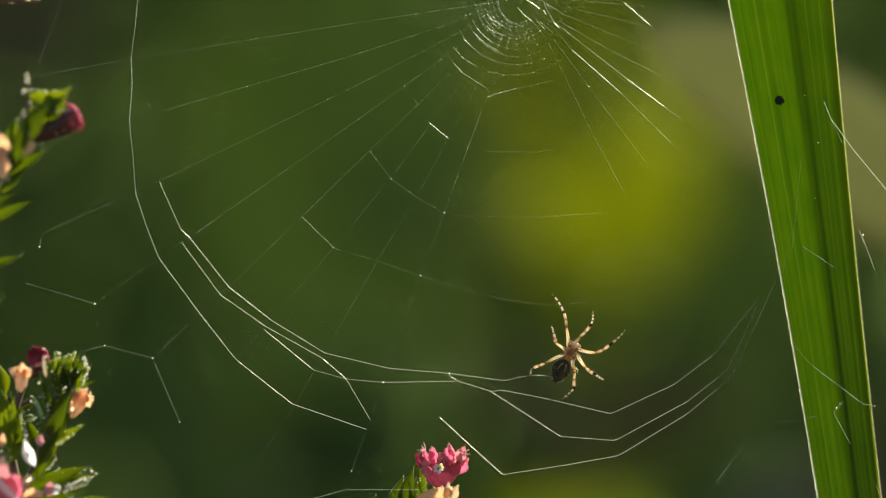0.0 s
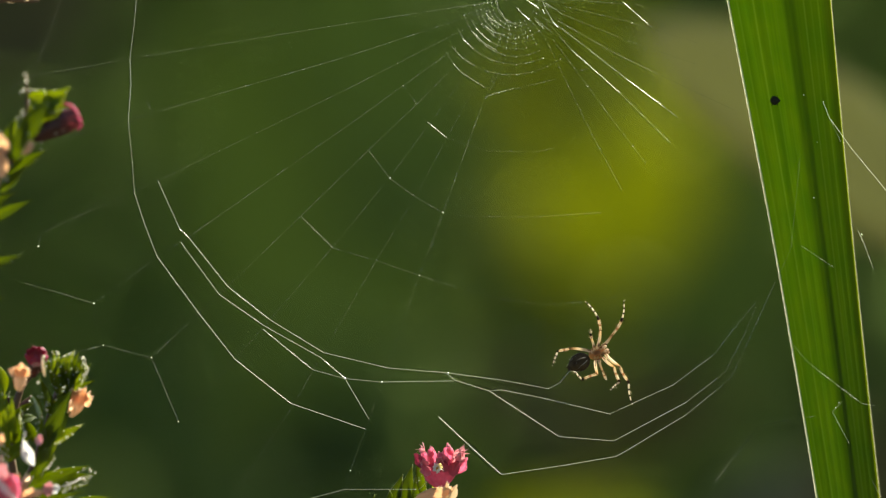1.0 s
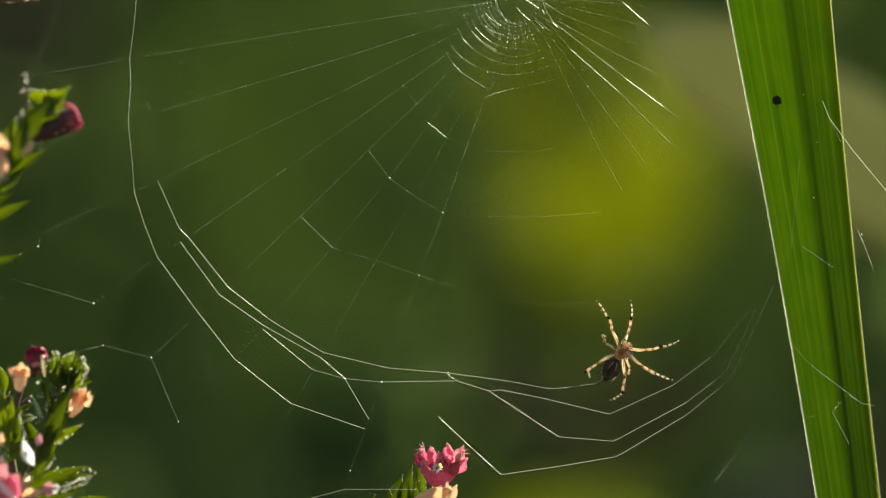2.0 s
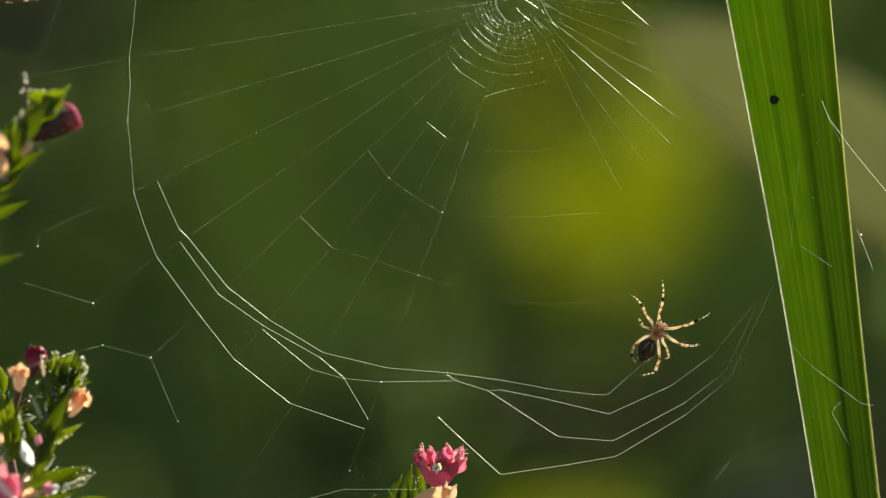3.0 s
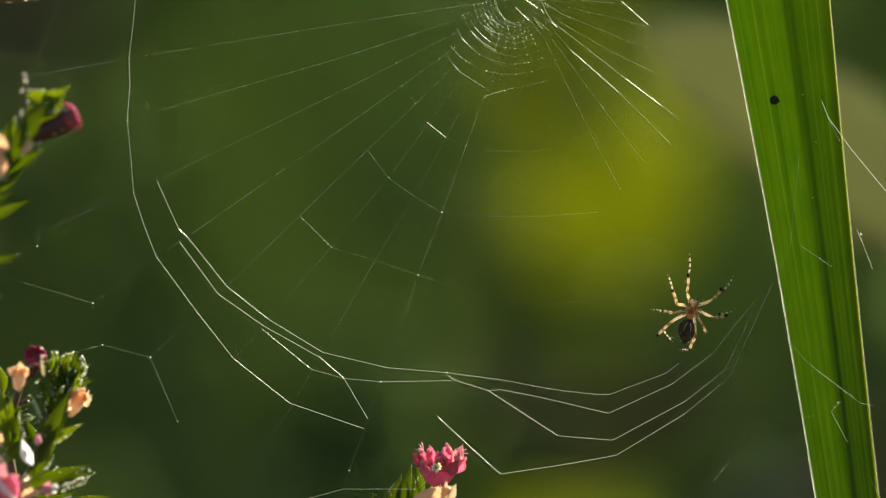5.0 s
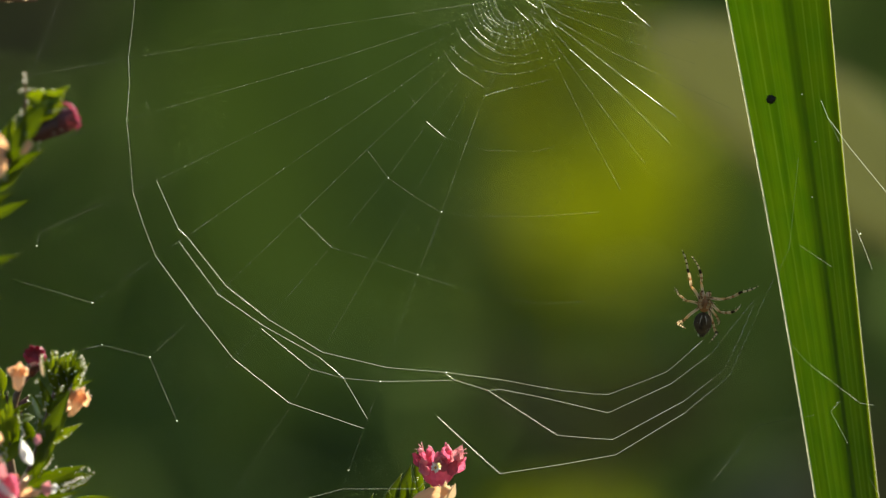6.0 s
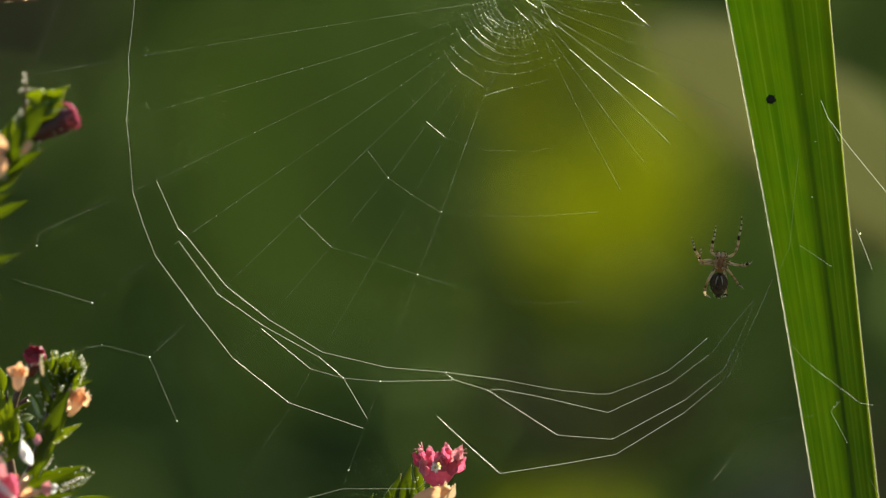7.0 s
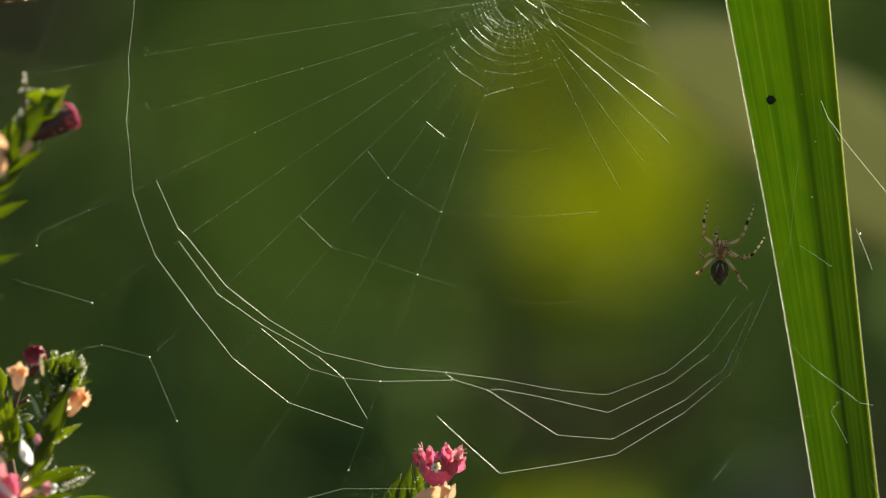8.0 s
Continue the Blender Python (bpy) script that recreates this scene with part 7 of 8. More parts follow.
SILK_ROWS = [
    [(0, strand(893, 674, 76, 0)), (0.3, strand(893, 674, 69, 0)), (0.5, strand(893, 674, 75, 0)), (0.8, strand(893, 674, 101, 0)), (1, strand(893, 674, 101, 0)), (1.2, strand(893, 674, 101, 0)), (1.5, strand(893, 674, 101, 0)), (1.7, strand(893, 674, 101, 0)), (1.97, strand(893, 674, 100.5, 0)), (2.25, strand(893, 674, 100.5, 0)), (2.52, strand(893, 674, 100.5, 0)), (2.8, strand(893, 674, 101, 0)), (3, strand(893, 674, 101, 0)), (3.5, strand(893, 674, 101, 0)), (4, strand(893, 674, 101, 0)), (4.3, strand(893, 674, 101, 0)), (4.7, strand(893, 674, 101, 0)), (4.97, strand(893, 674, 100.5, 0)), (5.25, strand(893, 674, 100.5, 0)), (5.53, strand(893, 674, 100.5, 0)), (5.8, strand(893, 674, 101, 0)), (6.15, strand(893, 674, 100.5, 0)), (6.5, strand(893, 674, 101, 0)), (6.75, strand(893, 674, 100.5, 0)), (7, strand(893, 674, 100.5, 0)), (7.25, strand(893, 674, 100.5, 0)), (7.5, strand(893, 674, 101, 0)), (8, strand(893, 674, 101, 0))],
    [(0, strand(919, 668, 82, 1)), (0.3, strand(918, 664, 86, 1)), (0.5, strand(919, 667, 89, 1)), (0.8, strand(920, 679, 101, 1)), (1, strand(920, 679, 101, 1)), (1.2, strand(920, 679, 101, 1)), (1.5, strand(920, 679, 101, 1)), (1.7, strand(920, 679, 101, 1)), (1.97, strand(920.1, 679, 100.9, 1)), (2.25, strand(920.1, 679, 100.9, 1)), (2.52, strand(920.1, 679, 100.9, 1)), (2.8, strand(920, 679, 101, 1)), (3, strand(920, 679, 101, 1)), (3.5, strand(920, 679, 101, 1)), (4, strand(920, 679, 101, 1)), (4.3, strand(920, 679, 101, 1)), (4.7, strand(920, 679, 101, 1)), (4.97, strand(920.1, 679, 100.9, 1)), (5.25, strand(920.1, 679, 100.9, 1)), (5.53, strand(920.1, 679, 100.9, 1)), (5.8, strand(920, 679, 101, 1)), (6.15, strand(920.1, 679, 100.9, 1)), (6.5, strand(920, 679, 101, 1)), (6.75, strand(920.1, 679, 100.9, 1)), (7, strand(920.1, 679, 100.9, 1)), (7.25, strand(920.1, 679, 100.9, 1)), (7.5, strand(920, 679, 101, 1)), (8, strand(920, 679, 101, 1))],
    [(0, strand(946, 664, 96, 2)), (0.3, strand(943, 663, 117, 2)), (0.5, strand(944, 666, 122, 2)), (0.8, strand(946, 684, 101, 2)), (1, strand(946, 684, 101, 2)), (1.2, strand(946, 684, 101, 2)), (1.5, strand(946, 684, 101, 2)), (1.7, strand(946, 684, 101, 2)), (1.97, strand(947.2, 684.2, 99.8, 2)), (2.25, strand(947.2, 684.2, 100, 2)), (2.52, strand(947.2, 684.2, 100.2, 2)), (2.8, strand(946, 684, 101, 2)), (3, strand(946, 684, 101, 2)), (3.5, strand(946, 684, 101, 2)), (4, strand(946, 684, 101, 2)), (4.3, strand(946, 684, 101, 2)), (4.7, strand(946, 684, 101, 2)), (4.97, strand(947.2, 684.2, 100.4, 2)), (5.25, strand(947.2, 684.2, 100.4, 2)), (5.53, strand(947.2, 684.2, 100.4, 2)), (5.8, strand(946, 684, 101, 2)), (6.15, strand(947.2, 684.2, 100.4, 2)), (6.5, strand(946, 684, 101, 2)), (6.75, strand(947.2, 684.2, 100.4, 2)), (7, strand(947.2, 684.2, 100.4, 2)), (7.25, strand(947.2, 684.2, 100.4, 2)), (7.5, strand(946, 684, 101, 2)), (8, strand(946, 684, 101, 2))],
    [(0, strand(949, 664, 96, 3)), (0.3, strand(947, 665, 117, 3)), (0.5, strand(954, 673, 122, 3)), (0.8, strand(973, 689, 58, 3)), (1, strand(973, 689, 61, 3)), (1.2, strand(973, 689, 75, 3)), (1.5, strand(973, 689, 86, 3)), (1.7, strand(973, 689, 84, 3)), (1.97, strand(974.4, 688.9, 86.5, 3)), (2.25, strand(974.4, 689, 90.5, 3)), (2.52, strand(974.4, 689.1, 94.5, 3)), (2.8, strand(973, 689, 98, 3)), (3, strand(973, 689, 98, 3)), (3.5, strand(973, 689, 98, 3)), (4, strand(973, 689, 98, 3)), (4.3, strand(973, 689, 98, 3)), (4.7, strand(973, 689, 98, 3)), (4.97, strand(974.4, 689.2, 98.5, 3)), (5.25, strand(974.4, 689.2, 98.5, 3)), (5.53, strand(974.4, 689.2, 98.5, 3)), (5.8, strand(973, 689, 98, 3)), (6.15, strand(974.4, 689.2, 98.5, 3)), (6.5, strand(973, 689, 98, 3)), (6.75, strand(974.4, 689.2, 98.5, 3)), (7, strand(974.4, 689.2, 98.5, 3)), (7.25, strand(974.4, 689.2, 98.5, 3)), (7.5, strand(973, 689, 98, 3)), (8, strand(973, 689, 98, 3))],
    [(0, strand(949, 664, 96, 4)), (0.3, strand(947, 665, 117, 4)), (0.5, strand(954, 673, 122, 4)), (0.8, strand(987, 684, 36, 4)), (1, strand(993, 678, 41, 4)), (1.2, strand(997, 683, 61, 4)), (1.5, strand(999, 687, 78, 4)), (1.7, strand(999, 686, 75, 4)), (1.97, strand(1001.9, 687.2, 80.4, 4)), (2.25, strand(1002, 689.3, 85.7, 4)), (2.52, strand(1001.9, 691.3, 91.1, 4)), (2.8, strand(999, 693, 97, 4)), (3, strand(999, 693, 97, 4)), (3.5, strand(999, 693, 97, 4)), (4, strand(999, 693, 97, 4)), (4.3, strand(999, 693, 97, 4)), (4.7, strand(999, 693, 97, 4)), (4.97, strand(1001.7, 693.3, 96.3, 4)), (5.25, strand(1001.7, 693.3, 96.3, 4)), (5.53, strand(1001.7, 693.3, 96.3, 4)), (5.8, strand(999, 693, 97, 4)), (6.15, strand(1001.7, 693.3, 96.3, 4)), (6.5, strand(999, 693, 97, 4)), (6.75, strand(1001.7, 693.3, 96.3, 4)), (7, strand(1001.7, 693.3, 96.3, 4)), (7.25, strand(1001.7, 693.3, 96.3, 4)), (7.5, strand(999, 693, 97, 4)), (8, strand(999, 693, 97, 4))],
    [(0, strand(949, 664, 96, 5)), (0.3, strand(947, 665, 117, 5)), (0.5, strand(954, 673, 122, 5)), (0.8, strand(987, 684, 36, 5)), (1, strand(994, 676, 41, 5)), (1.2, strand(1018, 671, 61, 5)), (1.5, strand(1025, 682, 77, 5)), (1.7, strand(1025, 679, 77, 5)), (1.97, strand(1029.1, 682.6, 82.8, 5)), (2.25, strand(1029.5, 687.2, 87.1, 5)), (2.52, strand(1029.5, 691.8, 91.4, 5)), (2.8, strand(1026, 696, 97, 5)), (3, strand(1026, 696, 97, 5)), (3.5, strand(1026, 696, 97, 5)), (4, strand(1026, 696, 97, 5)), (4.3, strand(1026, 696, 97, 5)), (4.7, strand(1026, 696, 97, 5)), (4.97, strand(1029.1, 696.3, 96.1, 5)), (5.25, strand(1029.1, 696.3, 96.1, 5)), (5.53, strand(1029.1, 696.3, 96.1, 5)), (5.8, strand(1026, 696, 97, 5)), (6.15, strand(1029.1, 696.3, 96.1, 5)), (6.5, strand(1026, 696, 97, 5)), (6.75, strand(1029.1, 696.3, 96.1, 5)), (7, strand(1029.1, 696.3, 96.1, 5)), (7.25, strand(1029.1, 696.3, 96.1, 5)), (7.5, strand(1026, 696, 97, 5)), (8, strand(1026, 696, 97, 5))],
    [(0, strand(949, 664, 96, 6)), (0.3, strand(947, 665, 117, 6)), (0.5, strand(954, 673, 122, 6)), (0.8, strand(987, 684, 36, 6)), (1, strand(994, 676, 41, 6)), (1.2, strand(1018, 671, 61, 6)), (1.5, strand(1038, 679, 64, 6)), (1.7, strand(1033, 677, 79, 6)), (1.97, strand(1054.1, 679.5, 57.1, 6)), (2.25, strand(1057.1, 685.8, 61.9, 6)), (2.52, strand(1057.1, 692.5, 72, 6)), (2.8, strand(1053, 699, 91, 6)), (3, strand(1053, 699, 92, 6)), (3.5, strand(1053, 699, 92, 6)), (4, strand(1053, 699, 92, 6)), (4.3, strand(1053, 699, 94, 6)), (4.7, strand(1053, 699, 94, 6)), (4.97, strand(1056.6, 699.3, 90.4, 6)), (5.25, strand(1056.6, 699.3, 90.4, 6)), (5.53, strand(1056.6, 699.3, 90.4, 6)), (5.8, strand(1053, 699, 94, 6)), (6.15, strand(1056.6, 699.3, 90.4, 6)), (6.5, strand(1053, 699, 94, 6)), (6.75, strand(1056.6, 699.3, 90.4, 6)), (7, strand(1056.6, 699.3, 90.4, 6)), (7.25, strand(1056.6, 699.3, 90.4, 6)), (7.5, strand(1053, 699, 94, 6)), (8, strand(1053, 699, 94, 6))],
    [(0, strand(949, 664, 96, 7)), (0.3, strand(947, 665, 117, 7)), (0.5, strand(954, 673, 122, 7)), (0.8, strand(987, 684, 36, 7)), (1, strand(994, 676, 41, 7)), (1.2, strand(1018, 671, 61, 7)), (1.5, strand(1038, 679, 64, 7)), (1.7, strand(1033, 677, 79, 7)), (1.97, strand(1054.1, 679.5, 57.1, 7)), (2.25, strand(1073.4, 681.1, 38.9, 7)), (2.52, strand(1080.9, 684.8, 38.9, 7)), (2.8, strand(1079, 700, 39, 7)), (3, strand(1079, 700, 48, 7)), (3.5, strand(1079, 700, 41, 7)), (4, strand(1079, 700, 42, 7)), (4.3, strand(1080, 701, 71, 7)), (4.7, strand(1080, 701, 69, 7)), (4.97, strand(1083.8, 699.5, 68.5, 7)), (5.25, strand(1083.8, 699.5, 68.5, 7)), (5.53, strand(1083.8, 699.5, 68.5, 7)), (5.8, strand(1080, 701, 69, 7)), (6.15, strand(1083.8, 699.5, 68.5, 7)), (6.5, strand(1080, 701, 69, 7)), (6.75, strand(1083.8, 699.5, 68.5, 7)), (7, strand(1083.8, 699.5, 68.5, 7)), (7.25, strand(1083.8, 699.5, 68.5, 7)), (7.5, strand(1080, 701, 69, 7)), (8, strand(1080, 701, 69, 7))],
    [(0, strand(949, 664, 96, 8)), (0.3, strand(947, 665, 117, 8)), (0.5, strand(954, 673, 122, 8)), (0.8, strand(987, 684, 36, 8)), (1, strand(994, 676, 41, 8)), (1.2, strand(1018, 671, 61, 8)), (1.5, strand(1038, 679, 64, 8)), (1.7, strand(1033, 677, 79, 8)), (1.97, strand(1054.1, 679.5, 57.1, 8)), (2.25, strand(1073.4, 681.1, 38.9, 8)), (2.52, strand(1088.7, 675.1, 38.9, 8)), (2.8, strand(1096, 679, 39, 8)), (3, strand(1099, 682, 48, 8)), (3.5, strand(1096, 679, 41, 8)), (4, strand(1097, 680, 42, 8)), (4.3, strand(1105, 692, 71, 8)), (4.7, strand(1105, 691, 69, 8)), (4.97, strand(1109.5, 689.4, 69.8, 8)), (5.25, strand(1109.5, 689.4, 69.8, 8)), (5.53, strand(1109.5, 689.4, 69.8, 8)), (5.8, strand(1105, 691, 69, 8)), (6.15, strand(1109.5, 689.4, 69.8, 8)), (6.5, strand(1105, 691, 69, 8)), (6.75, strand(1109.5, 689.4, 69.8, 8)), (7, strand(1109.5, 689.4, 69.8, 8)), (7.25, strand(1109.5, 689.4, 69.8, 8)), (7.5, strand(1105, 691, 69, 8)), (8, strand(1105, 691, 69, 8))],
    [(0, strand(949, 664, 96, 9)), (0.3, strand(947, 665, 117, 9)), (0.5, strand(954, 673, 122, 9)), (0.8, strand(987, 684, 36, 9)), (1, strand(994, 676, 41, 9)), (1.2, strand(1018, 671, 61, 9)), (1.5, strand(1038, 679, 64, 9)), (1.7, strand(1033, 677, 79, 9)), (1.97, strand(1054.1, 679.5, 57.1, 9)), (2.25, strand(1073.4, 681.1, 38.9, 9)), (2.52, strand(1088.7, 675.1, 38.9, 9)), (2.8, strand(1104, 669, 39, 9)), (3, strand(1117, 666, 48, 9)), (3.5, strand(1114, 659, 52, 9)), (4, strand(1115, 660, 50, 9)), (4.3, strand(1131, 684, 71, 9)), (4.7, strand(1130, 682, 69, 9)), (4.97, strand(1135.4, 679.8, 69.7, 9)), (5.25, strand(1135.4, 679.8, 69.4, 9)), (5.53, strand(1135.4, 679.8, 69.1, 9)), (5.8, strand(1130, 682, 69, 9)), (6.15, strand(1135.4, 679.8, 68.8, 9)), (6.5, strand(1130, 682, 69, 9)), (6.75, strand(1135.4, 679.8, 68.8, 9)), (7, strand(1135.4, 679.8, 68.8, 9)), (7.25, strand(1135.4, 679.8, 68.8, 9)), (7.5, strand(1130, 682, 69, 9)), (8, strand(1130, 682, 69, 9))],
    [(0, strand(949, 664, 96, 10)), (0.3, strand(947, 665, 117, 10)), (0.5, strand(954, 673, 122, 10)), (0.8, strand(987, 684, 36, 10)), (1, strand(994, 676, 41, 10)), (1.2, strand(1018, 671, 61, 10)), (1.5, strand(1038, 679, 64, 10)), (1.7, strand(1033, 677, 79, 10)), (1.97, strand(1054.1, 679.5, 57.1, 10)), (2.25, strand(1073.4, 681.1, 38.9, 10)), (2.52, strand(1088.7, 675.1, 38.9, 10)), (2.8, strand(1104, 669, 39, 10)), (3, strand(1117, 666, 48, 10)), (3.5, strand(1122, 650, 68, 10)), (4, strand(1135, 644, 101, 10)), (4.3, strand(1154, 676, 71, 10)), (4.7, strand(1155, 672, 69, 10)), (4.97, strand(1161.3, 670.3, 68.5, 10)), (5.25, strand(1161.2, 670.1, 67.6, 10)), (5.53, strand(1161.2, 670, 66.7, 10)), (5.8, strand(1155, 672, 69, 10)), (6.15, strand(1161.1, 669.9, 66.2, 10)), (6.5, strand(1155, 672, 69, 10)), (6.75, strand(1161.1, 669.9, 66.6, 10)), (7, strand(1161.1, 669.9, 66.6, 10)), (7.25, strand(1161.1, 669.9, 66.6, 10)), (7.5, strand(1155, 672, 69, 10)), (8, strand(1155, 672, 69, 10))],
    [(0, strand(949, 664, 96, 11)), (0.3, strand(947, 665, 117, 11)), (0.5, strand(954, 673, 122, 11)), (0.8, strand(987, 684, 36, 11)), (1, strand(994, 676, 41, 11)), (1.2, strand(1018, 671, 61, 11)), (1.5, strand(1038, 679, 64, 11)), (1.7, strand(1033, 677, 79, 11)), (1.97, strand(1054.1, 679.5, 57.1, 11)), (2.25, strand(1073.4, 681.1, 38.9, 11)), (2.52, strand(1088.7, 675.1, 38.9, 11)), (2.8, strand(1104, 669, 39, 11)), (3, strand(1117, 666, 48, 11)), (3.5, strand(1122, 650, 68, 11)), (4, strand(1136, 644, 101, 11)), (4.3, strand(1154, 676, 71, 11)), (4.7, strand(1163, 670, 69, 11)), (4.97, strand(1180.5, 663.3, 53.4, 11)), (5.25, strand(1186.7, 659.7, 49, 11)), (5.53, strand(1186.4, 659.2, 49.2, 11)), (5.8, strand(1181, 663, 51, 11)), (6.15, strand(1186.1, 658.9, 50.7, 11)), (6.5, strand(1181, 663, 54, 11)), (6.75, strand(1186.2, 659, 52.2, 11)), (7, strand(1186.2, 659, 52.2, 11)), (7.25, strand(1186.2, 659, 52.2, 11)), (7.5, strand(1181, 663, 54, 11)), (8, strand(1181, 663, 54, 11))],
    [(0, strand(949, 664, 96, 12)), (0.3, strand(947, 665, 117, 12)), (0.5, strand(954, 673, 122, 12)), (0.8, strand(987, 684, 36, 12)), (1, strand(994, 676, 41, 12)), (1.2, strand(1018, 671, 61, 12)), (1.5, strand(1038, 679, 64, 12)), (1.7, strand(1033, 677, 79, 12)), (1.97, strand(1054.1, 679.5, 57.1, 12)), (2.25, strand(1073.4, 681.1, 38.9, 12)), (2.52, strand(1088.7, 675.1, 38.9, 12)), (2.8, strand(1104, 669, 39, 12)), (3, strand(1117, 666, 48, 12)), (3.5, strand(1122, 650, 68, 12)), (4, strand(1136, 644, 101, 12)), (4.3, strand(1154, 676, 71, 12)), (4.7, strand(1163, 670, 69, 12)), (4.97, strand(1180.5, 663.3, 53.4, 12)), (5.25, strand(1195.7, 652.3, 47.9, 12)), (5.53, strand(1207.3, 641.1, 47.8, 12)), (5.8, strand(1201, 646, 48, 12)), (6.15, strand(1207.5, 641.4, 48.8, 12)), (6.5, strand(1202, 647, 50, 12)), (6.75, strand(1208.1, 642.1, 49.9, 12)), (7, strand(1208.1, 642.1, 49.9, 12)), (7.25, strand(1208.1, 642.1, 49.9, 12)), (7.5, strand(1202, 647, 50, 12)), (8, strand(1202, 647, 50, 12))],
    [(0, strand(949, 664, 96, 13)), (0.3, strand(947, 665, 117, 13)), (0.5, strand(954, 673, 122, 13)), (0.8, strand(987, 684, 36, 13)), (1, strand(994, 676, 41, 13)), (1.2, strand(1018, 671, 61, 13)), (1.5, strand(1038, 679, 64, 13)), (1.7, strand(1033, 677, 79, 13)), (1.97, strand(1054.1, 679.5, 57.1, 13)), (2.25, strand(1073.4, 681.1, 38.9, 13)), (2.52, strand(1088.7, 675.1, 38.9, 13)), (2.8, strand(1104, 669, 39, 13)), (3, strand(1117, 666, 48, 13)), (3.5, strand(1122, 650, 68, 13)), (4, strand(1136, 644, 101, 13)), (4.3, strand(1154, 676, 71, 13)), (4.7, strand(1163, 670, 69, 13)), (4.97, strand(1180.5, 663.3, 53.4, 13)), (5.25, strand(1195.7, 652.3, 47.9, 13)), (5.53, strand(1209.4, 639.2, 47.8, 13)), (5.8, strand(1221, 628, 48, 13)), (6.15, strand(1228.3, 623.2, 48.9, 13)), (6.5, strand(1223, 630, 50, 13)), (6.75, strand(1229.2, 624.3, 49.3, 13)), (7, strand(1229.2, 624.3, 49.3, 13)), (7.25, strand(1229.2, 624.3, 49.3, 13)), (7.5, strand(1223, 630, 50, 13)), (8, strand(1223, 630, 50, 13))],
    [(0, strand(949, 664, 96, 14)), (0.3, strand(947, 665, 117, 14)), (0.5, strand(954, 673, 122, 14)), (0.8, strand(987, 684, 36, 14)), (1, strand(994, 676, 41, 14)), (1.2, strand(1018, 671, 61, 14)), (1.5, strand(1038, 679, 64, 14)), (1.7, strand(1033, 677, 79, 14)), (1.97, strand(1054.1, 679.5, 57.1, 14)), (2.25, strand(1073.4, 681.1, 38.9, 14)), (2.52, strand(1088.7, 675.1, 38.9, 14)), (2.8, strand(1104, 669, 39, 14)), (3, strand(1117, 666, 48, 14)), (3.5, strand(1122, 650, 68, 14)), (4, strand(1136, 644, 101, 14)), (4.3, strand(1154, 676, 71, 14)), (4.7, strand(1163, 670, 69, 14)), (4.97, strand(1180.5, 663.3, 53.4, 14)), (5.25, strand(1195.7, 652.3, 47.9, 14)), (5.53, strand(1209.4, 639.2, 47.8, 14)), (5.8, strand(1223, 626, 48, 14)), (6.15, strand(1229, 622.5, 48.9, 14)), (6.5, strand(1235, 619, 50, 14)), (6.75, strand(1235, 619, 50, 14)), (7, strand(1235, 619, 50, 14)), (7.25, strand(1235, 619, 50, 14)), (7.5, strand(1235, 619, 50, 14)), (8, strand(1244, 612, 44, 14))],
    [(0, strand(949, 664, 96, 15)), (0.3, strand(947, 665, 117, 15)), (0.5, strand(954, 673, 122, 15)), (0.8, strand(987, 684, 36, 15)), (1, strand(994, 676, 41, 15)), (1.2, strand(1018, 671, 61, 15)), (1.5, strand(1038, 679, 64, 15)), (1.7, strand(1033, 677, 79, 15)), (1.97, strand(1054.1, 679.5, 57.1, 15)), (2.25, strand(1073.4, 681.1, 38.9, 15)), (2.52, strand(1088.7, 675.1, 38.9, 15)), (2.8, strand(1104, 669, 39, 15)), (3, strand(1117, 666, 48, 15)), (3.5, strand(1122, 650, 68, 15)), (4, strand(1136, 644, 101, 15)), (4.3, strand(1154, 676, 71, 15)), (4.7, strand(1163, 670, 69, 15)), (4.97, strand(1180.5, 663.3, 53.4, 15)), (5.25, strand(1195.7, 652.3, 47.9, 15)), (5.53, strand(1209.4, 639.2, 47.8, 15)), (5.8, strand(1223, 626, 48, 15)), (6.15, strand(1229, 622.5, 48.9, 15)), (6.5, strand(1235, 619, 50, 15)), (6.75, strand(1235, 619, 50, 15)), (7, strand(1235, 619, 50, 15)), (7.25, strand(1235, 619, 50, 15)), (7.5, strand(1235, 619, 50, 15)), (8, strand(1262, 593, 35, 15))],
    [(0, strand(949, 664, 96, 16)), (0.3, strand(947, 665, 117, 16)), (0.5, strand(954, 673, 122, 16)), (0.8, strand(987, 684, 36, 16)), (1, strand(994, 676, 41, 16)), (1.2, strand(1018, 671, 61, 16)), (1.5, strand(1038, 679, 64, 16)), (1.7, strand(1033, 677, 79, 16)), (1.97, strand(1054.1, 679.5, 57.1, 16)), (2.25, strand(1073.4, 681.1, 38.9, 16)), (2.52, strand(1088.7, 675.1, 38.9, 16)), (2.8, strand(1104, 669, 39, 16)), (3, strand(1117, 666, 48, 16)), (3.5, strand(1122, 650, 68, 16)), (4, strand(1136, 644, 101, 16)), (4.3, strand(1154, 676, 71, 16)), (4.7, strand(1163, 670, 69, 16)), (4.97, strand(1180.5, 663.3, 53.4, 16)), (5.25, strand(1195.7, 652.3, 47.9, 16)), (5.53, strand(1209.4, 639.2, 47.8, 16)), (5.8, strand(1223, 626, 48, 16)), (6.15, strand(1229, 622.5, 48.9, 16)), (6.5, strand(1235, 619, 50, 16)), (6.75, strand(1235, 619, 50, 16)), (7, strand(1235, 619, 50, 16)), (7.25, strand(1235, 619, 50, 16)), (7.5, strand(1235, 619, 50, 16)), (8, strand(1278, 571, 35, 16))],
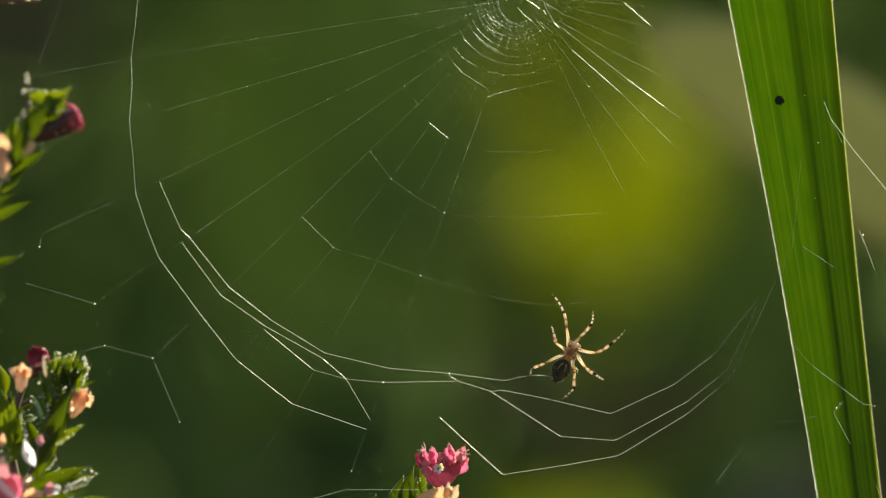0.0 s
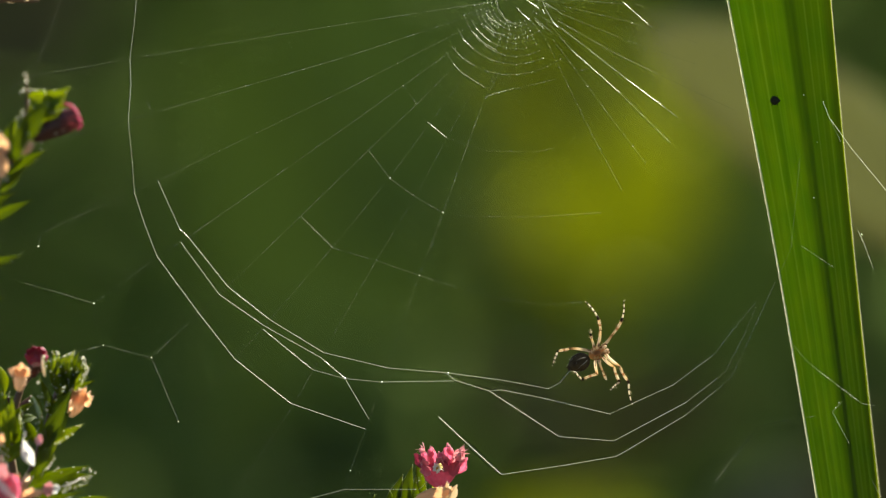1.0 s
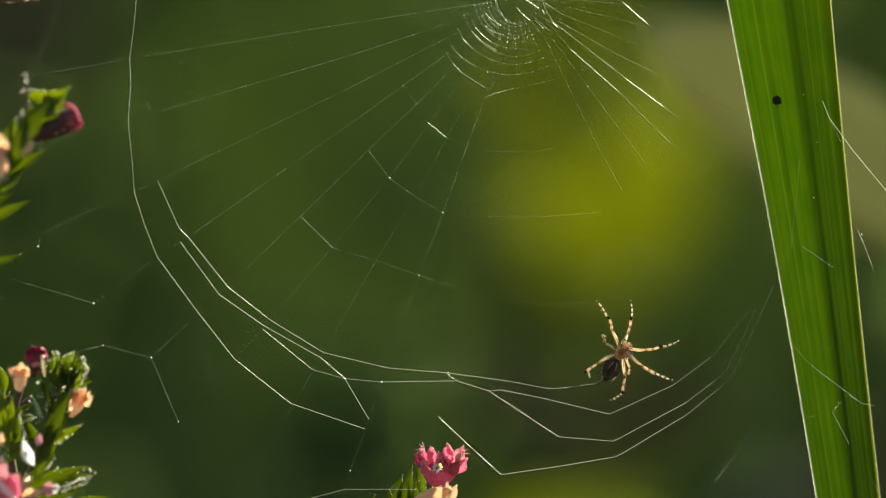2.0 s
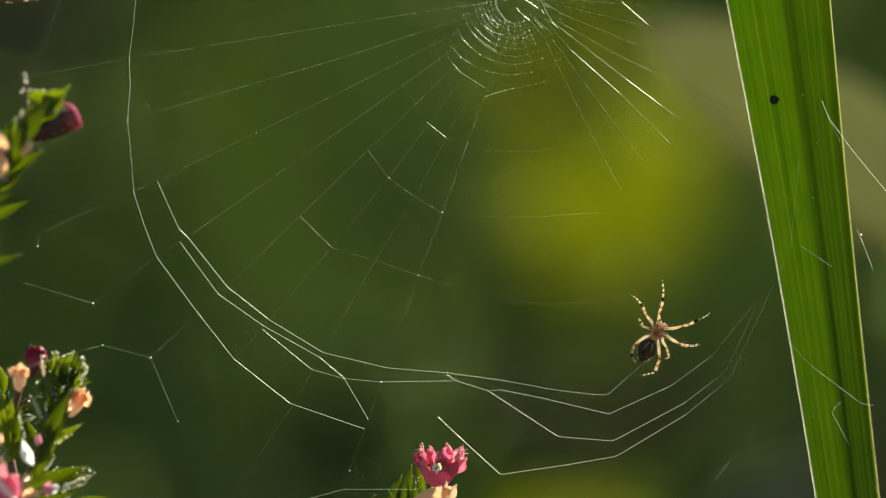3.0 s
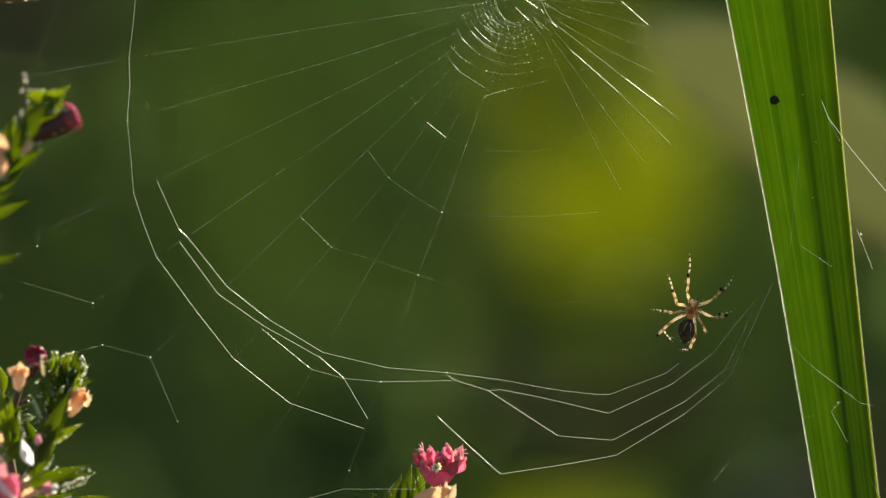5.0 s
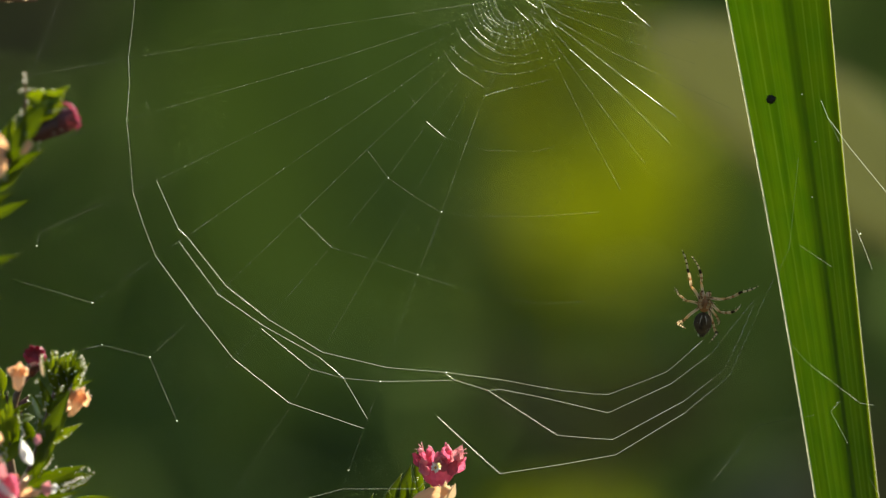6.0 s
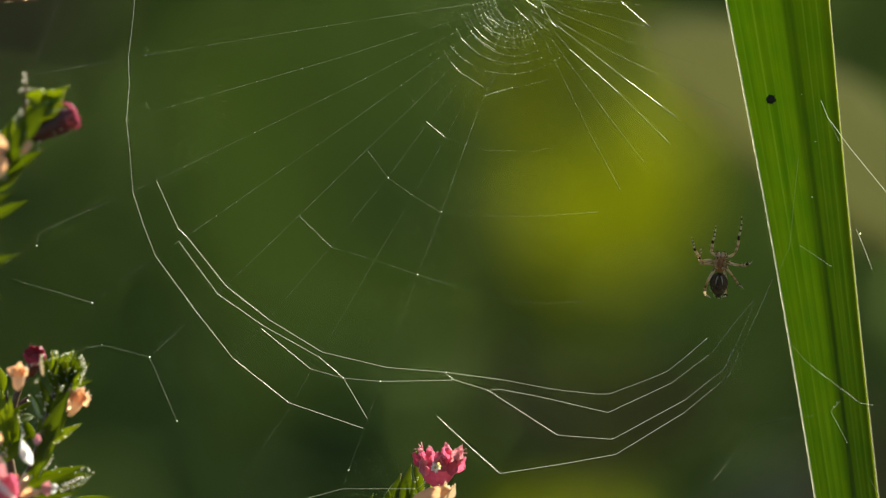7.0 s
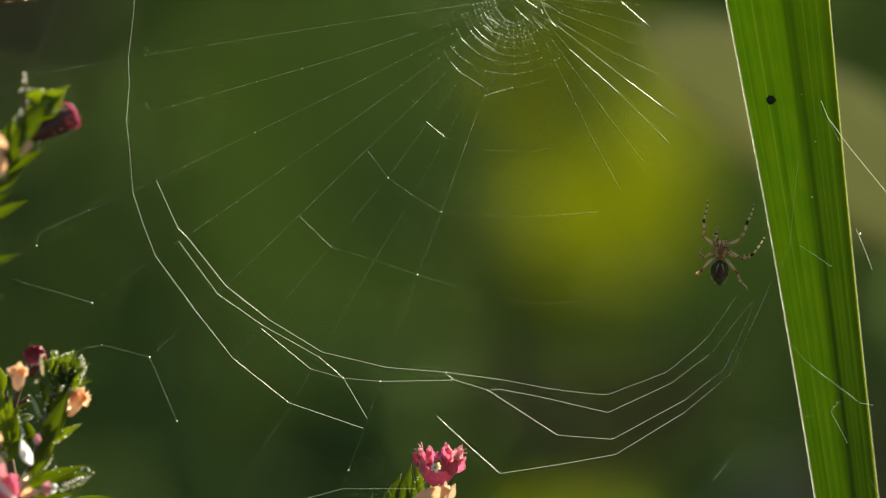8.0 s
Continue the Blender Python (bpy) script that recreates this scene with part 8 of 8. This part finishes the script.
    [(0, strand(949, 664, 96, 17)), (0.3, strand(947, 665, 117, 17)), (0.5, strand(954, 673, 122, 17)), (0.8, strand(987, 684, 36, 17)), (1, strand(994, 676, 41, 17)), (1.2, strand(1018, 671, 61, 17)), (1.5, strand(1038, 679, 64, 17)), (1.7, strand(1033, 677, 79, 17)), (1.97, strand(1054.1, 679.5, 57.1, 17)), (2.25, strand(1073.4, 681.1, 38.9, 17)), (2.52, strand(1088.7, 675.1, 38.9, 17)), (2.8, strand(1104, 669, 39, 17)), (3, strand(1117, 666, 48, 17)), (3.5, strand(1122, 650, 68, 17)), (4, strand(1136, 644, 101, 17)), (4.3, strand(1154, 676, 71, 17)), (4.7, strand(1163, 670, 69, 17)), (4.97, strand(1180.5, 663.3, 53.4, 17)), (5.25, strand(1195.7, 652.3, 47.9, 17)), (5.53, strand(1209.4, 639.2, 47.8, 17)), (5.8, strand(1223, 626, 48, 17)), (6.15, strand(1229, 622.5, 48.9, 17)), (6.5, strand(1235, 619, 50, 17)), (6.75, strand(1235, 619, 50, 17)), (7, strand(1235, 619, 50, 17)), (7.25, strand(1235, 619, 50, 17)), (7.5, strand(1235, 619, 50, 17)), (8, strand(1293, 549, 35, 17))],
]


def motions():
    walk(spider, SPIDER_ROWS)
    for key, (femur, tibia, tarsus) in spider_legs.items():
        walk(femur, LEG_ROWS[key + "f"])
        walk(tibia, LEG_ROWS[key + "t"])
        walk(tarsus, LEG_ROWS[key + "m"])
    for piece, rows in zip(silk_pieces, SILK_ROWS):
        walk(piece, rows)
    for hung, lengths in swaying:
        for length in lengths:
            walk(length, [(t, Matrix.Translation(hung) @ pose(0, 0, 0, 0, -lift, 0) @ Matrix.Translation(-hung)) for t, lift in (
                (0.0, 0.42), (0.5, 0.3), (1.0, 0.12), (1.5, 0.0), (2.8, 0.05), (3.5, 0.2), (4.0, 0.4), (4.7, 0.3), (6.0, 0.4), (7.0, 0.5), (8.0, 0.5))])
    walk(fly, [(t, pose(*plan(u, v, 7.9), 0, turn, 0)) for t, u, v, turn in (
        (0.0, 1383, 176, 10), (0.3, 1377, 177, 40), (0.5, 1374, 177, 20), (0.8, 1377, 177, -20), (1.0, 1377, 177, 0), (1.4, 1381, 177, 30),
        (2.8, 1379, 176, 0), (3.5, 1371, 176, -40), (4.0, 1378, 177, 0), (4.5, 1380, 177, 20), (6.0, 1373, 176, -20), (7.0, 1373, 176, 10), (8.0, 1373, 177, 0))])


motions()
